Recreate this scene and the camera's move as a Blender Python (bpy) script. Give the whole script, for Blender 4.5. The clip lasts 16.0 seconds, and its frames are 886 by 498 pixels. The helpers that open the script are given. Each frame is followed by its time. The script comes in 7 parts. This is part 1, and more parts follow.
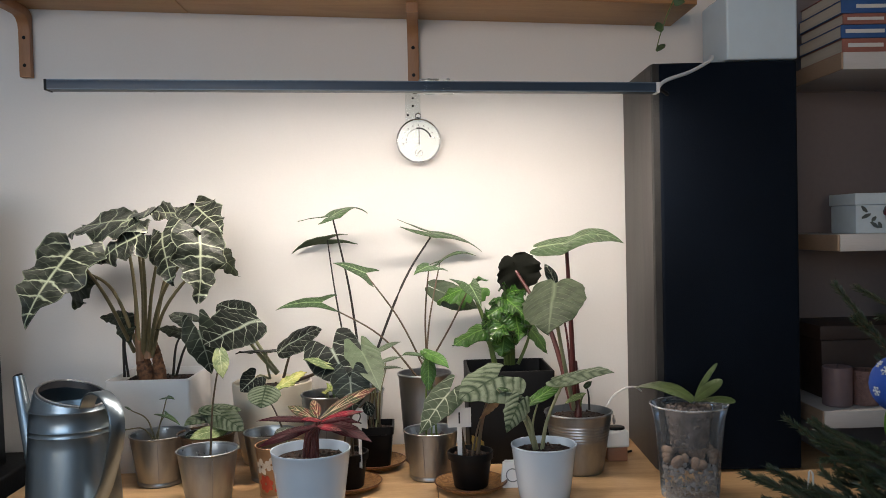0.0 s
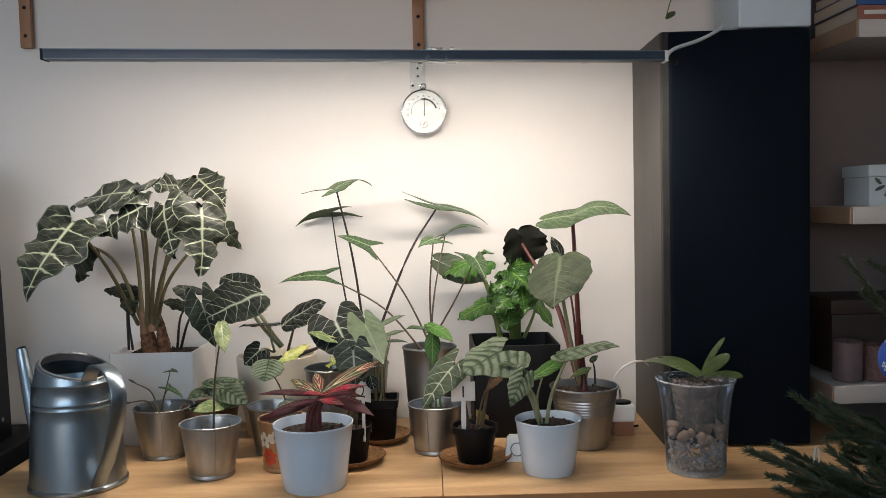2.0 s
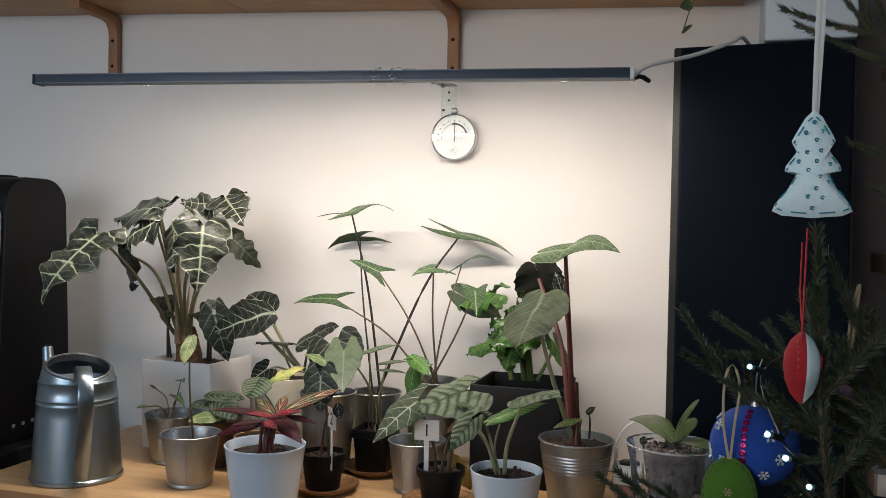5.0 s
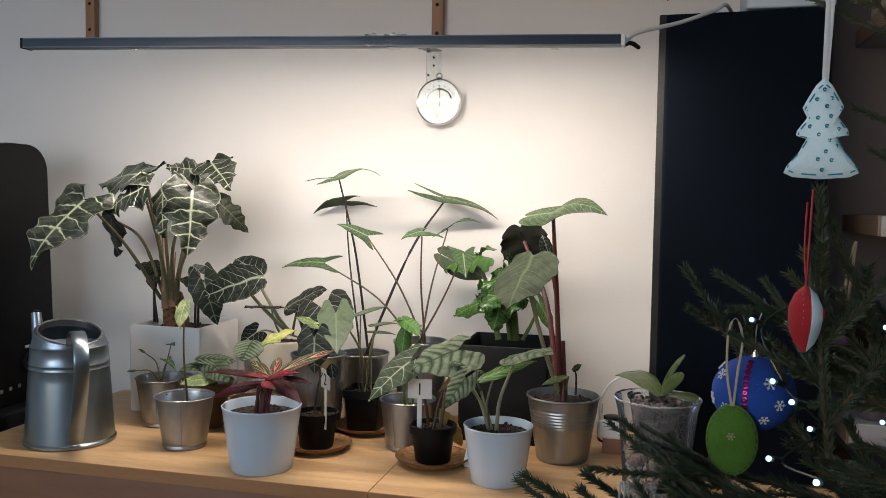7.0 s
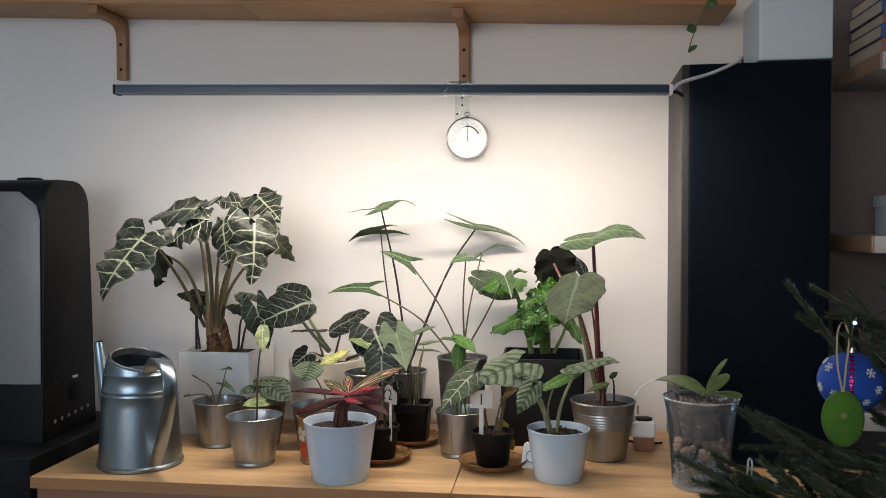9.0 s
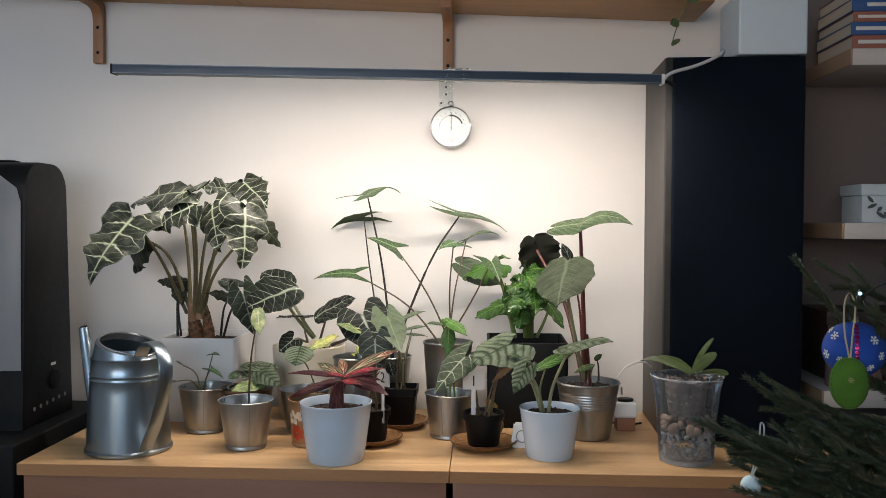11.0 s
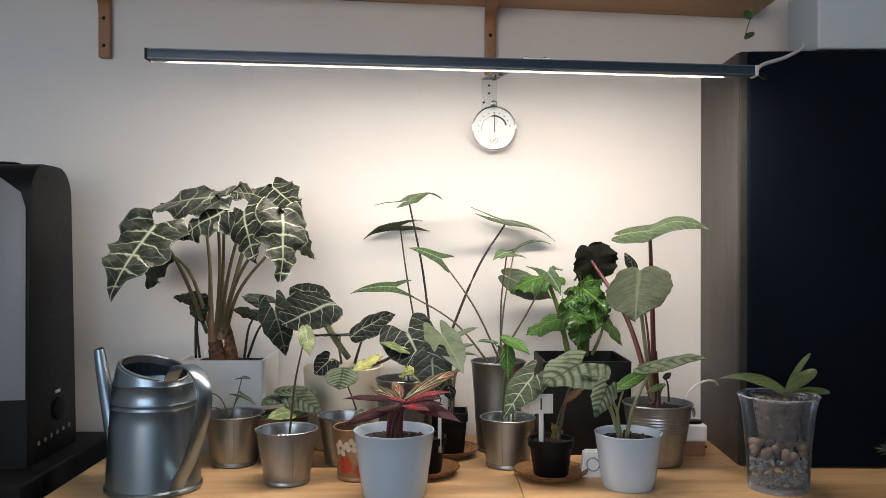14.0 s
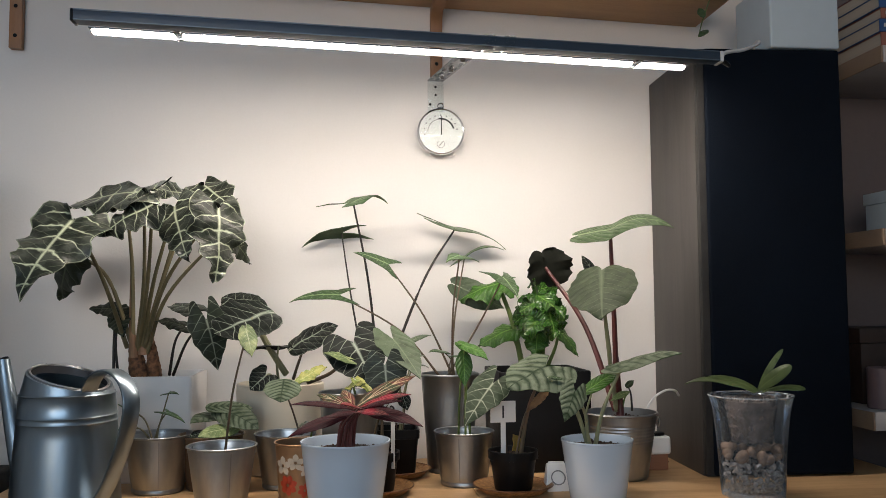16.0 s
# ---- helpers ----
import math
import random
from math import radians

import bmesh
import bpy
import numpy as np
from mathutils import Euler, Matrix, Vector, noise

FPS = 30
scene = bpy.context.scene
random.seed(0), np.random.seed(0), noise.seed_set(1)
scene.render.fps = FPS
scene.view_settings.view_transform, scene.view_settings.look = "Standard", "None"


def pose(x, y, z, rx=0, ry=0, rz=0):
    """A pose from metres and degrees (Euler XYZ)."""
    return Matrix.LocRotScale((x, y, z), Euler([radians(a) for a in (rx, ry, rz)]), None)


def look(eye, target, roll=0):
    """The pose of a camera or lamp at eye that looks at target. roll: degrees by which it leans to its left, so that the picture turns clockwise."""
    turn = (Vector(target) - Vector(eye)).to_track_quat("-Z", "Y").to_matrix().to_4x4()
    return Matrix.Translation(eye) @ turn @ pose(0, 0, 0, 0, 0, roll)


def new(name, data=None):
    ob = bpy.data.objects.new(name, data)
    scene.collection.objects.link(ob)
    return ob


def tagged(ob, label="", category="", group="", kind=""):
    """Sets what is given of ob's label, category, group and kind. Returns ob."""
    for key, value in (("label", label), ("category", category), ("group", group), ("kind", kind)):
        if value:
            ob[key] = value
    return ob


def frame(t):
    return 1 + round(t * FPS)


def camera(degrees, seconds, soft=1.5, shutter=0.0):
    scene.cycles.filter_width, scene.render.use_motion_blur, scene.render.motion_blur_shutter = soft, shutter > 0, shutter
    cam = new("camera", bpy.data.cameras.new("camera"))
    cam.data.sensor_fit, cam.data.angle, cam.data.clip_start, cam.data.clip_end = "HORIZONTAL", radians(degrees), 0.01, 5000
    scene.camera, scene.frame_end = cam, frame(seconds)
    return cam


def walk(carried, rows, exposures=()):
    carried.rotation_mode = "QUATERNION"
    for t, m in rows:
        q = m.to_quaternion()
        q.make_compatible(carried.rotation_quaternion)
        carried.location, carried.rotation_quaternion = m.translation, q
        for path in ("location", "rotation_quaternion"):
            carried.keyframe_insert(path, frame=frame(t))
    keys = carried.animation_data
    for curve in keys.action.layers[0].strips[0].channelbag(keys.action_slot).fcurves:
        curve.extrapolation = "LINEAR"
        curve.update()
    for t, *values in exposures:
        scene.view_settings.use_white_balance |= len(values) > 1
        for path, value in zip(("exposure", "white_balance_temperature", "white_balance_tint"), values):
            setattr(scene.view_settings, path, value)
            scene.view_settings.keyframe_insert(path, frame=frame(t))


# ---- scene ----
cam = camera(55.1, 16.0, soft=0.45)
PATH = [
    (0, (-0.022, -1.896, 1.262), (0.031, 0.103, 1.217), -1.3),
    (0.5, (-0.013, -1.887, 1.255), (0.015, 0.109, 1.139), -0.9),
    (1, (-0.005, -1.889, 1.255), (0.005, 0.108, 1.141), -1.6),
    (1.5, (-0.007, -1.888, 1.255), (0.006, 0.109, 1.149), -1.2),
    (2, (-0.006, -1.876, 1.259), (0.016, 0.121, 1.153), -1.3),
    (2.5, (0.017, -1.852, 1.259), (0.069, 0.142, 1.114), -0.8),
    (3, (0.083, -1.814, 1.258), (0.241, 0.177, 1.168), -3.0),
    (3.5, (0.184, -1.72, 1.256), (0.055, 0.275, 1.198), -0.8),
    (4, (0.28, -1.7, 1.265), (-0.021, 0.276, 1.217), -2.3),
    (4.2, (0.333, -1.705, 1.257), (-0.13, 0.241, 1.24), -0.6),
    (6.3, (0.515, -1.766, 1.248), (-0.109, 0.132, 1.148), 0.9),
    (6.5, (0.501, -1.76, 1.247), (-0.129, 0.135, 1.134), 0.2),
    (7, (0.43, -1.781, 1.248), (-0.051, 0.157, 1.137), 0.9),
    (7.5, (0.301, -1.844, 1.245), (0.037, 0.135, 1.134), -0.8),
    (8, (0.226, -1.904, 1.247), (0.086, 0.086, 1.106), 0.1),
    (8.5, (0.197, -1.941, 1.252), (0.052, 0.05, 1.138), 0.1),
    (9, (0.177, -1.993, 1.26), (-0.079, -0.011, 1.201), -0.1),
    (9.2, (0.174, -2.019, 1.263), (-0.117, -0.041, 1.199), -0.6),
    (11.3, (0.057, -2.033, 1.226), (-0.025, -0.036, 1.17), 0.1),
    (11.5, (0.058, -2.03, 1.234), (-0.021, -0.033, 1.171), 0.0),
    (12, (0.058, -2.027, 1.232), (-0.038, -0.031, 1.167), 0.1),
    (12.5, (0.016, -2.019, 1.229), (-0.036, -0.021, 1.151), 0.4),
    (13, (-0.069, -2.03, 1.231), (-0.089, -0.032, 1.157), 0.4),
    (13.5, (-0.118, -2.002, 1.223), (-0.13, -0.005, 1.125), 1.5),
    (14, (-0.144, -1.879, 1.206), (-0.131, 0.121, 1.195), -0.0),
    (14.5, (-0.168, -1.771, 1.173), (-0.091, 0.225, 1.273), 1.2),
    (15, (-0.186, -1.73, 1.14), (0.011, 0.258, 1.239), 1.0),
    (15.5, (-0.213, -1.738, 1.126), (0.087, 0.234, 1.268), -1.4),
    (16, (-0.216, -1.763, 1.097), (0.01, 0.22, 1.23), -0.4),
]
walk(cam, [(t, look(eye, target, roll)) for t, eye, target, roll in PATH], [(0, -0.06), (3, -0.06), (4, -0.14), (6.5, -0.04), (8, -0.06), (9, -0.01), (12.5, 0.03), (13.5, 0.03), (14.5, -0.18), (15.2, -0.20), (16, -0.20)])

# ---- light ----
world = bpy.data.worlds.new("room_world")
scene.world = world
world.use_nodes = True
wn = world.node_tree.nodes
sky = wn.new("ShaderNodeTexSky")
sky.sky_type = "NISHITA"
sky.sun_disc = False
sky.sun_elevation, sky.sun_rotation = radians(8), radians(200)
wn["Background"].inputs["Strength"].default_value = 0.08
world.node_tree.links.new(sky.outputs[0], wn["Background"].inputs["Color"])
scene.view_settings.exposure = 0.0


def area_lamp(name, m, sx, sy, watts, colour):
    data = bpy.data.lights.new(name, "AREA")
    data.shape, data.size, data.size_y, data.energy, data.color = "RECTANGLE", sx, sy, watts, colour
    ob = new(name, data)
    ob.matrix_world = m
    return ob


# the window behind the camera gives dim blue daylight; the strip of the grow light shines by itself
area_lamp("window_light", look((-1.0, -3.9, 1.6), (-0.55, -1.2, 1.2)), 2.2, 1.3, 33.0, (0.53, 0.745, 1.0))

# ---- materials ----


def material(name, colour, rough=0.5, metal=0.0, spots=0.0, scale=8.0, fine=60.0, bump=0.0, spec=0.5, colour2=None, coords="Object", stretch=(1, 1, 1)):
    """A plain surface with blotches at two sizes and a fine relief."""
    m = bpy.data.materials.new(name)
    m.use_nodes = True
    n, l = m.node_tree.nodes, m.node_tree.links
    b = n["Principled BSDF"]
    b.inputs["Metallic"].default_value = metal
    b.inputs["Specular IOR Level"].default_value = spec
    tc, mp = n.new("ShaderNodeTexCoord"), n.new("ShaderNodeMapping")
    mp.inputs["Scale"].default_value = stretch
    l.new(tc.outputs[coords], mp.inputs[0])
    n1, n2 = n.new("ShaderNodeTexNoise"), n.new("ShaderNodeTexNoise")
    n1.inputs["Scale"].default_value, n2.inputs["Scale"].default_value = scale, fine
    n1.inputs["Detail"].default_value = n2.inputs["Detail"].default_value = 4
    for t in (n1, n2):
        l.new(mp.outputs[0], t.inputs["Vector"])
    mix = n.new("ShaderNodeMix")
    mix.data_type = "RGBA"
    mix.inputs[6].default_value = (*colour, 1)
    c2 = colour2 or tuple(c * (1 - spots) for c in colour)
    mix.inputs[7].default_value = (*c2, 1)
    add = n.new("ShaderNodeMath")
    add.operation = "MULTIPLY_ADD"
    l.new(n2.outputs[0], add.inputs[0])
    add.inputs[1].default_value = 0.5
    l.new(n1.outputs[0], add.inputs[2])
    ramp = n.new("ShaderNodeMapRange")
    ramp.inputs[1].default_value, ramp.inputs[2].default_value = 0.55, 0.95
    l.new(add.outputs[0], ramp.inputs[0])
    l.new(ramp.outputs[0], mix.inputs[0])
    l.new(mix.outputs[2], b.inputs["Base Color"])
    rr = n.new("ShaderNodeMapRange")
    rr.inputs[3].default_value, rr.inputs[4].default_value = max(0.02, rough - 0.08), min(1, rough + 0.08)
    l.new(n2.outputs[0], rr.inputs[0])
    l.new(rr.outputs[0], b.inputs["Roughness"])
    if bump:
        bp = n.new("ShaderNodeBump")
        bp.inputs["Strength"].default_value, bp.inputs["Distance"].default_value = bump, 0.002
        l.new(n2.outputs[0], bp.inputs["Height"])
        l.new(bp.outputs[0], b.inputs["Normal"])
    return m


def wood(name, light, dark, axis="x", rough=0.45, rings=14.0):
    """Planed wood with grain along one axis."""
    m = bpy.data.materials.new(name)
    m.use_nodes = True
    n, l = m.node_tree.nodes, m.node_tree.links
    b = n["Principled BSDF"]
    tc, mp = n.new("ShaderNodeTexCoord"), n.new("ShaderNodeMapping")
    mp.inputs["Scale"].default_value = {"x": (0.9, 8, 8), "y": (8, 0.9, 8), "z": (8, 8, 0.9)}[axis]
    l.new(tc.outputs["Object"], mp.inputs[0])
    n1, n2 = n.new("ShaderNodeTexNoise"), n.new("ShaderNodeTexNoise")
    n1.inputs["Scale"].default_value, n2.inputs["Scale"].default_value = rings / 6, rings * 5
    n1.inputs["Detail"].default_value, n1.inputs["Distortion"].default_value = 6, 1.2
    for t in (n1, n2):
        l.new(mp.outputs[0], t.inputs["Vector"])
    mix = n.new("ShaderNodeMix")
    mix.data_type = "RGBA"
    mix.inputs[6].default_value, mix.inputs[7].default_value = (*light, 1), (*dark, 1)
    add = n.new("ShaderNodeMath")
    add.operation = "MULTIPLY_ADD"
    l.new(n2.outputs[0], add.inputs[0])
    add.inputs[1].default_value = 0.45
    l.new(n1.outputs[0], add.inputs[2])
    r = n.new("ShaderNodeMapRange")
    r.inputs[1].default_value, r.inputs[2].default_value = 0.5, 1.0
    l.new(add.outputs[0], r.inputs[0])
    l.new(r.outputs[0], mix.inputs[0])
    l.new(mix.outputs[2], b.inputs["Base Color"])
    b.inputs["Roughness"].default_value = rough
    bp = n.new("ShaderNodeBump")
    bp.inputs["Strength"].default_value, bp.inputs["Distance"].default_value = 0.12, 0.001
    l.new(n2.outputs[0], bp.inputs["Height"])
    l.new(bp.outputs[0], b.inputs["Normal"])
    return m


def glass(name, tint=(0.95, 0.98, 0.97), rough=0.02, clear=0.75, gloss=(0.8, 0.8, 0.8), haze=0.0):
    """Thin clear glass or acrylic: mostly see-through, with a gloss that grows at grazing angles."""
    m = bpy.data.materials.new(name)
    m.use_nodes = True
    n, l = m.node_tree.nodes, m.node_tree.links
    n.remove(n["Principled BSDF"])
    tr, gl, mx, lw = n.new("ShaderNodeBsdfTransparent"), n.new("ShaderNodeBsdfGlossy"), n.new("ShaderNodeMixShader"), n.new("ShaderNodeLayerWeight")
    tr.inputs[0].default_value = (*tint, 1)
    gl.inputs["Roughness"].default_value = rough
    gl.inputs["Color"].default_value = (*gloss, 1)
    lw.inputs["Blend"].default_value = 1 - clear
    l.new(lw.outputs["Fresnel"], mx.inputs[0])
    l.new(tr.outputs[0], mx.inputs[1])
    l.new(gl.outputs[0], mx.inputs[2])
    top = mx
    if haze:
        df, top = n.new("ShaderNodeBsdfDiffuse"), n.new("ShaderNodeMixShader")
        df.inputs[0].default_value = (0.7, 0.74, 0.78, 1)
        top.inputs[0].default_value = haze
        l.new(mx.outputs[0], top.inputs[1])
        l.new(df.outputs[0], top.inputs[2])
    l.new(top.outputs[0], n["Material Output"].inputs[0])
    return m


def glow(name, colour, strength):
    m = bpy.data.materials.new(name)
    m.use_nodes = True
    b = m.node_tree.nodes["Principled BSDF"]
    b.inputs["Base Color"].default_value = (*colour, 1)
    b.inputs["Emission Color"].default_value = (*colour, 1)
    b.inputs["Emission Strength"].default_value = strength
    return m


def leaf_material(name, blade, vein, veins=6.0, slant=0.55, thick=0.10, rim=0.0, mottle=None, mottle_at=0.62, rough=0.42, quilt=0.6, spec=0.3, fan=0.0, bleed=0.25):
    """A leaf blade: midrib, side veins that wander and thin out, pale rim and mottling, laid out on the leaf's own length and width."""
    m = bpy.data.materials.new(name)
    m.use_nodes = True
    n, l = m.node_tree.nodes, m.node_tree.links
    b = n["Principled BSDF"]

    def mth(op, p, q=0.0, r=None, clamp=False):
        k = n.new("ShaderNodeMath")
        k.operation, k.use_clamp = op, clamp
        for i, v in enumerate((p, q, r)):
            if v is None:
                continue
            if isinstance(v, (int, float)):
                k.inputs[i].default_value = v
            else:
                l.new(v, k.inputs[i])
        return k.outputs[0]

    uv, uv2, sep, sep2 = n.new("ShaderNodeUVMap"), n.new("ShaderNodeUVMap"), n.new("ShaderNodeSeparateXYZ"), n.new("ShaderNodeSeparateXYZ")
    uv.uv_map, uv2.uv_map = "blade", "edge"
    l.new(uv.outputs[0], sep.inputs[0])
    l.new(uv2.outputs[0], sep2.inputs[0])
    tc, nz, wob, fine = n.new("ShaderNodeTexCoord"), n.new("ShaderNodeTexNoise"), n.new("ShaderNodeTexNoise"), n.new("ShaderNodeTexNoise")
    nz.inputs["Scale"].default_value, nz.inputs["Detail"].default_value = 55, 6
    wob.inputs["Scale"].default_value, wob.inputs["Detail"].default_value = 38, 2
    fine.inputs["Scale"].default_value, fine.inputs["Detail"].default_value = 260, 3
    for t in (nz, wob, fine):
        l.new(tc.outputs["Object"], t.inputs["Vector"])
    shift = mth("SUBTRACT", wob.outputs[0], 0.5)
    x = mth("MULTIPLY_ADD", shift, 0.14, sep.outputs[0])
    y = mth("ABSOLUTE", mth("MULTIPLY_ADD", shift, 0.05, sep.outputs[1]))
    # midrib, tapering to the tip
    mid = mth("SUBTRACT", 1.0, mth("DIVIDE", y, mth("MAXIMUM", mth("MULTIPLY_ADD", x, -0.065, 0.086), 0.012)), clamp=True)
    # side veins: sloping forward, bending towards the tip near the rim
    bent = mth("MULTIPLY", mth("POWER", y, 1.35), slant * veins * 0.5)
    s = mth("SUBTRACT", mth("MULTIPLY", x, veins), bent)
    fr = mth("ABSOLUTE", mth("SUBTRACT", mth("FRACT", s), 0.5))
    wide = mth("MULTIPLY", mth("MULTIPLY_ADD", y, -thick * 0.72, thick), mth("MULTIPLY_ADD", nz.outputs[0], 1.3, 0.35))
    side = mth("SUBTRACT", 1.0, mth("DIVIDE", fr, mth("MAXIMUM", wide, 0.004)), clamp=True)
    side = mth("MULTIPLY", side, mth("SUBTRACT", 1.05, mth("POWER", y, 3.0), clamp=True))
    # finer net between the side veins
    s2 = mth("MULTIPLY_ADD", s, 2.0, mth("MULTIPLY", y, 3.0))
    fr2 = mth("ABSOLUTE", mth("SUBTRACT", mth("FRACT", s2), 0.5))
    net = mth("MULTIPLY", mth("SUBTRACT", 1.0, mth("DIVIDE", fr2, 0.07), clamp=True), 0.22)
    pattern = mth("MAXIMUM", mth("MAXIMUM", mth("MULTIPLY", mid, 1.0), side), net)
    if rim:
        edge = mth("MULTIPLY", mth("SUBTRACT", mth("MULTIPLY_ADD", shift, 0.12, sep2.outputs[0]), 1 - rim), 1 / rim, clamp=True)
        pattern = mth("MAXIMUM", pattern, mth("MULTIPLY", edge, 0.75))
    base = n.new("ShaderNodeMix")
    base.data_type = "RGBA"
    base.inputs[6].default_value = (*blade, 1)
    base.inputs[7].default_value = (*(mottle or tuple(c * 0.6 for c in blade)), 1)
    mr = n.new("ShaderNodeMapRange")
    mr.inputs[1].default_value, mr.inputs[2].default_value = mottle_at - 0.12, mottle_at + 0.05
    l.new(nz.outputs[0], mr.inputs[0])
    l.new(mr.outputs[0], base.inputs[0])
    oi, hsv = n.new("ShaderNodeObjectInfo"), n.new("ShaderNodeHueSaturation")
    vr = n.new("ShaderNodeMapRange")
    vr.inputs[3].default_value, vr.inputs[4].default_value = 0.75, 1.2
    l.new(oi.outputs["Random"], vr.inputs[0])
    l.new(vr.outputs[0], hsv.inputs["Value"])
    l.new(base.outputs[2], hsv.inputs["Color"])
    mix = n.new("ShaderNodeMix")
    mix.data_type = "RGBA"
    l.new(hsv.outputs[0], mix.inputs[6])
    mix.inputs[7].default_value = (*vein, 1)
    l.new(pattern, mix.inputs[0])
    l.new(mix.outputs[2], b.inputs["Base Color"])
    rr = n.new("ShaderNodeMapRange")
    rr.inputs[3].default_value, rr.inputs[4].default_value = rough - 0.12, rough + 0.15
    l.new(nz.outputs[0], rr.inputs[0])
    l.new(rr.outputs[0], b.inputs["Roughness"])
    b.inputs["Specular IOR Level"].default_value = spec
    # the blade swells between its veins
    swell = mth("POWER", mth("MULTIPLY", fr, 2.0), 0.6)
    swell = mth("MULTIPLY", swell, mth("MULTIPLY", y, 2.5, clamp=True))
    height = mth("MULTIPLY_ADD", fine.outputs[0], 0.12, mth("MULTIPLY_ADD", nz.outputs[0], 0.9, mth("MULTIPLY", swell, 0.55)))
    bp = n.new("ShaderNodeBump")
    bp.inputs["Strength"].default_value, bp.inputs["Distance"].default_value = quilt, 0.0022
    l.new(height, bp.inputs["Height"])
    l.new(bp.outputs[0], b.inputs["Normal"])
    return m


WALL = material("wall_paint", (0.80, 0.775, 0.75), 0.85, spots=0.035, scale=3, fine=220, bump=0.12)
CEIL = material("ceiling_paint", (0.78, 0.78, 0.77), 0.9, spots=0.04, scale=2, fine=150, bump=0.1)
FLOOR = wood("floor_oak", (0.30, 0.20, 0.12), (0.19, 0.12, 0.07), "y")
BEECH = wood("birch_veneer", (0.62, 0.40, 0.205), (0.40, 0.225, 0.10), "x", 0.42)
# birch reddened and darkened: shade under the overhanging top is in the colour
BEECH_SHADED = wood("birch_shaded", (0.30, 0.135, 0.075), (0.23, 0.10, 0.055), "x", 0.5)
# orange-brown tone with the shade of the front edges put into it
EDGE_SHADED = wood("edge_band", (0.44, 0.215, 0.09), (0.35, 0.155, 0.06), "x", 0.5)
SHELFWOOD = wood("pine_board", (0.50, 0.29, 0.125), (0.36, 0.185, 0.075), "x", 0.5)
BRACKETWOOD = wood("bracket_wood", (0.36, 0.175, 0.08), (0.27, 0.125, 0.055), "z", 0.5)
WALLSHELF = wood("pale_shelf", (0.50, 0.47, 0.45), (0.43, 0.40, 0.38), "x", 0.5)
WALLSHELF_END = wood("shelf_end_wood", (0.32, 0.22, 0.15), (0.22, 0.15, 0.1), "y", 0.5)
DARKVENEER = wood("ash_black_veneer", (0.056, 0.050, 0.046), (0.030, 0.027, 0.025), "z", 0.5, 26)
GRILLE = material("speaker_cloth", (0.0034, 0.0066, 0.0130), 0.9, spots=0.3, scale=5, fine=700, bump=0.35, spec=0.12)
SPK_EDGE = material("speaker_edge", (0.022, 0.021, 0.020), 0.7, spots=0.5, scale=30, fine=500, bump=0.4)
ZINC = material("zinc_sheet", (0.44, 0.455, 0.465), 0.40, 1.0, spots=0.25, scale=9, fine=90, bump=0.05, stretch=(1, 1, 0.3))
ZINC_IN = material("zinc_inside", (0.55, 0.56, 0.57), 0.3, 1.0, spots=0.2, scale=12, fine=80)
CANSTEEL = material("can_steel", (0.31, 0.375, 0.43), 0.33, 1.0, spots=0.2, scale=7, fine=60, bump=0.04, stretch=(1, 1, 0.25))
# darkened steel, shade inside the can's openings painted as colour
CANSHADE = material("can_inner_shade", (0.06, 0.06, 0.065), 0.5, 0.6, spots=0.3)
WHITEGLAZE = material("pale_blue_glaze", (0.54, 0.635, 0.745), 0.22, spots=0.04, scale=4, fine=30)
CREAM = material("cream_glaze", (0.78, 0.70, 0.56), 0.35, spots=0.06, scale=6, fine=40)
WHITEPLASTIC = material("white_plastic", (0.82, 0.81, 0.80), 0.4, spots=0.04, scale=5, fine=50)
BLACKPLASTIC = material("black_plastic", (0.007, 0.007, 0.008), 0.45, spots=0.3, scale=9, fine=80, spec=0.16)
BLACKMATT = material("black_matt", (0.006, 0.006, 0.007), 0.65, spots=0.3, scale=6, fine=120, bump=0.1, spec=0.25)
ANTHRACITE = material("anthracite_plastic", (0.0065, 0.0065, 0.0075), 0.55, spots=0.25, scale=6, fine=90, bump=0.05, spec=0.2)
GREYPANEL = material("grey_panel", (0.37, 0.39, 0.42), 0.35, spots=0.06, scale=4, fine=60)
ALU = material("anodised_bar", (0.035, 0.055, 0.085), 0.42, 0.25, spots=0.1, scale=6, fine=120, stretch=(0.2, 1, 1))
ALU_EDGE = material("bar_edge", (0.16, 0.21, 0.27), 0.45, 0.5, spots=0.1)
ACRYLIC = glass("clear_acrylic", (0.93, 0.95, 0.95), 0.03, 0.8)
GLASS = glass("vase_glass", (0.985, 0.99, 0.995), 0.05, 0.84, (0.65, 0.72, 0.80), 0.055)
RIMGLASS = glass("thick_glass", (0.93, 0.96, 0.97), 0.06, 0.70, (0.7, 0.76, 0.82), 0.22)
CLEARPOT = glass("clear_pot", (0.90, 0.91, 0.93), 0.12, 0.82, (0.5, 0.55, 0.6), 0.05)
CLEARARM = glass("clear_plastic_arm", (0.80, 0.80, 0.78), 0.1, 0.8, (0.5, 0.5, 0.5), 0.12)
CHROME = material("chrome", (0.75, 0.75, 0.76), 0.15, 1.0, spots=0.08)
DIAL = material("dial_face", (0.80, 0.80, 0.78), 0.4, spots=0.03)
INK = material("dial_ink", (0.03, 0.03, 0.03), 0.6, spots=0.2)
GREYINK = material("grey_ink", (0.25, 0.25, 0.26), 0.6, spots=0.2)
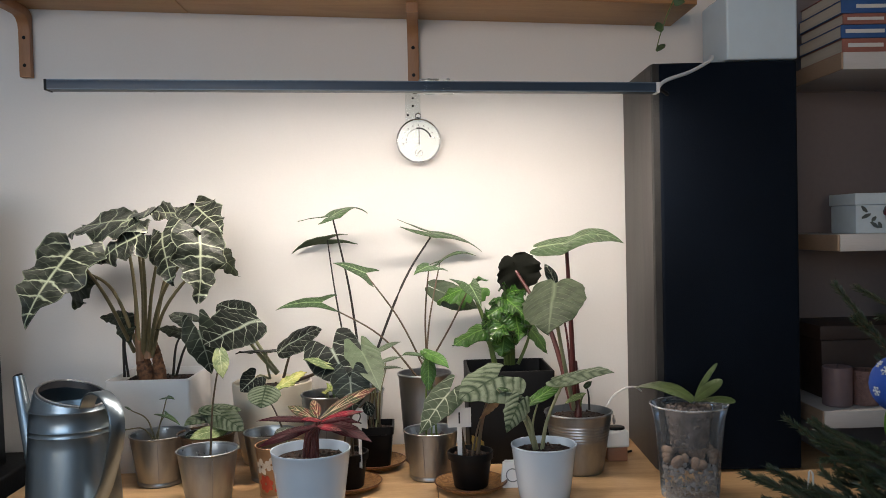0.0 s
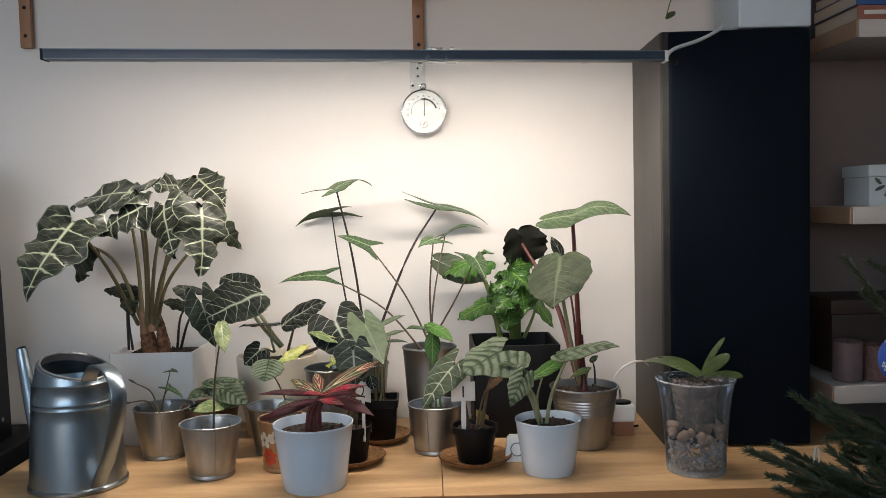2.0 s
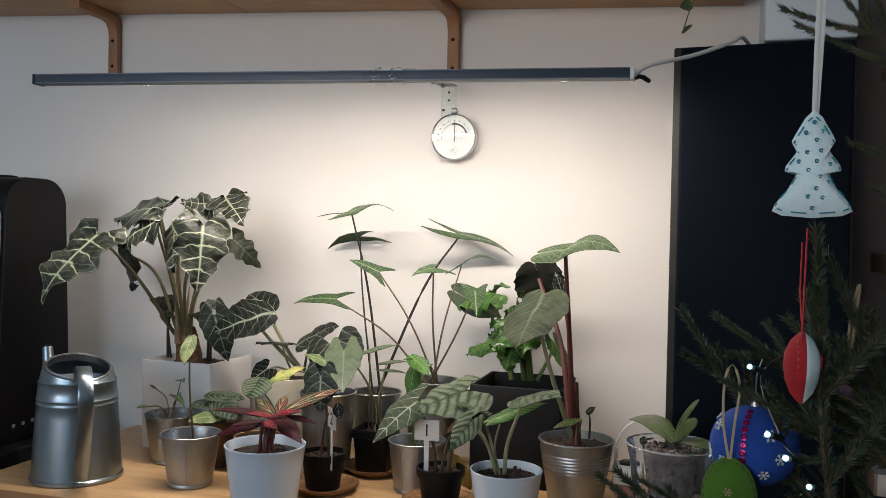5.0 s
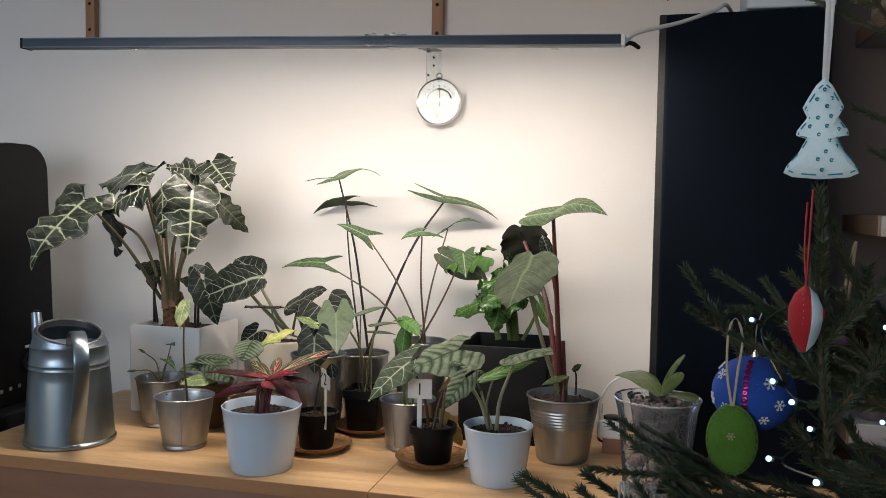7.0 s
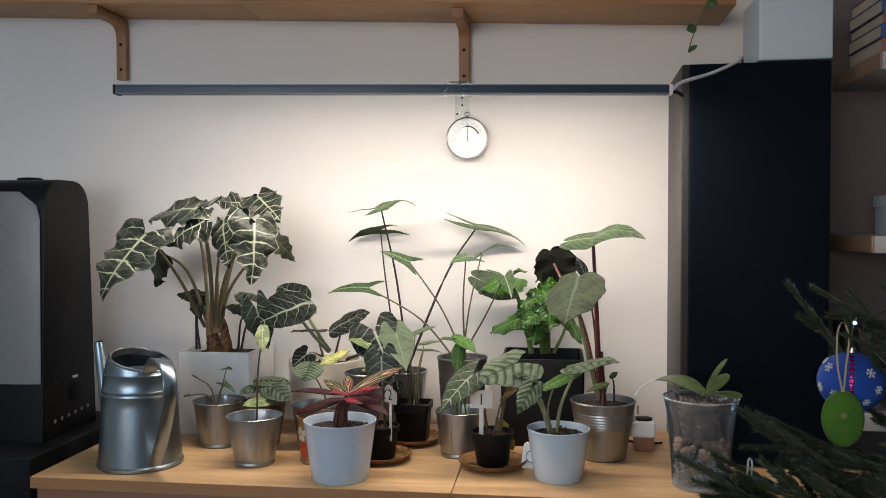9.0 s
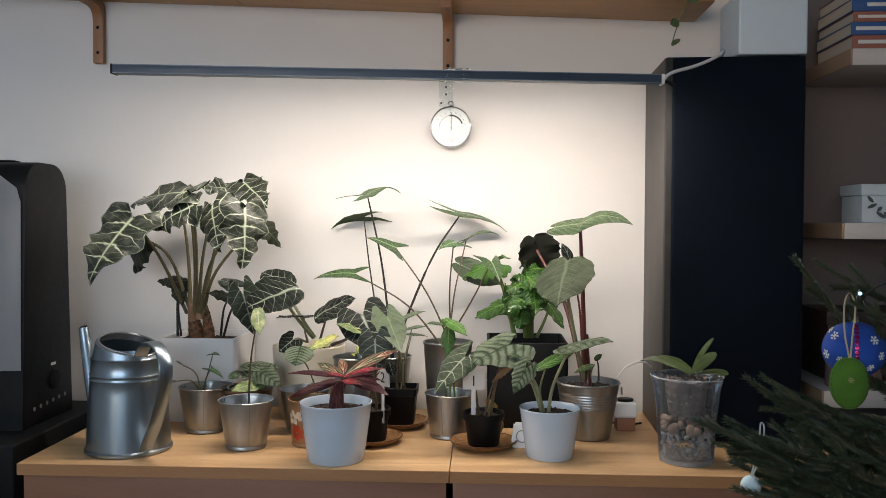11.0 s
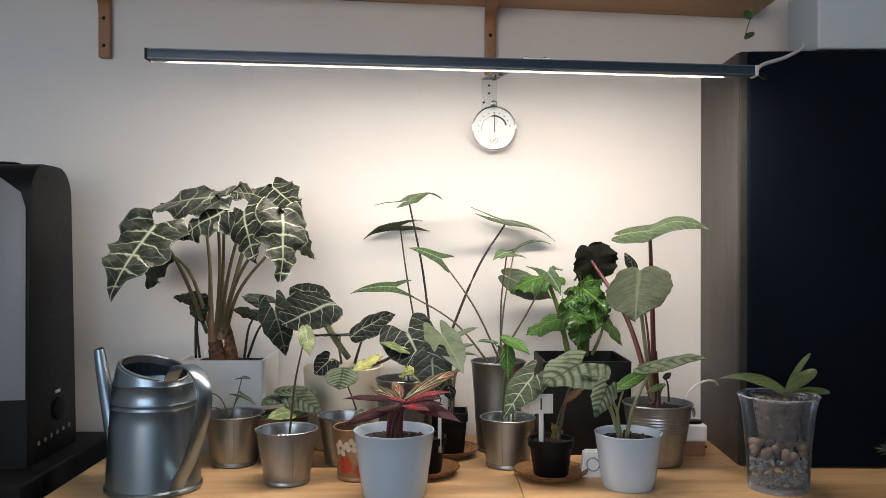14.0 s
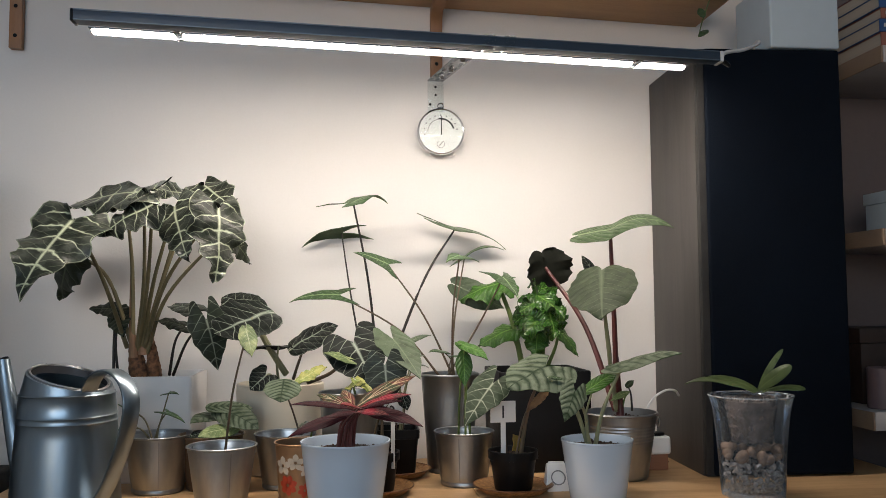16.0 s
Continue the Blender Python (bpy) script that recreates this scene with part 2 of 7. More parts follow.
SOIL = material("potting_soil", (0.012, 0.007, 0.006), 0.95, colour2=(0.032, 0.019, 0.013), scale=160, fine=400, bump=1.0)
CHIPS = material("bark_chip", (0.075, 0.040, 0.028), 0.9, colour2=(0.020, 0.012, 0.009), scale=110, fine=300, bump=0.6)
BARKMIX = material("bark_mix", (0.15, 0.115, 0.10), 0.9, colour2=(0.045, 0.033, 0.028), scale=70, fine=300, bump=0.6)
PEBBLE = material("grey_pebble", (0.30, 0.295, 0.30), 0.75, colour2=(0.13, 0.12, 0.12), scale=40, fine=300, bump=0.3)
CLAYBALL = material("clay_ball", (0.25, 0.175, 0.13), 0.85, colour2=(0.12, 0.08, 0.06), scale=50, fine=250, bump=0.6)
GRIT = material("fine_gravel", (0.34, 0.31, 0.28), 0.85, colour2=(0.22, 0.18, 0.15), scale=60, fine=300, bump=0.5)
CORK = material("woven_saucer", (0.42, 0.215, 0.08), 0.5, colour2=(0.17, 0.08, 0.028), scale=130, fine=350, bump=0.9)
SAUCERRIM = material("saucer_rim", (0.16, 0.065, 0.025), 0.35, spots=0.3, scale=30)
TRUNK = material("alocasia_trunk", (0.27, 0.125, 0.055), 0.8, colour2=(0.05, 0.022, 0.014), scale=90, fine=160, bump=0.9)
SHEATH = material("dry_sheath", (0.36, 0.20, 0.12), 0.7, colour2=(0.18, 0.11, 0.06), scale=20, fine=150, bump=0.3, stretch=(1, 1, 0.15))
STALK_OLIVE = material("olive_stalk", (0.20, 0.165, 0.085), 0.5, colour2=(0.105, 0.095, 0.05), scale=16, fine=120, stretch=(1, 1, 0.2))
STALK_DARK = material("dark_stalk", (0.016, 0.013, 0.012), 0.5, colour2=(0.026, 0.022, 0.017), scale=30, fine=160)
STALK_BROWN = material("brown_stalk", (0.13, 0.075, 0.05), 0.55, colour2=(0.09, 0.08, 0.045), scale=30, fine=160)
STALK_RED = material("red_stalk", (0.12, 0.028, 0.024), 0.4, colour2=(0.06, 0.018, 0.018), scale=20, fine=140, stretch=(1, 1, 0.2))
STALK_PALE = material("pale_stalk", (0.31, 0.32, 0.19), 0.5, colour2=(0.22, 0.22, 0.12), scale=20, fine=140, stretch=(1, 1, 0.2))
STALK_GREEN = material("green_stalk", (0.13, 0.19, 0.05), 0.45, colour2=(0.09, 0.13, 0.035), scale=20, fine=140, stretch=(1, 1, 0.2))
UNDER_GREEN = material("leaf_under_green", (0.085, 0.125, 0.06), 0.65, spec=0.15, spots=0.25, scale=30, fine=200)
UNDER_DARK = material("leaf_under_dark", (0.016, 0.017, 0.013), 0.7, spec=0.08, spots=0.3, scale=30, fine=200)
UNDER_RED = material("leaf_under_red", (0.085, 0.006, 0.014), 0.42, spots=0.35, scale=30, fine=200)
DRYLEAF = material("dry_leaf", (0.26, 0.16, 0.07), 0.8, colour2=(0.15, 0.08, 0.04), scale=40, fine=160, bump=0.4)
YELLOWLEAF = material("yellow_leaf", (0.42, 0.30, 0.07), 0.6, colour2=(0.30, 0.19, 0.06), scale=40, fine=160, bump=0.2)

L_POLLY = leaf_material("polly_leaf", (0.012, 0.016, 0.011), (0.44, 0.49, 0.35), veins=5.2, slant=0.25, thick=0.105, rim=0.05, mottle=(0.038, 0.043, 0.034), mottle_at=0.58, rough=0.33, quilt=1.0, spec=0.38)
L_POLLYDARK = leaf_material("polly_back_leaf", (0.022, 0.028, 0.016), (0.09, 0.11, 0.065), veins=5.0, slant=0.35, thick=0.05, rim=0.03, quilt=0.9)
L_BLACK = leaf_material("black_velvet_leaf", (0.0055, 0.009, 0.0065), (0.34, 0.39, 0.31), veins=3.0, slant=1.1, thick=0.06, rim=0.025, rough=0.5, quilt=1.0, spec=0.2)
L_FRYDEK = leaf_material("frydek_leaf", (0.042, 0.082, 0.031), (0.26, 0.36, 0.19), veins=5.0, slant=0.8, thick=0.03, quilt=0.6)
L_BRIGHT = leaf_material("bright_leaf", (0.042, 0.112, 0.018), (0.17, 0.30, 0.075), veins=6.0, slant=0.7, thick=0.05, quilt=0.9, rough=0.33)
L_FRILL = leaf_material("frilly_leaf", (0.026, 0.082, 0.011), (0.15, 0.27, 0.06), veins=8.0, slant=0.9, thick=0.09, quilt=1.0, rough=0.25, spec=0.6)
L_GREY = leaf_material("grey_green_leaf", (0.085, 0.118, 0.068), (0.15, 0.19, 0.115), veins=5.0, slant=0.8, thick=0.03, quilt=0.6, rough=0.45)
L_JADE = leaf_material("jade_leaf", (0.043, 0.056, 0.032), (0.105, 0.13, 0.08), veins=6.0, slant=0.9, thick=0.06, quilt=1.0, rough=0.5, spec=0.12, mottle=(0.028, 0.038, 0.022), mottle_at=0.52)
L_TOP = leaf_material("long_leaf", (0.052, 0.082, 0.041), (0.22, 0.27, 0.165), veins=6.0, slant=1.0, thick=0.06, rim=0.02, quilt=1.2, rough=0.45, spec=0.15)
L_SILVER = leaf_material("silver_dragon_leaf", (0.125, 0.152, 0.105), (0.012, 0.027, 0.011), veins=4.5, slant=0.9, thick=0.44, quilt=1.0, rough=0.5, mottle=(0.060, 0.080, 0.047), mottle_at=0.62, spec=0.1)
L_DRAGON = leaf_material("dragon_arrow_leaf", (0.036, 0.050, 0.030), (0.30, 0.33, 0.25), veins=3.6, slant=0.7, thick=0.09, rim=0.02, quilt=0.8, spec=0.1, rough=0.55)
L_DUSK = leaf_material("dusk_leaf", (0.030, 0.040, 0.028), (0.30, 0.34, 0.27), veins=3.4, slant=0.7, thick=0.08, rim=0.02, quilt=0.9)
L_LIME = leaf_material("lime_leaf", (0.085, 0.125, 0.045), (0.33, 0.37, 0.20), veins=5.0, slant=0.8, thick=0.06, mottle=(0.24, 0.28, 0.12), mottle_at=0.58, quilt=0.5)
L_YELLOW = leaf_material("variegated_leaf", (0.38, 0.37, 0.11), (0.52, 0.50, 0.22), veins=5.0, slant=0.8, thick=0.06, mottle=(0.16, 0.22, 0.05), mottle_at=0.6, quilt=0.5)
L_ORCHID = leaf_material("orchid_leaf", (0.068, 0.098, 0.036), (0.085, 0.12, 0.05), veins=0.5, slant=0.1, thick=0.01, quilt=0.3, rough=0.3)
L_TRIO = leaf_material("tricolour_leaf", (0.040, 0.050, 0.020), (0.46, 0.36, 0.22), veins=2.6, slant=1.8, thick=0.17, mottle=(0.12, 0.018, 0.022), mottle_at=0.58, quilt=0.4, rough=0.36, spec=0.12)
L_PINK = leaf_material("pink_leaf", (0.27, 0.010, 0.032), (0.36, 0.12, 0.09), veins=2.5, slant=1.6, thick=0.09, mottle=(0.07, 0.012, 0.016), mottle_at=0.52, quilt=0.4, rough=0.36, spec=0.12)
L_MAROON = leaf_material("maroon_leaf", (0.028, 0.0035, 0.007), (0.11, 0.014, 0.022), veins=5.0, slant=1.4, thick=0.05, quilt=0.4, rough=0.4, spec=0.12)

NEEDLE = material("spruce_needle", (0.027, 0.047, 0.024), 0.45, colour2=(0.050, 0.060, 0.030), scale=25, fine=200)
BARK = material("spruce_bark", (0.10, 0.065, 0.04), 0.9, colour2=(0.05, 0.035, 0.02), scale=40, fine=160, bump=0.7)
FELT_WHITE = material("pale_felt", (0.70, 0.88, 0.93), 0.95, spots=0.08, scale=40, fine=500, bump=0.4)
FELT_RED = material("red_felt", (0.42, 0.015, 0.022), 0.95, spots=0.2, scale=40, fine=500, bump=0.4)
FELT_GREEN = material("green_felt", (0.07, 0.18, 0.015), 0.95, spots=0.25, scale=40, fine=500, bump=0.8)
FELT_BLUE = material("blue_felt", (0.010, 0.065, 0.36), 0.9, spots=0.2, scale=40, fine=500, bump=0.3)
TEAL = material("teal_thread", (0.01, 0.25, 0.36), 0.8, spots=0.2)
MAGENTA = material("magenta_sequin", (0.30, 0.008, 0.10), 0.2, 0.6, spots=0.2)
WHITETHREAD = material("white_thread", (0.62, 0.64, 0.64), 0.8, spots=0.1)
GOLD_RIBBON = material("gold_ribbon", (0.40, 0.33, 0.20), 0.5, spots=0.2)
SILVER = material("silver_cap", (0.7, 0.68, 0.64), 0.25, 1.0, spots=0.2)
CANDY = material("candy_red", (0.5, 0.03, 0.03), 0.3, spots=0.1)
CANDYWHITE = material("candy_white", (0.75, 0.7, 0.68), 0.3, spots=0.1)
CABLEWHITE = material("white_cable", (0.72, 0.72, 0.72), 0.45, spots=0.05)
CABLEGREEN = material("dark_cable", (0.012, 0.016, 0.012), 0.5, spots=0.2)
LEDGLOW = glow("led_glow", (0.38, 0.74, 1.0), 2.6)
STRIPGLOW = glow("strip_glow", (1.0, 0.885, 0.775), 139.0)
BOOK_RED = material("red_cover", (0.21, 0.045, 0.04), 0.5, spots=0.2, scale=12)
BOOK_BRICK = material("brick_cover", (0.28, 0.10, 0.07), 0.5, spots=0.2, scale=12)
BOOK_BLUE = material("blue_cover", (0.02, 0.08, 0.24), 0.5, spots=0.2, scale=12)
PAGES = material("page_edges", (0.50, 0.44, 0.36), 0.9, spots=0.15, scale=5, fine=600, stretch=(1, 1, 30))
PALEINK = material("pale_ink", (0.6, 0.58, 0.55), 0.6, spots=0.1)
ROSE = material("rose_print", (0.15, 0.018, 0.028), 0.6, colour2=(0.06, 0.01, 0.015), scale=60, fine=200)
PRINTGREEN = material("print_green", (0.10, 0.115, 0.105), 0.6, spots=0.4, scale=60)
# dark tone that stands in for the deep shade of the alcove wall
ALCOVE_SHADE = material("alcove_shade", (0.15, 0.128, 0.13), 0.7, spots=0.08, scale=4, fine=80)
BOXPAPER = material("box_paper", (0.55, 0.62, 0.66), 0.6, spots=0.1, scale=12, fine=80)
BROWNPANEL = material("brown_panel", (0.16, 0.10, 0.075), 0.6, spots=0.25, scale=6, fine=120, stretch=(1, 1, 0.1))
CANDLE_COPPER = material("copper_wax", (0.36, 0.20, 0.17), 0.4, 0.3, spots=0.4, scale=120, fine=400, bump=1.5)
CANDLE = material("candle_wax", (0.20, 0.13, 0.13), 0.5, spots=0.2, scale=20)
BROWNBOX = material("dark_brown_box", (0.045, 0.025, 0.018), 0.5, spots=0.3, scale=10)
COPPERTIN = material("floral_tin", (0.36, 0.20, 0.10), 0.35, 0.4, spots=0.2, scale=10)
FLOWERRED = material("flower_red", (0.50, 0.055, 0.02), 0.5, spots=0.2, scale=30)
FLOWERWHITE = material("flower_white", (0.66, 0.55, 0.42), 0.5, spots=0.1, scale=30)
BRONZE = material("bronze_tin", (0.22, 0.15, 0.10), 0.4, 0.8, spots=0.25, scale=12)
YELLOWPLASTIC = material("yellow_plastic", (0.62, 0.52, 0.02), 0.35, spots=0.08)
IVY = material("ivy_leaf", (0.024, 0.055, 0.020), 0.45, colour2=(0.07, 0.12, 0.04), scale=60, fine=200)
WHITEBOX = material("white_pot_box", (0.55, 0.64, 0.70), 0.4, spots=0.05, scale=5, fine=50)

# ---- mesh helpers ----


def link(name, bm, mats, parent=None, smooth=True, at=None):
    me = bpy.data.meshes.new(name)
    bm.normal_update()
    bm.to_mesh(me)
    bm.free()
    for m in (mats if isinstance(mats, (list, tuple)) else [mats]):
        me.materials.append(m)
    if smooth:
        me.shade_smooth()
        me.set_sharp_from_angle(angle=radians(38))
    ob = new(name, me)
    if parent is not None:
        ob.parent = parent
    if at is not None:
        ob.matrix_basis = at
    return ob


def part(name, bm, mats, parent, label="", smooth=True):
    ob = link(name, bm, mats, parent, smooth)
    return tagged(ob, label) if label else ob


def thing(name, at, label, category, group=""):
    ob = new(name)
    ob.empty_display_size = 0.05
    ob.matrix_basis = at if isinstance(at, Matrix) else pose(*at)
    return tagged(ob, label, category, group)


def box(x0, x1, y0, y1, z0, z1, bevel=0.002, segs=2):
    bm = bmesh.new()
    bmesh.ops.create_cube(bm, size=1)
    for v in bm.verts:
        v.co = Vector(((x0, x1)[v.co.x > 0], (y0, y1)[v.co.y > 0], (z0, z1)[v.co.z > 0]))
    if bevel:
        bmesh.ops.bevel(bm, geom=list(bm.edges), offset=bevel, segments=segs, profile=0.6, affect="EDGES")
    return bm


def lathe(profile, n=40, close=False, squash=1.0):
    """Turns (radius, height) pairs about the z axis."""
    bm = bmesh.new()
    rings = []
    for r, z in profile:
        if r < 1e-5:
            rings.append([bm.verts.new((0, 0, z))] * n)
        else:
            rings.append([bm.verts.new((r * math.cos(2 * math.pi * i / n), squash * r * math.sin(2 * math.pi * i / n), z)) for i in range(n)])
    for a, b in zip(rings, rings[1:] + (rings[:1] if close else [])):
        for i in range(n):
            j = (i + 1) % n
            vs = []
            for v in (a[i], a[j], b[j], b[i]):
                if v not in vs:
                    vs.append(v)
            if len(vs) > 2:
                try:
                    bm.faces.new(vs)
                except ValueError:
                    pass
    bmesh.ops.recalc_face_normals(bm, faces=list(bm.faces))
    return bm


def tube(points, r0, r1=None, sides=8, bm=None, flat=1.0, side_hint=None):
    """A round or flattened rod along points, tapering from r0 to r1."""
    bm = bm or bmesh.new()
    r1 = r0 if r1 is None else r1
    pts = [Vector(p) for p in points]
    rings = []
    for i, p in enumerate(pts):
        d = (pts[min(i + 1, len(pts) - 1)] - pts[max(i - 1, 0)]).normalized()
        ref = Vector(side_hint) if side_hint else (Vector((0, 0, 1)) if abs(d.z) < 0.9 else Vector((0, 1, 0)))
        u = d.cross(ref).normalized()
        w = u.cross(d).normalized()
        r = r0 + (r1 - r0) * i / max(1, len(pts) - 1)
        rings.append([bm.verts.new(p + u * r * math.cos(2 * math.pi * k / sides) + w * r * flat * math.sin(2 * math.pi * k / sides)) for k in range(sides)])
    for a, b in zip(rings, rings[1:]):
        for k in range(sides):
            bm.faces.new((a[k], a[(k + 1) % sides], b[(k + 1) % sides], b[k]))
    bm.faces.new(rings[0][::-1])
    bm.faces.new(rings[-1])
    return bm


def curve(points, n=12):
    """Catmull-Rom points through the given ones."""
    p = [Vector(q) for q in points]
    p = [p[0] * 2 - p[1]] + p + [p[-1] * 2 - p[-2]]
    out = []
    for i in range(1, len(p) - 2):
        for k in range(n):
            t = k / n
            a, b, c, d = p[i - 1], p[i], p[i + 1], p[i + 2]
            out.append(0.5 * (2 * b + (c - a) * t + (2 * a - 5 * b + 4 * c - d) * t * t + (3 * b - a - 3 * c + d) * t ** 3))
    return out + [p[-2]]


def stones(bm, centre, radius, count, size, rng, squash=0.75, inner=0.0, mat=0, low=0.0):
    """Loose lumps strewn in a disc."""
    for _ in range(count):
        r = radius * math.sqrt(rng.uniform(inner, 1))
        a = rng.uniform(0, 2 * math.pi)
        s = size * rng.uniform(0.6, 1.3)
        m = Matrix.LocRotScale((centre[0] + r * math.cos(a), centre[1] + r * math.sin(a), centre[2] + rng.uniform(low, 0.3) * s), Euler([rng.uniform(0, 3) for _ in range(3)]), (s, s * rng.uniform(0.6, 1), s * squash))
        made = bmesh.ops.create_icosphere(bm, subdivisions=1, radius=0.5, matrix=m)
        for v in made["verts"]:
            for f in v.link_faces:
                f.material_index = mat


OUTLINES = {
    "arrow": ((0.0, 0.03), (-0.18, 0.16), (-0.40, 0.40), (-0.36, 0.68), (-0.08, 0.92), (0.15, 1.0), (0.40, 0.86), (0.65, 0.55), (0.86, 0.22), (1.0, 0.0)),
    "heart": ((-0.02, 0.02), (-0.20, 0.20), (-0.42, 0.48), (-0.36, 0.82), (-0.05, 1.0), (0.30, 0.97), (0.62, 0.70), (0.86, 0.32), (1.0, 0.0)),
    "full": ((-0.52, 0.0), (-0.66, 0.22), (-0.62, 0.55), (-0.38, 0.87), (-0.04, 1.0), (0.32, 0.92), (0.64, 0.62), (0.86, 0.27), (1.0, 0.0)),
    "round": ((-0.62, 0.0), (-0.60, 0.35), (-0.42, 0.75), (-0.05, 1.0), (0.35, 0.95), (0.68, 0.66), (0.90, 0.28), (1.0, 0.0)),
    "shield": ((0.0, 0.03), (-0.09, 0.20), (-0.21, 0.46), (-0.22, 0.72), (-0.04, 0.93), (0.14, 1.0), (0.38, 0.88), (0.63, 0.62), (0.85, 0.28), (1.0, 0.0)),
    "sagit": ((0.0, 0.05), (-0.12, 0.35), (-0.30, 0.85), (-0.38, 1.0), (-0.26, 0.99), (-0.08, 0.76), (0.10, 0.60), (0.32, 0.54), (0.56, 0.40), (0.80, 0.18), (1.0, 0.0)),
    "sagit_long": ((0.0, 0.05), (-0.20, 0.28), (-0.48, 0.72), (-0.66, 1.0), (-0.58, 1.02), (-0.34, 0.90), (-0.05, 0.78), (0.18, 0.70), (0.42, 0.52), (0.70, 0.25), (1.0, 0.0)),
    "oval": ((-0.30, 0.03), (-0.36, 0.30), (-0.24, 0.66), (0.05, 0.96), (0.34, 1.0), (0.60, 0.78), (0.79, 0.42), (0.90, 0.15), (1.0, 0.0)),
    "strap": ((0.0, 0.30), (0.10, 0.52), (0.30, 0.86), (0.55, 1.0), (0.78, 0.90), (0.92, 0.62), (0.985, 0.28), (1.0, 0.0)),
    "lance": ((0.0, 0.05), (0.10, 0.45), (0.28, 0.88), (0.48, 1.0), (0.68, 0.80), (0.86, 0.38), (1.0, 0.0)),
}


def leaf(plant, shape, at, tip, wide, face, root, top, under, stalk, r=0.0025, bow=0.08, cup=0.10, wave=0.0, sag=0.25, drop=0.04, lobe=0.05, bend=(0, 0, 0), label="", seed=1, name="leaf", flare=1.35):
    """A leaf blade from where its stalk meets it (at) to its tip, half as wide as wide says, its upper side towards face, with its stalk from root.
    All places are in the world; the leaf becomes a part of plant, the stalk a part of the leaf."""
    o = Vector(plant.matrix_basis.translation)
    a0, t0, r0 = Vector(at) - o, Vector(tip) - o, Vector(root) - o
    ax = t0 - a0
    length = ax.length
    ax.normalize()
    nrm = Vector(face)
    nrm = (nrm - ax * nrm.dot(ax)).normalized()
    sd = ax.cross(nrm)
    rng = random.Random(seed * 7919 + int(abs(at[0]) * 9973))
    steps = 4
    line = curve([Vector((x, y, 0)) for x, y in OUTLINES[shape]], steps)
    bm = bmesh.new()
    uv, uv2 = bm.loops.layers.uv.new("blade"), bm.loops.layers.uv.new("edge")
    rows = (0.0, 0.22, 0.46, 0.70, 0.88, 1.0)
    ph = rng.uniform(0, 6)
    info = {}

    def place(x, y, s, rho, lower):
        xx = max(0.0, min(1.0, x))
        lift = bow * 4 * xx * (1 - xx) * length * 0.5 - sag * max(0.0, -x) ** 2 * length
        lift += -cup * (y * y) * wide
        lift += wave * wide * rho ** 2 * math.sin(9.0 * x * (1 if s > 0 else 1.08) + ph + s)
        lift += wave * wide * 0.5 * rho ** 3 * math.sin(23 * x + ph * 2 + 2 * s)
        lift += 0.05 * wide * noise.noise(Vector((x * 3.1 + ph, s * y * 2.3, ph)))
        lift -= drop * length * xx ** 4
        p = a0 + ax * (x * length) + sd * (s * y * wide) + nrm * (lift - (0.0011 if lower else 0.0))
        v = bm.verts.new(p)
        info[v] = (x, s * y, rho)
        return v

    grids = {}
    for lower in (False, True):
        for s in (1, -1):
            g = []
            for i, q in enumerate(line):
                mx = max(0.0, q.x) * 0.97
                row = []
                for k in rows:
                    x, y = mx + (q.x - mx) * k, max(0.0, q.y) * k
                    if shape in ("arrow", "shield"):
                        y *= 1 + lobe * k * k * math.sin(5.2 * 2 * math.pi * (q.x - 0.35 * q.y) * 0.5 + 0.6)
                    elif wave and k == 1.0:
                        y *= 1 + 0.35 * wave * math.sin(2.1 * i + ph)
                    y *= 1 + 0.05 * k * noise.noise(Vector((i * 0.35, ph, s)))
                    row.append(place(x, y, s, k, lower))
                g.append(row)
            grids[(lower, s)] = g
            for i in range(len(g) - 1):
                for k in range(len(rows) - 1):
                    vs = [g[i][k], g[i + 1][k], g[i + 1][k + 1], g[i][k + 1]]
                    if (s > 0) == lower:
                        vs.reverse()
                    f = bm.faces.new(vs)
                    f.material_index = 1 if lower else 0
    for s in (1, -1):
        u, d = grids[(False, s)], grids[(True, s)]
        for i in range(len(u) - 1):
            f = bm.faces.new((u[i][-1], u[i + 1][-1], d[i + 1][-1], d[i][-1]))
            f.material_index = 1
    for f in bm.faces:
        for lp in f.loops:
            x, y, k = info[lp.vert]
            lp[uv].uv, lp[uv2].uv = (x, y), (k, 0.5)
    bmesh.ops.remove_doubles(bm, verts=list(bm.verts), dist=0.00004)
    bmesh.ops.recalc_face_normals(bm, faces=list(bm.faces))
    ob = part(name, bm, [top, under], plant, label)
    if stalk is not None:
        mid = (a0 + r0) * 0.5 + Vector(bend)
        end = a0 - nrm * 0.0015
        pts = curve([r0, mid, end], 8)
        part("stalk", tube(pts, r * flare, r * 0.8, 9), stalk, ob)
    return ob


def soil_disc(parent, radius, z, seed=1, chips=True, square=False, name="soil"):
    rng = random.Random(seed)
    if square:
        bm = box(-radius, radius, -radius, radius, z - 0.01, z, 0.001, 1)
    else:
        bm = lathe([(0, z + 0.001), (radius * 0.5, z + 0.002), (radius, z), (radius, z - 0.012), (0, z - 0.012)], 28)
    if chips:
        stones(bm, (0, 0, z), radius * 0.94, 90, 0.0068, rng, mat=1)
    return part(name, bm, [SOIL, CHIPS], parent)


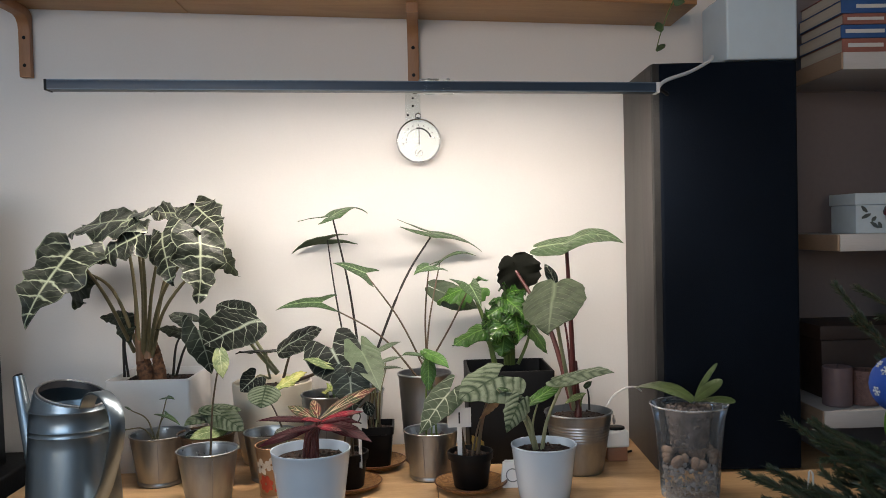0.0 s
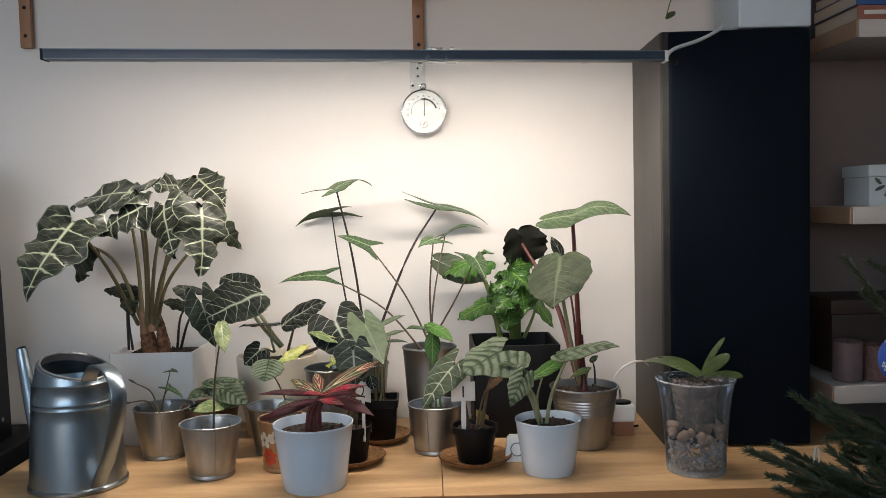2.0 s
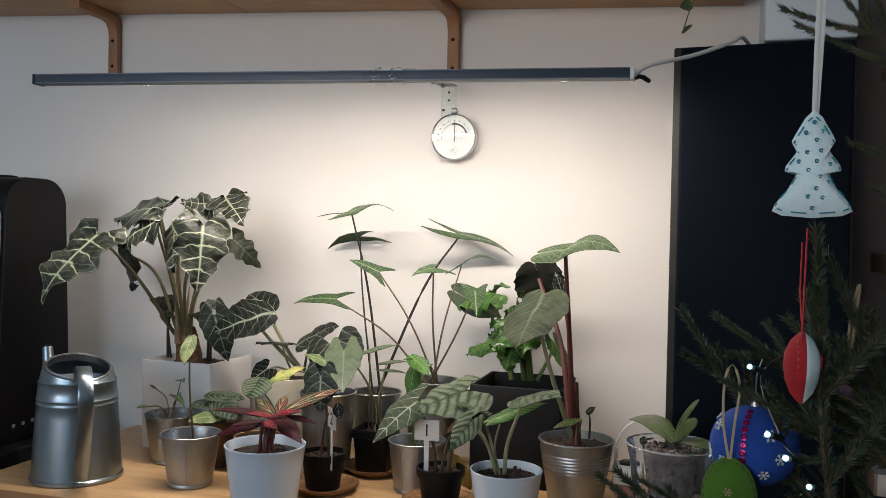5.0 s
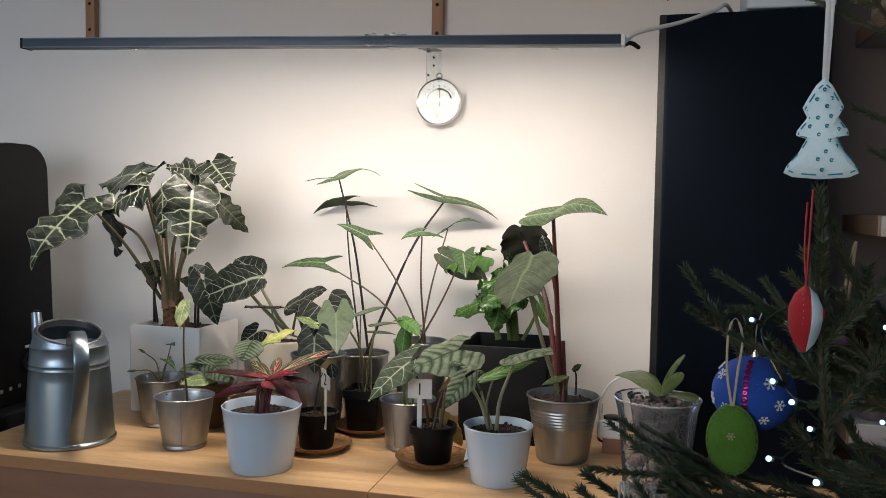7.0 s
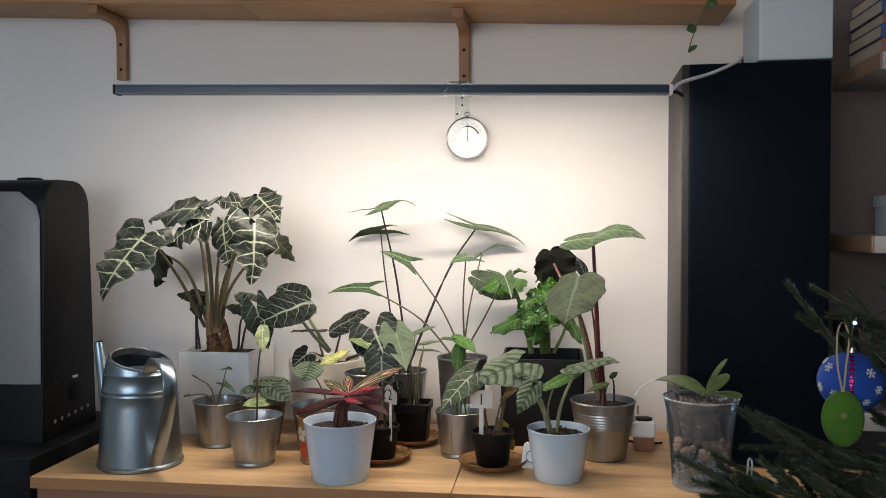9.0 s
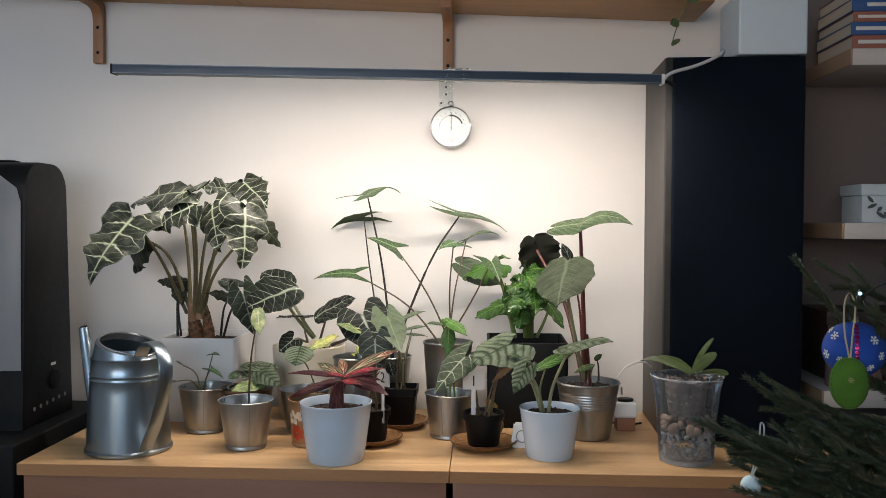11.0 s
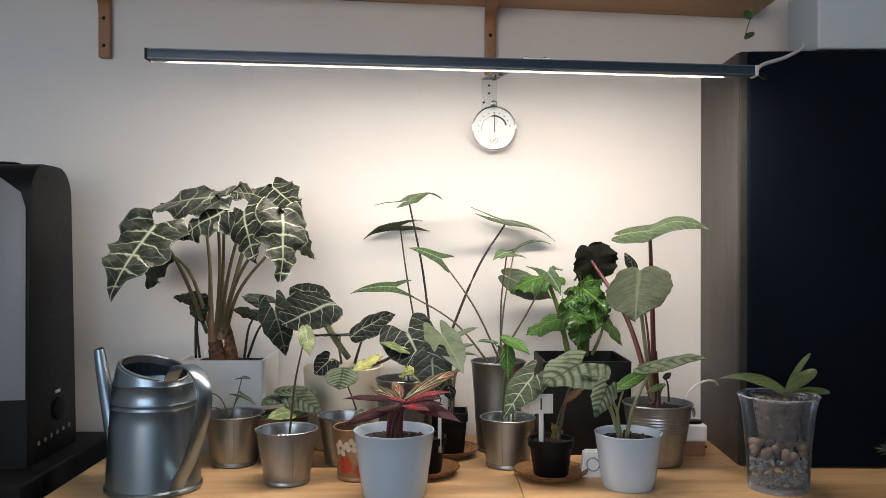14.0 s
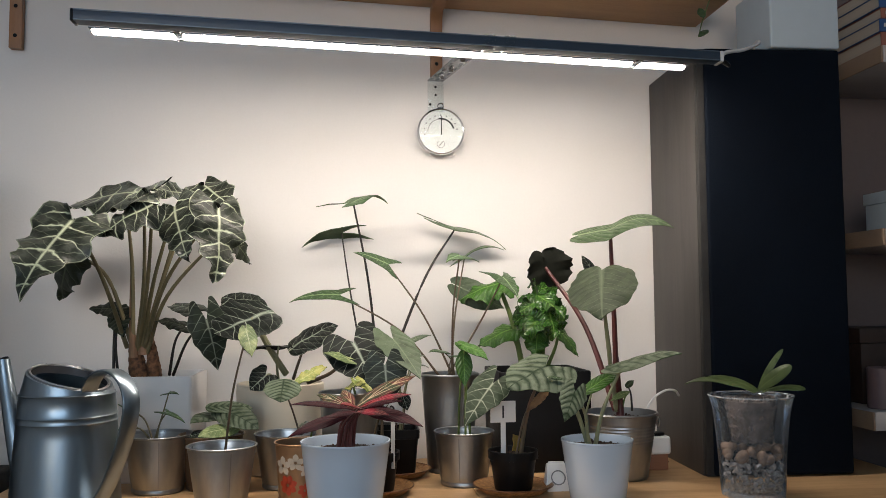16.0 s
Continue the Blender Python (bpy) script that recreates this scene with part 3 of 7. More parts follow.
def tapered_pot(parent, r0, r1, h, mat, inside=None, wall=0.002, lip=0.002, name="pot", foot=0.0, label=""):
    prof = [(0, 0.0), (r0 - 0.002, 0.0), (r0, 0.002)]
    if foot:
        prof += [(r0 + 0.001, foot * 0.4), (r0 + 0.0012, foot * 0.8), (r0 - 0.001, foot), (r0, foot + 0.002)]
    prof += [(r0 + (r1 - r0) * t, h * t) for t in (0.25, 0.5, 0.75, 0.965)]
    prof += [(r1 + lip * 0.6, h * 0.972), (r1 + lip, h * 0.985), (r1 + lip * 0.5, h), (r1 - wall * 0.6, h), (r1 - wall, h - 0.003), (r0 - wall, 0.006), (0, 0.006)]
    bm = lathe(prof, 48)
    if inside is not None:
        for f in bm.faces:
            c = f.calc_center_median()
            rad = math.hypot(c.x, c.y)
            lim = r0 + (r1 - r0) * max(0, c.z) / h
            if rad < lim - wall * 0.8 and c.z > 0.003:
                f.material_index = 1
    return part(name, bm, [mat, inside or mat], parent, label)

# ---- room ----
X0, X1, Y0, Y1, Z1 = -2.2, 2.0, -4.0, 0.0, 2.5


def setting(name, bm, mats, label, category):
    return tagged(link(name, bm, mats, smooth=False), label, category, kind="structure")


setting("floor", box(X0, X1, Y0, Y1 + 0.1, -0.1, 0.0, 0), FLOOR, "oak floorboards running to the wall", "floor")
setting("ceiling", box(X0, X1, Y0, Y1, Z1, Z1 + 0.1, 0), CEIL, "plain white painted ceiling above the shelf", "ceiling")
setting("wall_north", box(X0, X1, Y1, Y1 + 0.1, 0.0, Z1 + 0.1, 0), WALL, "plain off-white painted wall behind the plants", "wall")
setting("wall_west", box(X0 - 0.1, X0, Y0, Y1 + 0.1, -0.1, Z1 + 0.1, 0), WALL, "plain off-white painted side wall", "wall")
setting("wall_east", box(X1, X1 + 0.1, Y0, Y1 + 0.1, -0.1, Z1 + 0.1, 0), WALL, "plain off-white painted side wall by the tree", "wall")


def window_wall():
    bm = bmesh.new()
    for b in ((X0, X1, 0.0, 0.9), (X0, X1, 2.3, Z1), (X0, -2.15, 0.9, 2.3), (0.15, X1, 0.9, 2.3)):
        q = box(b[0], b[1], Y0 - 0.12, Y0, b[2], b[3], 0)
        me = bpy.data.meshes.new("piece")
        q.to_mesh(me)
        q.free()
        bm.from_mesh(me)
        bpy.data.meshes.remove(me)
    return bm


setting("wall_south", window_wall(), WALL, "plain wall with a wide window opening", "wall")
window = thing("window_1", (-1.0, Y0 - 0.06, 0.9), "wide white-framed window with grey daylight", "window")
window["kind"] = "structure"
for x in (-1.125, 0.0, 1.125):
    part("window_frame", box(x - 0.025, x + 0.025, -0.03, 0.03, 0.0, 1.4, 0.003), WHITEPLASTIC, window)
for z in (0.02, 1.38):
    part("window_frame", box(-1.095, 1.095, -0.03, 0.03, z - 0.02, z + 0.02, 0.003), WHITEPLASTIC, window)
for x in (-0.5625, 0.5625):
    pane = part("pane", box(x - 0.53, x + 0.53, -0.004, 0.004, 0.045, 1.355, 0), GLASS, window)
    pane.visible_shadow = False

# ---- dresser: two chest units side by side with drawers ----
TOP = 0.785
FRONT = -0.518


def chest(x):
    c = thing("chest_of_drawers", (x, 0, 0), "birch veneer chest of drawers with overhanging top, against the wall", "chest of drawers", "chests under the plants")
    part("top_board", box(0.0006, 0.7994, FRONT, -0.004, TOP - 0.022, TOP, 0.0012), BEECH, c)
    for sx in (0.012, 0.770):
        part("side_panel", box(sx, sx + 0.018, -0.485, -0.006, 0.0, TOP - 0.0225, 0.001), BEECH_SHADED, c)
    part("back_panel", box(0.031, 0.769, -0.016, -0.007, 0.02, TOP - 0.023, 0), BEECH_SHADED, c)
    # added strip that carries the painted shade of the board's front edge
    part("edge_band", box(0.001, 0.799, FRONT - 0.0012, FRONT - 0.0002, TOP - 0.0215, TOP - 0.0006, 0.0003, 1), EDGE_SHADED, c, "front edge strip in a shade-darkened orange-brown")
    z = TOP - 0.0255
    for h in (0.16, 0.19, 0.19, 0.16):
        d = part("drawer_front", box(0.006, 0.794, -0.505, -0.487, z - h, z, 0.0015), BEECH_SHADED, c)
        part("drawer_lip", box(0.02, 0.78, -0.4868, -0.478, z - h + 0.01, z - 0.004, 0.001), BEECH_SHADED, d)
        z -= h + 0.004
    part("plinth", box(0.031, 0.769, -0.47, -0.45, 0.0, 0.025, 0.001), BEECH_SHADED, c)
    return c


chest(-0.8)
chest(0.0)

# ---- shelf above, which sinks a little to the right ----


def shelf_z(x):
    return 1.7285 - 0.0427 * x


def sloped_box(x0, x1, y0, y1, dz0, dz1, bevel=0.0015):
    bm = box(x0, x1, y0, y1, 0, 1, 0)
    for v in bm.verts:
        v.co.z = shelf_z(v.co.x) + (dz1 if v.co.z > 0.5 else dz0)
    bmesh.ops.bevel(bm, geom=list(bm.edges), offset=bevel, segments=2, profile=0.6, affect="EDGES")
    return bm


shelf = thing("wall_shelf", (0, 0, 0), "long pine shelf board on wooden wall brackets", "shelf")
part("board", sloped_box(-1.6, -0.52, -0.155, -0.002, 0.0, 0.024), SHELFWOOD, shelf)
part("board", sloped_box(-0.518, 0.548, -0.185, -0.002, 0.0, 0.03), SHELFWOOD, shelf)
# added strips, their colour holds the shade on the shelf's front edges
part("edge_band", sloped_box(-1.6, -0.521, -0.1562, -0.1552, 0.0006, 0.0234), EDGE_SHADED, shelf, "front edge strip in a shade-darkened orange-brown")
part("edge_band", sloped_box(-0.517, 0.547, -0.1862, -0.1852, 0.0006, 0.0294), EDGE_SHADED, shelf, "front edge strip in a shade-darkened orange-brown")


def bracket(x):
    """A bent wooden bracket with an upright on the wall and an arm under the board."""
    zt = shelf_z(x) - 0.001
    inner = [(-0.019, -0.150), (-0.019, -0.052), (-0.022, -0.036), (-0.031, -0.025), (-0.046, -0.0205), (-0.150, -0.0205)]
    outer = [(-0.150, -0.0005), (-0.030, -0.0005), (-0.012, -0.006), (-0.0045, -0.014), (-0.0022, -0.026), (-0.0022, -0.150)]
    prof = inner + outer
    bm = bmesh.new()
    l_, r_ = [bm.verts.new((x - 0.0125, y, zt + z)) for y, z in prof], [bm.verts.new((x + 0.0125, y, zt + z)) for y, z in prof]
    bm.faces.new(l_)
    bm.faces.new(r_[::-1])
    for k in range(len(prof)):
        bm.faces.new((l_[k], r_[k], r_[(k + 1) % len(prof)], l_[(k + 1) % len(prof)]))
    bmesh.ops.recalc_face_normals(bm, faces=list(bm.faces))
    bmesh.ops.bevel(bm, geom=[e for e in bm.edges if abs(e.verts[0].co.x - e.verts[1].co.x) < 1e-6], offset=0.0025, segments=2, profile=0.6, affect="EDGES")
    b = part("bracket", bm, BRACKETWOOD, shelf, "bent brown wooden bracket")
    for z in (zt - 0.125, zt - 0.065):
        hole = lathe([(0, 0), (0.0034, 0), (0.004, 0.0008), (0.003, 0.0018), (0, 0.002)], 12)
        s = part("screw", hole, BLACKPLASTIC, b)
        s.matrix_basis = pose(x, -0.0191, z, 90, 0, 0)
    return b


bracket(-0.872)
bracket(-0.028)

# ---- grow light ----
light = thing("grow_light", (0, 0, 0), "slim grey aluminium LED grow light bar on clear bracket", "lamp")


def bar_point(t):
    return Vector((-0.588 + 0.963 * t, -0.577 + 0.083 * t, 1.4905 - 0.008 * t))


def bar_box(t0, t1, dy0, dy1, dz0, dz1, bevel=0.001):
    bm = box(t0, t1, dy0, dy1, dz0, dz1, 0)
    for v in bm.verts:
        p = bar_point(v.co.x)
        v.co = Vector((p.x, p.y + v.co.y, p.z + v.co.z))
    bmesh.ops.bevel(bm, geom=list(bm.edges), offset=bevel, segments=2, profile=0.6, affect="EDGES")
    return bm


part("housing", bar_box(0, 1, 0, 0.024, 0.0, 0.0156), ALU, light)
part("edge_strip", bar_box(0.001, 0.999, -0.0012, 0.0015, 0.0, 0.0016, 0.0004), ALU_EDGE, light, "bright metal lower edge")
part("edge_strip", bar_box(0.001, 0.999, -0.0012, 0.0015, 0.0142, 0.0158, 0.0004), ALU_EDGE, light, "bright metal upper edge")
part("end_cap", bar_box(-0.004, 0.0, -0.0005, 0.025, -0.001, 0.0162), BLACKPLASTIC, light)
part("end_cap", bar_box(1.0, 1.006, -0.0005, 0.025, -0.001, 0.0162), WHITEPLASTIC, light)
tray = part("lamp_tray", bar_box(-0.016, 1.0, 0.122, 0.158, 0.0285, 0.0300, 0.0005), ALU, light, "flat tray behind the bar that carries the LED strip")
part("tray_lip", bar_box(-0.016, 1.0, 0.1582, 0.1600, 0.0278, 0.0315, 0.0005), ALU, tray)


def strip_dome():
    """The half-round cover of the LED strip, open to below and to both sides."""
    bm = bmesh.new()
    rings = []
    for t in (-0.013, 0.33, 0.65, 0.995):
        p = bar_point(t)
        rings.append([bm.verts.new((p.x, p.y + 0.140 + 0.010 * math.cos(math.pi * k / 8), p.z + 0.0283 - 0.0042 * math.sin(math.pi * k / 8))) for k in range(9)])
    for a, b in zip(rings, rings[1:]):
        for k in range(8):
            bm.faces.new((a[k], a[k + 1], b[k + 1], b[k]))
    bm.faces.new(rings[0])
    bm.faces.new(rings[-1][::-1])
    bmesh.ops.recalc_face_normals(bm, faces=list(bm.faces))
    return bm


part("diffuser", strip_dome(), STRIPGLOW, light, "glowing warm white LED strip")
for t in (0.12, 0.88):
    part("cross_arm", bar_box(t, t + 0.012, 0.0243, 0.1218, 0.0145, 0.0165, 0.0005), ACRYLIC, light, "clear plastic cross arm")
for t in (0.60, 0.632):
    cl = part("clip", bar_box(t, t + 0.018, -0.003, 0.027, -0.002, 0.0175, 0.001), ACRYLIC, light, "clear acrylic clip")
    scr = part("screw", lathe([(0, 0), (0.003, 0), (0.003, 0.004), (0.002, 0.0055), (0, 0.006)], 12), CHROME, cl)
    scr.matrix_basis = Matrix.Translation(bar_point(t + 0.009) + Vector((0, 0.016, 0.0176)))


def arm_plate(u0, u1, f0, f1, z0, z1):
    """A flat piece on the sloping arm that runs from the wall plate to the bar."""
    a, e = Vector((-0.0315, -0.024, 1.566)), Vector((0.012, -0.530, 1.5125))
    bm = box(u0, u1, f0, f1, z0, z1, 0)
    for v in bm.verts:
        v.co = a + (e - a) * v.co.y + Vector((v.co.x, 0, v.co.z))
    return bm


arm = part("arm", arm_plate(-0.0165, 0.0165, 0.0, 0.745, -0.0012, 0.0012), CLEARARM, light, "perforated clear plastic arm", smooth=False)
for k in range(7):
    for u in (-0.012, 0.007):
        part("slot", arm_plate(u, u + 0.005, 0.06 + 0.1 * k, 0.115 + 0.1 * k, -0.0018, -0.0013), GREYINK, arm, smooth=False)
for f in (0.12, 0.3, 0.5):
    st_ = part("stud", arm_plate(-0.004, 0.004, f, f + 0.016, -0.008, -0.0018), CHROME, arm)
part("wall_plate", box(-0.048, -0.015, -0.0275, -0.0245, 1.500, 1.566, 0.001), ACRYLIC, light, "clear slotted mounting plate")
for x, z in ((-0.043, 1.515), (-0.0315, 1.535), (-0.0315, 1.552)):
    s = part("screw", lathe([(0, 0), (0.0026, 0), (0.0022, 0.0015), (0, 0.002)], 10), BLACKPLASTIC, light)
    s.matrix_basis = pose(x, -0.0276, z, 90, 0, 0)

cable = thing("lamp_cable", (0, 0, 0), "white cable from the light bar over the loudspeaker", "cable")
part("cord", tube(curve([bar_point(1.0) + Vector((0.004, 0.016, 0.006)), (0.40, -0.46, 1.5065), (0.46, -0.40, 1.531), (0.515, -0.345, 1.560), (0.535, -0.300, 1.577), (0.56, -0.18, 1.5745)], 8), 0.0032, 0.0032, 8), CABLEWHITE, cable)
part("plug", tube(curve([bar_point(1.0) + Vector((0.002, 0.030, 0.004)), (0.388, -0.475, 1.488), (0.40, -0.47, 1.482), (0.392, -0.462, 1.490)], 6), 0.0035, 0.003, 7), BLACKPLASTIC, cable, "short black plug lead")

# ---- dial thermometer on the wall ----
th = thing("dial_thermometer", (-0.0205, -0.021, 1.459), "round steel-rimmed dial thermometer hanging on the wall", "thermometer")


def facing(profile, n=56):
    bm = lathe(profile, n)
    bmesh.ops.rotate(bm, verts=bm.verts, cent=(0, 0, 0), matrix=Matrix.Rotation(radians(90), 3, "X"))
    return bm


part("case", facing([(0, -0.018), (0.046, -0.018), (0.0485, -0.014), (0.0492, 0.0), (0.0492, 0.004), (0.0478, 0.006), (0.0458, 0.005), (0.0456, 0.0)]), CHROME, th, "polished steel rim")
part("face", facing([(0, 0.001), (0.0456, 0.001), (0.0456, -0.004), (0, -0.004)]), DIAL, th)
cover = part("cover", facing([(0, 0.0062), (0.025, 0.0058), (0.0457, 0.0045), (0.0457, 0.0039), (0.025, 0.0052), (0, 0.0056)]), ACRYLIC, th, "clear dial cover")
cover.visible_shadow = False


def arc_marks(r, w, a0, a1, n, depth=0.0016):
    bm = bmesh.new()
    for i in range(n):
        a = radians(a0 + (a1 - a0) * i / n)
        b = radians(a0 + (a1 - a0) * (i + 1) / n)
        vs = [bm.verts.new((q * math.cos(p), -depth, q * math.sin(p))) for q, p in ((r, a), (r, b), (r + w, b), (r + w, a))]
        lo = [bm.verts.new((v.co.x, -depth + 0.0005, v.co.z)) for v in vs]
        bm.faces.new(vs)
        for k in range(4):
            bm.faces.new((vs[k], vs[(k + 1) % 4], lo[(k + 1) % 4], lo[k]))
    bmesh.ops.recalc_face_normals(bm, faces=list(bm.faces))
    return bm


part("scale", arc_marks(0.026, 0.0034, 15, 100, 24), INK, th, "thick dark scale arc")
part("scale", arc_marks(0.0266, 0.0008, 100, 190, 24), INK, th, "thin scale arc")
for k in range(0, 10):
    a = radians(190 - 20 * k)
    part("mark", tube([(0.0335 * math.cos(a), -0.0016, 0.0335 * math.sin(a)), (0.036 * math.cos(a), -0.0016, 0.036 * math.sin(a))], 0.0015, 0.0015, 4), GREYINK, th)
part("small_dial", arc_marks(0.0075, 0.0007, 130, 410, 20), INK, th)
bpy.data.objects["small_dial"].location = (0, 0, -0.026)
part("needle", tube([(0.001, -0.0026, -0.008), (0.0018, -0.0026, 0.033)], 0.0011, 0.0006, 5), INK, th)
part("needle", tube([(-0.003, -0.0026, -0.029), (0.004, -0.0026, -0.021)], 0.0008, 0.0005, 5), INK, th)
ring = part("hanging_ring", tube([(0.006 * math.cos(a * 0.5236), 0, 0.0545 + 0.006 * math.sin(a * 0.5236)) for a in range(13)], 0.0013, 0.0013, 6), CHROME, th)
part("crown", tube([(0, 0, 0.048), (0, 0, 0.053)], 0.003, 0.0025, 10), CHROME, th)

# ---- loudspeaker ----
spk = thing("loudspeaker", (0.4375, 0, TOP, 0, 0, -1.9), "tall loudspeaker, black cloth grille, dark veneer sides", "loudspeaker")
part("cabinet", box(0.0, 0.277, -0.262, -0.006, 0.0, 0.787, 0.002), DARKVENEER, spk)
part("grille_frame", box(0.0005, 0.2765, -0.2755, -0.2625, 0.001, 0.786, 0.003), SPK_EDGE, spk, "scuffed dark grille edge")
part("grille", box(0.012, 0.272, -0.2865, -0.2758, 0.004, 0.784, 0.006, 3), GRILLE, spk, "black cloth grille")

# white planter with a trailing vine on top of the loudspeaker
vp = thing("planter_box", (0.636, -0.222, TOP + 0.7875), "white square planter with trailing plant on loudspeaker", "planter")
part("pot", box(-0.068, 0.068, -0.07, 0.07, 0.0, 0.128, 0.005, 3), WHITEBOX, vp)
part("soil", box(-0.060, 0.060, -0.062, 0.062, 0.1285, 0.133, 0.002), SOIL, vp)


def vine(points, seed, count):
    rng = random.Random(seed)
    pts = curve(points, 10)
    st = part("vine_stem", tube(pts, 0.0014, 0.001, 6), STALK_GREEN, vp)
    for i in range(count):
        p = pts[int((i + 0.7) / count * (len(pts) - 1))]
        bm = bmesh.new()
        out = Vector((rng.uniform(-1, 1), rng.uniform(-1, 0.1), rng.uniform(-0.9, -0.2))).normalized()
        ln = rng.uniform(0.018, 0.028)
        s = out.cross(Vector((rng.uniform(-0.4, 0.4), -1, 0.2))).normalized()
        nn = s.cross(out)
        ring_pts = [(0, 0.0), (0.12, 0.36), (0.4, 0.46), (0.75, 0.26), (1, 0)]
        up, dn = [], []
        outline = [(x, w) for x, w in ring_pts] + [(x, -w) for x, w in ring_pts[-2:0:-1]]
        for lst, off in ((up, 0.0004), (dn, -0.0004)):
            for x, w in outline:
                lst.append(bm.verts.new(p + out * x * ln + s * w * ln + nn * (off - abs(w) * 0.3 * ln)))
        bm.faces.new(up)
        bm.faces.new(dn[::-1])
        for k in range(len(up)):
            j = (k + 1) % len(up)
            bm.faces.new((up[k], dn[k], dn[j], up[j]))
        part("vine_leaf", bm, IVY, st, smooth=False)


vine([(-0.03, 0.0, 0.133), (-0.07, -0.02, 0.16), (-0.14, -0.035, 0.145), (-0.165, -0.04, 0.11), (-0.185, -0.04, 0.06), (-0.195, -0.04, 0.025)], 3, 5)
vine([(0.0, -0.03, 0.133), (-0.05, -0.08, 0.155), (-0.065, -0.10, 0.14)], 5, 7)
vine([(0.03, -0.03, 0.133), (0.02, -0.08, 0.15), (0.04, -0.085, 0.13)], 8, 6)

# ---- wall shelves with books, box and candles ----


def wall_shelf(x0, z0, z1, y=-0.288, x1=1.085):
    s = thing("wall_shelf", (x0, 0, z0), "pale floating wall shelf with darker end", "shelf", "wall shelves")
    part("board", box(0.004, x1 - x0, y, -0.0135, 0, z1 - z0, 0.0015), WALLSHELF, s)
    part("end_strip", box(0.0, 0.0038, y + 0.001, -0.0136, 0.0005, z1 - z0 - 0.0005, 0.0008), WALLSHELF_END, s, "bare brown wood end")
    return s


# added sheet over the wall, its dark colour is the alcove's shade
setting("wall_panel_back", box(0.705, 1.112, -0.012, -0.002, 0.0, 2.3, 0.001), ALCOVE_SHADE, "added dark sheet for the shade behind the wall shelves", "wall panel")
setting("wall_panel_side", box(1.0865, 1.106, -0.34, -0.0125, 0.0, 2.3, 0.001), BROWNPANEL, "brown wooden upright closing the wall shelves", "wall panel")
wall_shelf(0.79, 1.551, 1.584)
wall_shelf(0.78, 1.203, 1.236)
wall_shelf(0.745, 0.862, 0.896)


def book(x0, x1, z0, z1, cover, yb=-0.10, bars=()):
    b = thing("book", (x0, -0.283, z0), "paperback book lying flat in a stack on the shelf", "book", "stacked books")
    w, h, d = x1 - x0, z1 - z0, 0.283 + yb
    bm = box(0, w, 0, 0.0022, 0, h - 0.0006, 0.0008)
    for zz in ((0.0, 0.0014), (h - 0.002, h - 0.0006)):
        q = box(0, w, 0.0022, d, zz[0], zz[1], 0.0003, 1)
        me = bpy.data.meshes.new("piece")
        q.to_mesh(me)
        q.free()
        bm.from_mesh(me)
        bpy.data.meshes.remove(me)
    part("cover", bm, cover, b)
    part("page_block", box(0.002, w - 0.002, 0.0024, d - 0.002, 0.0015, h - 0.0021, 0.0004, 1), PAGES, b)
    for bx0, bx1 in bars:
        part("title_bar", box(w * bx0, w * bx1, -0.0008, -0.0001, h * 0.36, h * 0.64, 0.0002, 1), PALEINK, b)


BOOKS = ((0.794, 0.940, 0.0270, BOOK_BRICK, ((0.08, 0.55), (0.66, 0.92))), (0.792, 0.938, 0.0258, BOOK_BLUE, ((0.06, 0.58), (0.68, 0.94))),
         (0.796, 0.941, 0.0210, BOOK_BRICK, ((0.06, 0.55), (0.62, 0.94))), (0.793, 0.938, 0.0260, BOOK_BLUE, ((0.2, 0.6),)),
         (0.797, 0.940, 0.0240, BOOK_RED, ((0.1, 0.5),)))
z = 1.5845
for x0, x1, h, cover, bars in BOOKS:
    book(x0, x1, z, z + h, cover, bars=bars)
    z += h + 0.0003
z = 1.5845
for x0, x1, h, cover in ((0.943, 1.082, 0.0225, BOOK_RED), (0.945, 1.081, 0.0228, BOOK_RED), (0.944, 1.083, 0.025, BOOK_BRICK)):
    book(x0, x1, z, z + h, cover, bars=((0.1, 0.4),))
    z += h + 0.0003


def rose_box():
    b = thing("gift_box", (0.830, -0.257, 1.2362), "white cardboard box with painted red roses on shelf", "box")
    part("body", box(0, 0.176, 0, 0.10, 0, 0.056, 0.002), BOXPAPER, b)
    part("lid", box(-0.003, 0.179, -0.003, 0.103, 0.0563, 0.079, 0.002), BOXPAPER, b)
    rng = random.Random(4)
    for cx, cz, r in ((0.074, 0.042, 0.027), (0.162, 0.064, 0.015)):
        bm = bmesh.new()
        for i in range(9):
            a = i * 2.4
            q = Vector((cx + r * 0.5 * math.cos(a) * (i / 9), -0.0042, cz + r * 0.5 * math.sin(a) * (i / 9)))
            bmesh.ops.create_icosphere(bm, subdivisions=1, radius=1, matrix=Matrix.LocRotScale(q, Euler((0, a, 0)), (r * 0.62, 0.0012, r * 0.5)))
        part("rose", bm, ROSE, b, "dark red printed rose")
    for i in range(14):
        q = Vector((rng.uniform(0.008, 0.170), -0.0036, rng.uniform(0.010, 0.07)))
        bm = bmesh.new()
        bmesh.ops.create_icosphere(bm, subdivisions=1, radius=1, matrix=Matrix.LocRotScale(q, Euler((0, rng.uniform(0, 3), 0)), (rng.uniform(0.007, 0.013), 0.0008, 0.004)))
        part("printed_leaf", bm, PRINTGREEN, b)


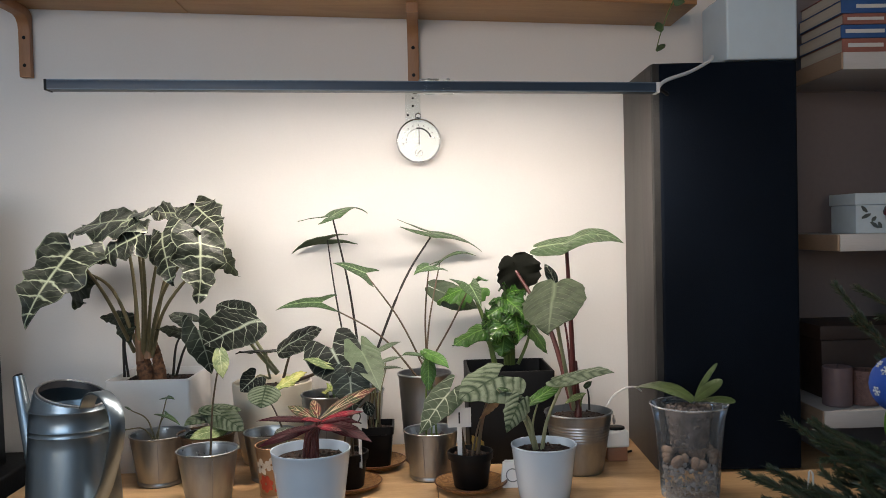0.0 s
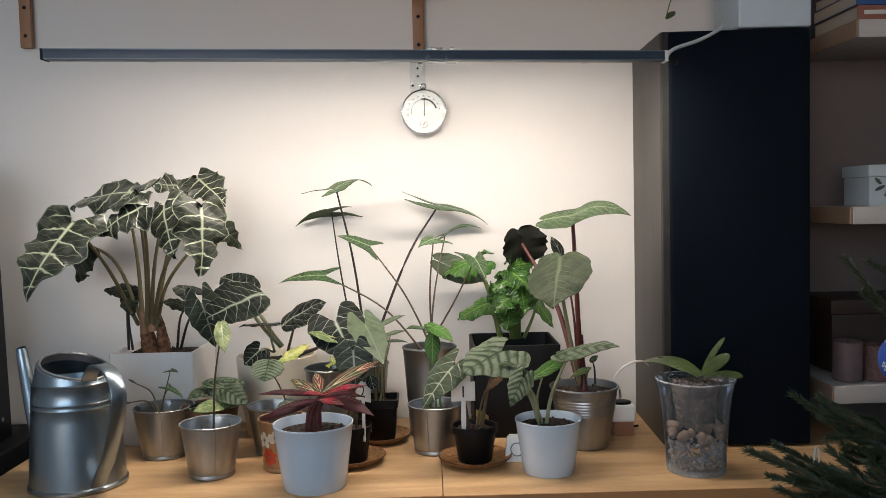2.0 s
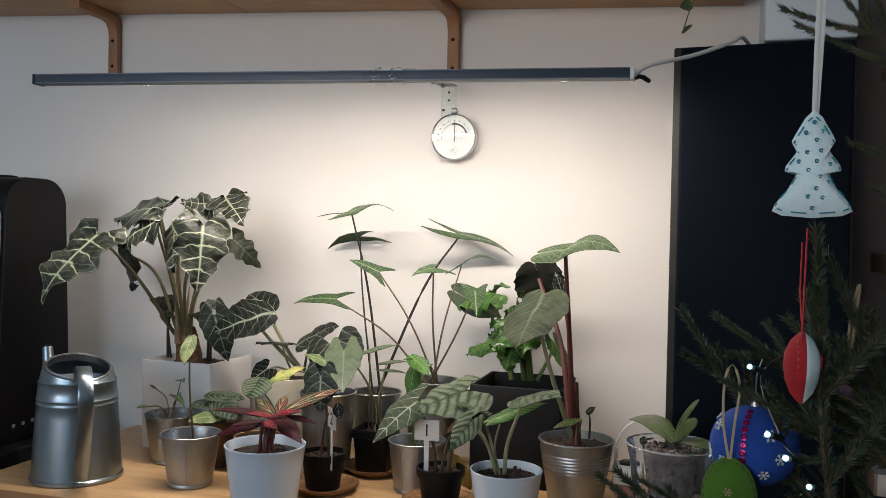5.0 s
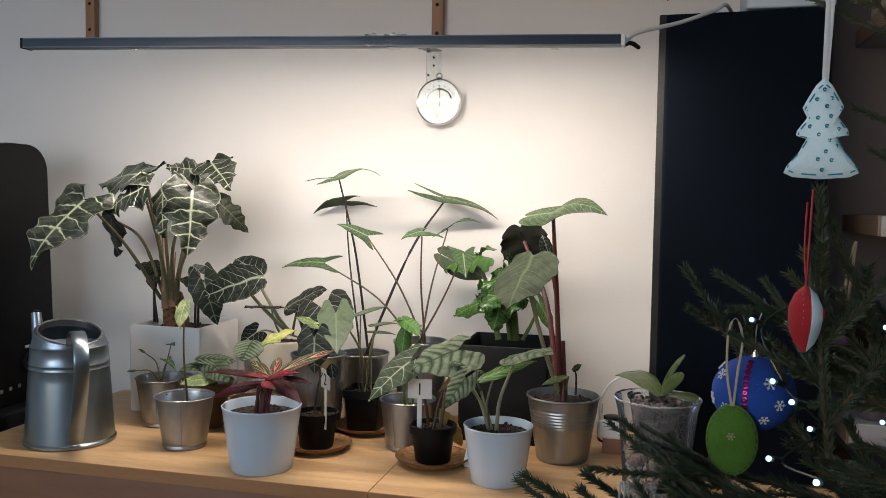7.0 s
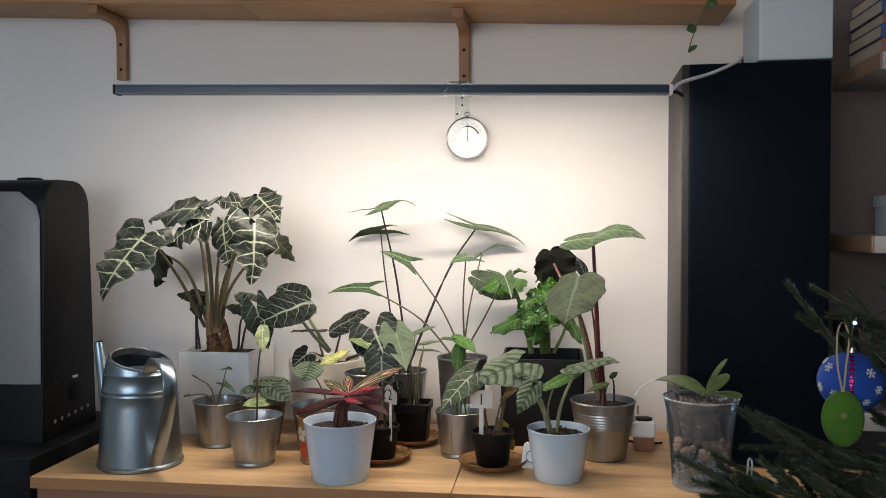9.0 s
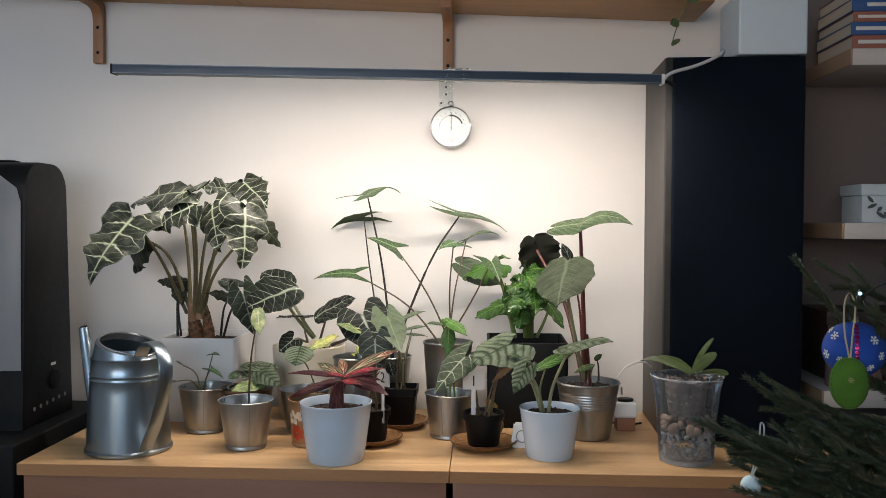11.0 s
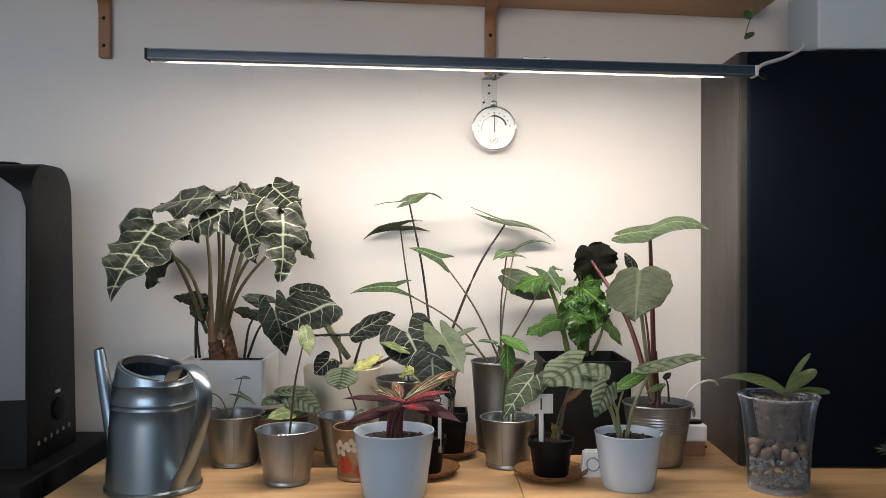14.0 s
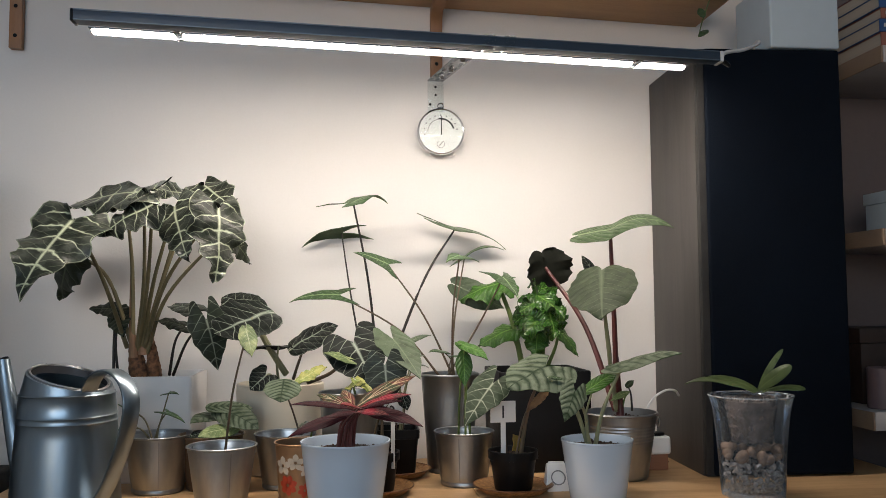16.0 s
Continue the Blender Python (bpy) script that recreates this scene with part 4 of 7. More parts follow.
rose_box()
dark = thing("storage_box", (0.80, -0.17, 0.8962), "dark brown wooden box on the lower shelf", "box")
part("body", box(0, 0.26, 0, 0.155, 0, 0.12, 0.003), BROWNBOX, dark)
part("lid", box(-0.004, 0.264, -0.004, 0.158, 0.1205, 0.15, 0.003), BROWNBOX, dark)
for x, h, r, wax, say in ((0.80, 0.078, 0.028, CANDLE, "purple-brown pillar candle on the lower shelf"), (0.858, 0.070, 0.026, CANDLE_COPPER, "rough copper-pink pillar candle on the lower shelf")):
    cd = thing("candle", (x, -0.235, 0.8962), say, "candle", "shelf candles")
    part("wax", lathe([(0, 0), (r - 0.002, 0), (r, 0.002), (r, h - 0.002), (r - 0.003, h), (r * 0.6, h - 0.004), (0, h - 0.005)], 28), wax, cd)
    part("wick", tube([(0, 0, h - 0.005), (0.001, 0, h + 0.005)], 0.0008, 0.0006, 6), INK, cd)
can2 = thing("figurine", (0.955, -0.2, 1.0468), "small black lantern on the brown box", "lantern")
part("body", box(-0.018, 0.018, -0.018, 0.018, 0.0, 0.06, 0.003), BLACKMATT, can2)
part("roof", lathe([(0.024, 0.0605), (0.022, 0.066), (0.009, 0.08), (0.008, 0.088), (0, 0.09)], 16), BLACKMATT, can2)

# ---- humidifier on a black subwoofer ----
hum = thing("humidifier", (-0.975, -0.235, 0.8), "tall black humidifier with grey front panel", "humidifier")


def rounded_tower(w, d, h, r, y0, inset=0.0):
    """An upright slab that narrows to a rounded top, seen from the side as an arch."""
    bm = bmesh.new()
    prof = [(-d / 2, 0.0)]
    for k in range(9):
        a = radians(180 - 90 * k / 8)
        prof.append((-d / 2 + 0.02 + r + r * math.cos(a), h - r + r * math.sin(a)))
    for k in range(9):
        a = radians(90 - 90 * k / 8)
        prof.append((d / 2 - 0.02 - r + r * math.cos(a), h - r + r * math.sin(a)))
    prof.append((d / 2, 0.0))
    a = [bm.verts.new((-w / 2, y, z)) for y, z in prof]
    b = [bm.verts.new((w / 2, y, z)) for y, z in prof]
    bm.faces.new(a)
    bm.faces.new(b[::-1])
    for i in range(len(prof)):
        j = (i + 1) % len(prof)
        bm.faces.new((a[i], b[i], b[j], a[j]))
    bmesh.ops.recalc_face_normals(bm, faces=list(bm.faces))
    edges = [e for e in bm.edges if abs(e.verts[0].co.x - e.verts[1].co.x) < 1e-6]
    bmesh.ops.bevel(bm, geom=edges, offset=0.006, segments=2, profile=0.6, affect="EDGES")
    return bm


part("body", rounded_tower(0.178, 0.214, 0.558, 0.06, 0), BLACKPLASTIC, hum)


def grey_front():
    """The curved grey panel on the front, narrower at the top."""
    bm = bmesh.new()
    rows = []
    for k in range(15):
        t = k / 14
        z = 0.125 + 0.405 * t
        half = 0.086 * (1 - 0.06 * t) * (1 if t < 0.85 else math.sqrt(max(0.05, 1 - ((t - 0.85) / 0.16) ** 2)))
        y = -0.1085 + 0.02 * (z / 0.545) + (0.0 if z < 0.47 else 0.9 * (z - 0.47) ** 1.6)
        rows.append([bm.verts.new((half * math.sin(radians(-80 + 160 * i / 10)) / math.sin(radians(80)), y - 0.012 * math.cos(radians(-80 + 160 * i / 10)), z)) for i in range(11)])
    for a, b in zip(rows, rows[1:]):
        for i in range(10):
            bm.faces.new((a[i], a[i + 1], b[i + 1], b[i]))
    made = bmesh.ops.solidify(bm, geom=list(bm.faces), thickness=-0.004)
    bmesh.ops.recalc_face_normals(bm, faces=list(bm.faces))
    return bm


part("front_panel", grey_front(), GREYPANEL, hum, "satin grey front panel")
part("outlet", lathe([(0, 0.558), (0.025, 0.558), (0.027, 0.562), (0.02, 0.564), (0, 0.562)], 24), BLACKMATT, hum)
for k in range(6):
    btn = part("button", lathe([(0, 0), (0.0045, 0), (0.0045, 0.0009), (0, 0.001)], 12), GREYINK, hum)
    btn.matrix_basis = pose(0.0892, -0.062 + 0.026 * k, 0.036 + 0.0015 * k, 0, 90, 0)
lg = part("logo_bar", box(-0.0002, 0.0008, -0.012, 0.008, -0.003, 0.003, 0.0002), WHITEPLASTIC, hum)
lg.location = (0.0892, 0.02, 0.12)
kn = part("knob", lathe([(0, 0), (0.022, 0), (0.021, 0.004), (0.018, 0.005), (0, 0.005)], 28), BLACKMATT, hum)
kn.matrix_basis = pose(0.0892, 0.02, 0.085, 0, 90, 0)
sub = thing("subwoofer", (-1.03, -0.24, 0.0), "black floor-standing cabinet under the humidifier", "loudspeaker")
part("cabinet", box(-0.19, 0.185, -0.21, 0.21, 0.02, 0.7995, 0.006, 3), BLACKMATT, sub)
for x, y in ((-0.15, -0.17), (0.15, -0.17), (-0.15, 0.17), (0.15, 0.17)):
    part("foot", tube([(x, y, 0.0), (x, y, 0.021)], 0.02, 0.02, 14), BLACKPLASTIC, sub)
side = thing("side_table", (-0.94, -0.58, 0.0), "small black stool beside the chest", "stool")
part("seat", box(-0.12, 0.12, -0.115, 0.115, 0.50, 0.53, 0.004), BLACKMATT, side)
for x in (-0.1, 0.1):
    for y in (-0.095, 0.095):
        part("leg", tube([(x, y, 0.0), (x * 0.95, y * 0.95, 0.4995)], 0.012, 0.014, 10), BLACKMATT, side)
bottle = thing("spray_bottle", (-0.89, -0.57, 0.5302), "yellow plastic plant spray bottle on the stool", "bottle")
part("tank", lathe([(0, 0), (0.034, 0), (0.036, 0.004), (0.036, 0.12), (0.030, 0.17), (0.014, 0.205), (0.013, 0.22), (0, 0.22)], 28), YELLOWPLASTIC, bottle)
part("nozzle", tube([(0.006, 0, 0.2205), (0.004, 0, 0.25), (-0.012, -0.01, 0.262), (-0.03, -0.02, 0.26)], 0.011, 0.006, 10), YELLOWPLASTIC, bottle)
hook = thing("wall_hook", (-1.25, -0.003, 1.54), "small white hook on the wall", "hook")
part("plate", box(-0.008, 0.008, -0.004, 0.002, 0.0, 0.03, 0.0015), WHITEPLASTIC, hook)
part("prong", tube(curve([(0, -0.004, 0.012), (0, -0.012, 0.0), (0, -0.022, -0.004), (0, -0.028, 0.008)], 6), 0.0025, 0.002, 7), WHITEPLASTIC, hook)

# ---- watering can ----
wc = thing("watering_can", (-0.636, -0.405, TOP), "galvanised steel watering can with strap handle and spout", "watering can")
part("body", lathe([(0, 0.0), (0.079, 0.0), (0.082, 0.002), (0.0825, 0.007), (0.0795, 0.010), (0.0765, 0.06), (0.0725, 0.12), (0.0712, 0.140), (0.0722, 0.1425), (0.0712, 0.145), (0.0709, 0.149), (0.0719, 0.1515), (0.0707, 0.154), (0.0682, 0.181), (0.0694, 0.183), (0.0682, 0.185), (0.0668, 0.183), (0.0700, 0.12), (0.078, 0.006), (0, 0.006)], 64), [CANSTEEL], wc)


def hood():
    """The sloping collar of the mouth, high at the back and with a wide slanted opening."""
    bm = bmesh.new()
    low, high, lip = [], [], []
    n = 56
    for i in range(n):
        a = 2 * math.pi * i / n
        c, s = math.cos(a), math.sin(a)
        low.append(bm.verts.new((0.0672 * c, 0.0672 * s, 0.1835)))
        up = 0.5 - 0.5 * (0.85 * c - 0.5 * s)
        z = 0.187 + 0.036 * max(0.0, min(1.0, up)) ** 0.8
        q = 0.0672 - 0.012 * max(0.0, min(1.0, up))
        high.append(bm.verts.new((q * c - 0.002, q * s, z)))
        lip.append(bm.verts.new(((q - 0.0035) * c - 0.002, (q - 0.0035) * s, z + 0.0008)))
    inn = [bm.verts.new(v.co - Vector((0, 0, 0.012))) for v in lip]
    # the inner band gets the dark tone as painted shade of the mouth
    for a, b, k in ((low, high, 0), (high, lip, 0), (lip, inn, 1)):
        for i in range(n):
            f = bm.faces.new((a[i], a[(i + 1) % n], b[(i + 1) % n], b[i]))
            f.material_index = k
    bmesh.ops.recalc_face_normals(bm, faces=list(bm.faces))
    return bm


part("collar", hood(), [CANSTEEL, CANSHADE], wc, "slanting steel collar")
part("rim", tube([(0.0555 * math.cos(a * math.pi / 24) * (1 + 0.08 * math.cos(a * math.pi / 24)) - 0.002, 0.0565 * math.sin(a * math.pi / 24), 0.1885 + 0.036 * max(0.0, 0.5 - 0.5 * (0.85 * math.cos(a * math.pi / 24) - 0.5 * math.sin(a * math.pi / 24))) ** 0.8) for a in range(49)], 0.0022, 0.0022, 7), ZINC_IN, wc, "rolled bright rim")
part("spout", tube(curve([(-0.066, 0.012, 0.05), (-0.085, 0.025, 0.12), (-0.104, 0.042, 0.19), (-0.113, 0.048, 0.232)], 8), 0.0155, 0.0095, 16), CANSTEEL, wc)
# dark cap on the solid spout, painted as the shade of a hollow end
part("spout_mouth", tube([(-0.1131, 0.0481, 0.2325), (-0.1136, 0.0484, 0.2335)], 0.0082, 0.0082, 16), CANSHADE, wc)


def strap():
    way = Vector((0.69, -0.72, 0))
    pts = curve([way * r + Vector((0, 0, z)) for r, z in ((0.060, 0.168), (0.066, 0.195), (0.090, 0.216), (0.130, 0.222), (0.165, 0.208), (0.180, 0.178), (0.166, 0.130), (0.130, 0.070), (0.098, 0.034), (0.082, 0.014))], 8)
    bm = bmesh.new()
    rings = []
    w = Vector((0.72, 0.69, 0)).normalized() * 0.0125
    for i, p in enumerate(pts):
        d = (pts[min(i + 1, len(pts) - 1)] - pts[max(i - 1, 0)]).normalized()
        nn = d.cross(w).normalized() * 0.0012
        rings.append([bm.verts.new(p + q) for q in (w + nn, w * 0.82 + nn * 2.2, -w * 0.82 + nn * 2.2, -w + nn, -w - nn, w - nn)])
    for a, b in zip(rings, rings[1:]):
        for k in range(6):
            bm.faces.new((a[k], a[(k + 1) % 6], b[(k + 1) % 6], b[k]))
    bm.faces.new(rings[0])
    bm.faces.new(rings[-1][::-1])
    bmesh.ops.recalc_face_normals(bm, faces=list(bm.faces))
    return bm


hd = part("handle", strap(), CANSTEEL, wc, "curved steel strap handle")
for p in ((0.060, -0.063, 0.026), (0.045, -0.047, 0.178)):
    rv = part("rivet", lathe([(0, 0), (0.0035, 0), (0.003, 0.0015), (0, 0.0022)], 12), ZINC_IN, hd)
    rv.matrix_basis = pose(*p, 90, 0, 44)

# ---- pots ----


def zinc_pot(name, x, y, r0, r1, h, label, soil=0.02, ribs=False, mat=None, seed=1, chips=False):
    p = thing(name, (x, y, TOP), label, "potted plant", "potted plants")
    m = mat or ZINC
    if ribs:
        prof = [(0, 0), (r0 - 0.002, 0), (r0, 0.003)]
        for i in range(40):
            t = 0.03 + 0.93 * i / 39
            rr = r0 + (r1 - r0) * t
            if 0.55 < t < 0.85:
                rr += 0.00055 * math.cos(i * math.pi)
            prof.append((rr, h * t))
        prof += [(r1 + 0.0022, h * 0.98), (r1 + 0.001, h), (r1 - 0.0015, h), (r1 - 0.002, h - 0.004), (r0 - 0.002, 0.006), (0, 0.006)]
        part("pot", lathe(prof, 56), m, p)
    else:
        part("pot", tapered_pot_mesh(r0, r1, h), [m, ZINC_IN], p)
        part("seam", box(-0.0007, 0.0007, -0.0004, 0.0004, 0.012, h - 0.006, 0.0002, 1), GREYINK, p)
        sm = p.children[-1]
        ang = -90 + (seed * 37) % 50 - 25
        tilt = math.degrees(math.atan((r1 - r0) / h))
        sm.matrix_basis = pose(0, 0, 0, 0, 0, ang) @ pose(r0 + 0.0012, 0, 0, 0, tilt, 0) @ pose(0, 0, 0, 0, 0, 90)
    soil_disc(p, r0 + (r1 - r0) * (1 - soil / h) - 0.003, h - soil, seed, chips)
    return p


def tapered_pot_mesh(r0, r1, h):
    prof = [(0, 0.0), (r0 - 0.001, 0.0), (r0 + 0.001, 0.002), (r0 + 0.0014, 0.006), (r0 + 0.0002, 0.0085), (r0 + 0.0012, 0.011)]
    prof += [(r0 + (r1 - r0) * t, h * t) for t in (0.25, 0.5, 0.75, 0.96)]
    prof += [(r1 + 0.0016, h * 0.975), (r1 + 0.0018, h * 0.99), (r1 + 0.0006, h), (r1 - 0.0012, h - 0.001), (r1 - 0.0016, h * 0.95), (r0 - 0.001, 0.006), (0, 0.006)]
    bm = lathe(prof, 48)
    for f in bm.faces:
        c = f.calc_center_median()
        if math.hypot(c.x, c.y) < r0 + (r1 - r0) * max(0, c.z) / h - 0.0012 and c.z > 0.004:
            f.material_index = 1
    return bm


def saucer(x, y, r):
    s = thing("saucer", (x, y, TOP), "brown woven-pattern plant saucer with dark rim", "saucer", "saucers")
    part("dish", lathe([(0, 0.0), (r * 0.66, 0.0), (r * 0.80, 0.004), (r * 0.985, 0.0135), (r * 0.97, 0.0150), (r * 0.80, 0.0075), (r * 0.68, 0.0055), (0, 0.005)], 48), CORK, s)
    part("rim", tube([(r * 0.985 * math.cos(a * math.pi / 24), r * 0.985 * math.sin(a * math.pi / 24), 0.0143) for a in range(49)], 0.0014, 0.0014, 6), SAUCERRIM, s)
    return s


saucer(-0.166, -0.322, 0.063)
saucer(-0.124, -0.178, 0.063)
saucer(0.061, -0.344, 0.067)


def black_pot(x, y, r0, r1, h, label, square=False, seed=1):
    p = thing("potted_plant", (x, y, TOP + 0.0056), label, "potted plant", "potted plants")
    if square:
        bm = bmesh.new()
        lv = [(r0 * 0.94, 0), (r0, 0.002), (r1 * 0.98, h * 0.8), (r1 * 1.05, h * 0.81), (r1 * 1.06, h), (r1 * 0.97, h), (r1 * 0.95, h * 0.85), (r1 * 0.9, h * 0.7)]
        rows = []
        for r, z in lv:
            q = []
            for k in range(4):
                a = radians(45 + 90 * k)
                cx, cy = math.copysign(r * 0.8, math.cos(a)), math.copysign(r * 0.8, math.sin(a))
                for j in range(5):
                    b = radians(90 * k + 22.5 * j)
                    q.append(bm.verts.new((cx + r * 0.2 * math.cos(b), cy + r * 0.2 * math.sin(b), z)))
            rows.append(q)
        for a, b in zip(rows, rows[1:]):
            for i in range(20):
                bm.faces.new((a[i], a[(i + 1) % 20], b[(i + 1) % 20], b[i]))
        bm.faces.new(rows[0][::-1])
        bmesh.ops.recalc_face_normals(bm, faces=list(bm.faces))
        part("pot", bm, BLACKPLASTIC, p)
        soil_disc(p, r1 * 0.93, h - 0.012, seed, square=True)
    else:
        part("pot", lathe([(0, 0), (r0 - 0.002, 0), (r0, 0.002), (r1 - 0.002, h * 0.78), (r1 + 0.0015, h * 0.79), (r1 + 0.002, h - 0.001), (r1, h), (r1 - 0.0015, h - 0.001), (r1 - 0.003, h * 0.8), (r0 - 0.002, 0.004), (0, 0.004)], 40), BLACKPLASTIC, p)
        soil_disc(p, r1 - 0.0035, h - 0.010, seed)
    return p


def label_tag(x, y, z, text, w=0.043, h=0.035, turn=0):
    """A white T-shaped plant label with a written number."""
    t = thing("plant_label", pose(x, y, z, 0, 0, turn), "white plastic T-shaped plant label with a number", "plant label", "plant labels")
    part("plate", box(-w / 2, w / 2, -0.0008, 0.0008, 0.055, 0.055 + h, 0.0006, 2), WHITEPLASTIC, t)
    part("stake", box(-0.0042, 0.0042, -0.0009, 0.0007, -0.02, 0.0552, 0.0004, 1), WHITEPLASTIC, t)
    cu = bpy.data.curves.new("number", "FONT")
    cu.body, cu.size, cu.extrude, cu.align_x = text, 0.030, 0.0002, "CENTER"
    ob = new("number", cu)
    dg = bpy.context.evaluated_depsgraph_get()
    me = bpy.data.meshes.new_from_object(ob.evaluated_get(dg))
    bpy.data.objects.remove(ob)
    me.materials.clear()
    me.materials.append(INK)
    num = new("number", me)
    num.parent = t
    num.matrix_basis = pose(0, -0.0012, 0.062, 90, 0, 0)


# square white planter of the large alocasia
pa = thing("potted_plant", (-0.5785, -0.092, TOP), "large dark-leaved alocasia with white veins in square white planter", "potted plant", "potted plants")


def square_planter(parent, half, h, mat, wall=0.006):
    bm = bmesh.new()
    rows = []
    for r, z in ((half * 0.97, 0), (half * 0.98, 0.002), (half, h - 0.002), (half - 0.0015, h), (half - wall, h), (half - wall - 0.001, h - 0.003), (half - wall - 0.002, h * 0.5)):
        q = []
        for k in range(4):
            a = radians(45 + 90 * k)
            cx, cy = math.copysign(r - 0.006, math.cos(a)), math.copysign(r - 0.006, math.sin(a))
            for j in range(4):
                b = radians(90 * k + 30 * j)
                q.append(bm.verts.new((cx + 0.006 * math.cos(b), cy + 0.006 * math.sin(b), z)))
        rows.append(q)
    for a, b in zip(rows, rows[1:]):
        for i in range(16):
            bm.faces.new((a[i], a[(i + 1) % 16], b[(i + 1) % 16], b[i]))
    bm.faces.new(rows[0][::-1])
    bmesh.ops.recalc_face_normals(bm, faces=list(bm.faces))
    return part("planter", bm, mat, parent)


square_planter(pa, 0.086, 0.188, WHITEPLASTIC)
soil_disc(pa, 0.078, 0.172, 2, square=True)


def trunk(parent, base, top, r, seed, lean=0.0):
    """A knobbly ringed alocasia trunk."""
    rng = random.Random(seed)
    b, t = Vector(base), Vector(top)
    bm = bmesh.new()
    rings = []
    n = 22
    for i in range(n):
        f = i / (n - 1)
        p = b.lerp(t, f) + Vector((lean * math.sin(f * 3), 0, 0))
        rr = r * (1.12 - 0.25 * f - 0.55 * f ** 3) * (1 + 0.035 * (i % 2) + rng.uniform(-0.06, 0.06))
        rings.append([bm.verts.new(p + Vector((rr * math.cos(k * math.pi / 8) * rng.uniform(0.94, 1.06), rr * math.sin(k * math.pi / 8) * rng.uniform(0.94, 1.06), rng.uniform(-1, 1) * 0.0012))) for k in range(16)])
    for a, c in zip(rings, rings[1:]):
        for k in range(16):
            bm.faces.new((a[k], a[(k + 1) % 16], c[(k + 1) % 16], c[k]))
    bm.faces.new(rings[-1])
    bm.faces.new(rings[0][::-1])
    return part("trunk", bm, TRUNK, parent, "ringed brown trunk")


trunk(pa, (-0.019, -0.020, 0.165), (-0.033, -0.022, 0.258), 0.0160, 1)
trunk(pa, (0.007, -0.016, 0.165), (-0.001, -0.020, 0.256), 0.0125, 2)
part("sheath", tube([(-0.030, -0.032, 0.220), (-0.034, -0.034, 0.29), (-0.037, -0.032, 0.395)], 0.0085, 0.0008, 9), SHEATH, pa, "dry pinkish leaf sheath")
part("sheath", tube([(-0.014, -0.030, 0.225), (-0.012, -0.032, 0.28), (-0.006, -0.030, 0.345)], 0.0085, 0.0008, 9), SHEATH, pa)

pot_a = zinc_pot("potted_plant", -0.535, -0.245, 0.042, 0.0565, 0.097, "small seedling in a zinc pot with dark seam", 0.03, seed=1)
pot_b = zinc_pot("potted_plant", -0.411, -0.375, 0.039, 0.0535, 0.096, "single-leaf seedling in a small zinc pot", 0.03, seed=4)
pot_c = zinc_pot("potted_plant", -0.449, -0.232, 0.040, 0.055, 0.093, "silver-leaved seedling in a dark bronze tin pot", 0.02, mat=BRONZE, seed=3)
cream = thing("potted_plant", (-0.341, -0.102, TOP), "dark velvet alocasia in a round cream ceramic pot", "potted plant", "potted plants")
part("pot", lathe([(0, 0), (0.060, 0), (0.064, 0.003), (0.072, 0.05), (0.079, 0.11), (0.083, 0.158), (0.0825, 0.166), (0.079, 0.168), (0.076, 0.164), (0.070, 0.10), (0, 0.09)], 56), CREAM, cream)
soil_disc(cream, 0.0745, 0.150, 6)
pot_d = zinc_pot("potted_plant", -0.322, -0.240, 0.038, 0.052, 0.093, "round-leaved seedling in a zinc pot", 0.02, seed=6)
tin = thing("potted_plant", (-0.287, -0.345, TOP), "small plant in a floral-printed copper tin", "potted plant", "potted plants")
part("pot", tapered_pot_mesh(0.037, 0.044, 0.094), [COPPERTIN, BRONZE], tin)
soil_disc(tin, 0.039, 0.078, 7)


def petals(cx, cz, r, n, mat, name, label):
    """A flat flower laid on the round side of the tin."""
    bm = bmesh.new()
    for k in range(n):
        a = 2 * math.pi * k / n + 0.3
        pts = []
        for s, w in ((0.15, 0.12), (0.5, 0.34), (0.8, 0.26), (1.0, 0.0), (0.8, -0.26), (0.5, -0.34), (0.15, -0.12)):
            u, v = r * (s * math.cos(a) - w * math.sin(a)), r * (s * math.sin(a) + w * math.cos(a))
            ang = cx + u / 0.041
            z = cz + v
            rr = 0.037 + 0.007 * z / 0.094 + 0.0009
            pts.append(bm.verts.new((rr * math.sin(ang), -rr * math.cos(ang), z)))
        bm.faces.new(pts)
    bmesh.ops.solidify(bm, geom=list(bm.faces), thickness=0.0004)
    part(name, bm, mat, tin, label, smooth=False)


petals(-0.55, 0.030, 0.017, 7, FLOWERRED, "printed_flower", "red printed flower")
petals(0.15, 0.022, 0.012, 6, FLOWERRED, "printed_flower", "red printed flower")
petals(-0.75, 0.060, 0.016, 5, FLOWERWHITE, "printed_flower", "cream printed flower")
petals(-0.2, 0.066, 0.014, 5, FLOWERWHITE, "printed_flower", "cream printed flower")
petals(0.2, 0.055, 0.012, 5, FLOWERWHITE, "printed_flower", "cream printed flower")

pw = thing("potted_plant", (-0.217, -0.452, TOP), "tricolour stromanthe with red stems in pale blue glazed pot", "potted plant", "potted plants")
tapered_pot(pw, 0.0530, 0.0675, 0.110, WHITEGLAZE, wall=0.003, lip=0.0004)
soil_disc(pw, 0.0605, 0.094, 8)
pot_e = zinc_pot("potted_plant", -0.210, -0.215, 0.043, 0.054, 0.160, "yellow-flecked plant in a tall zinc pot", 0.015, seed=2)
blk2 = black_pot(-0.168, -0.325, 0.031, 0.039, 0.066, "dark alocasia in a small black nursery pot", seed=9)
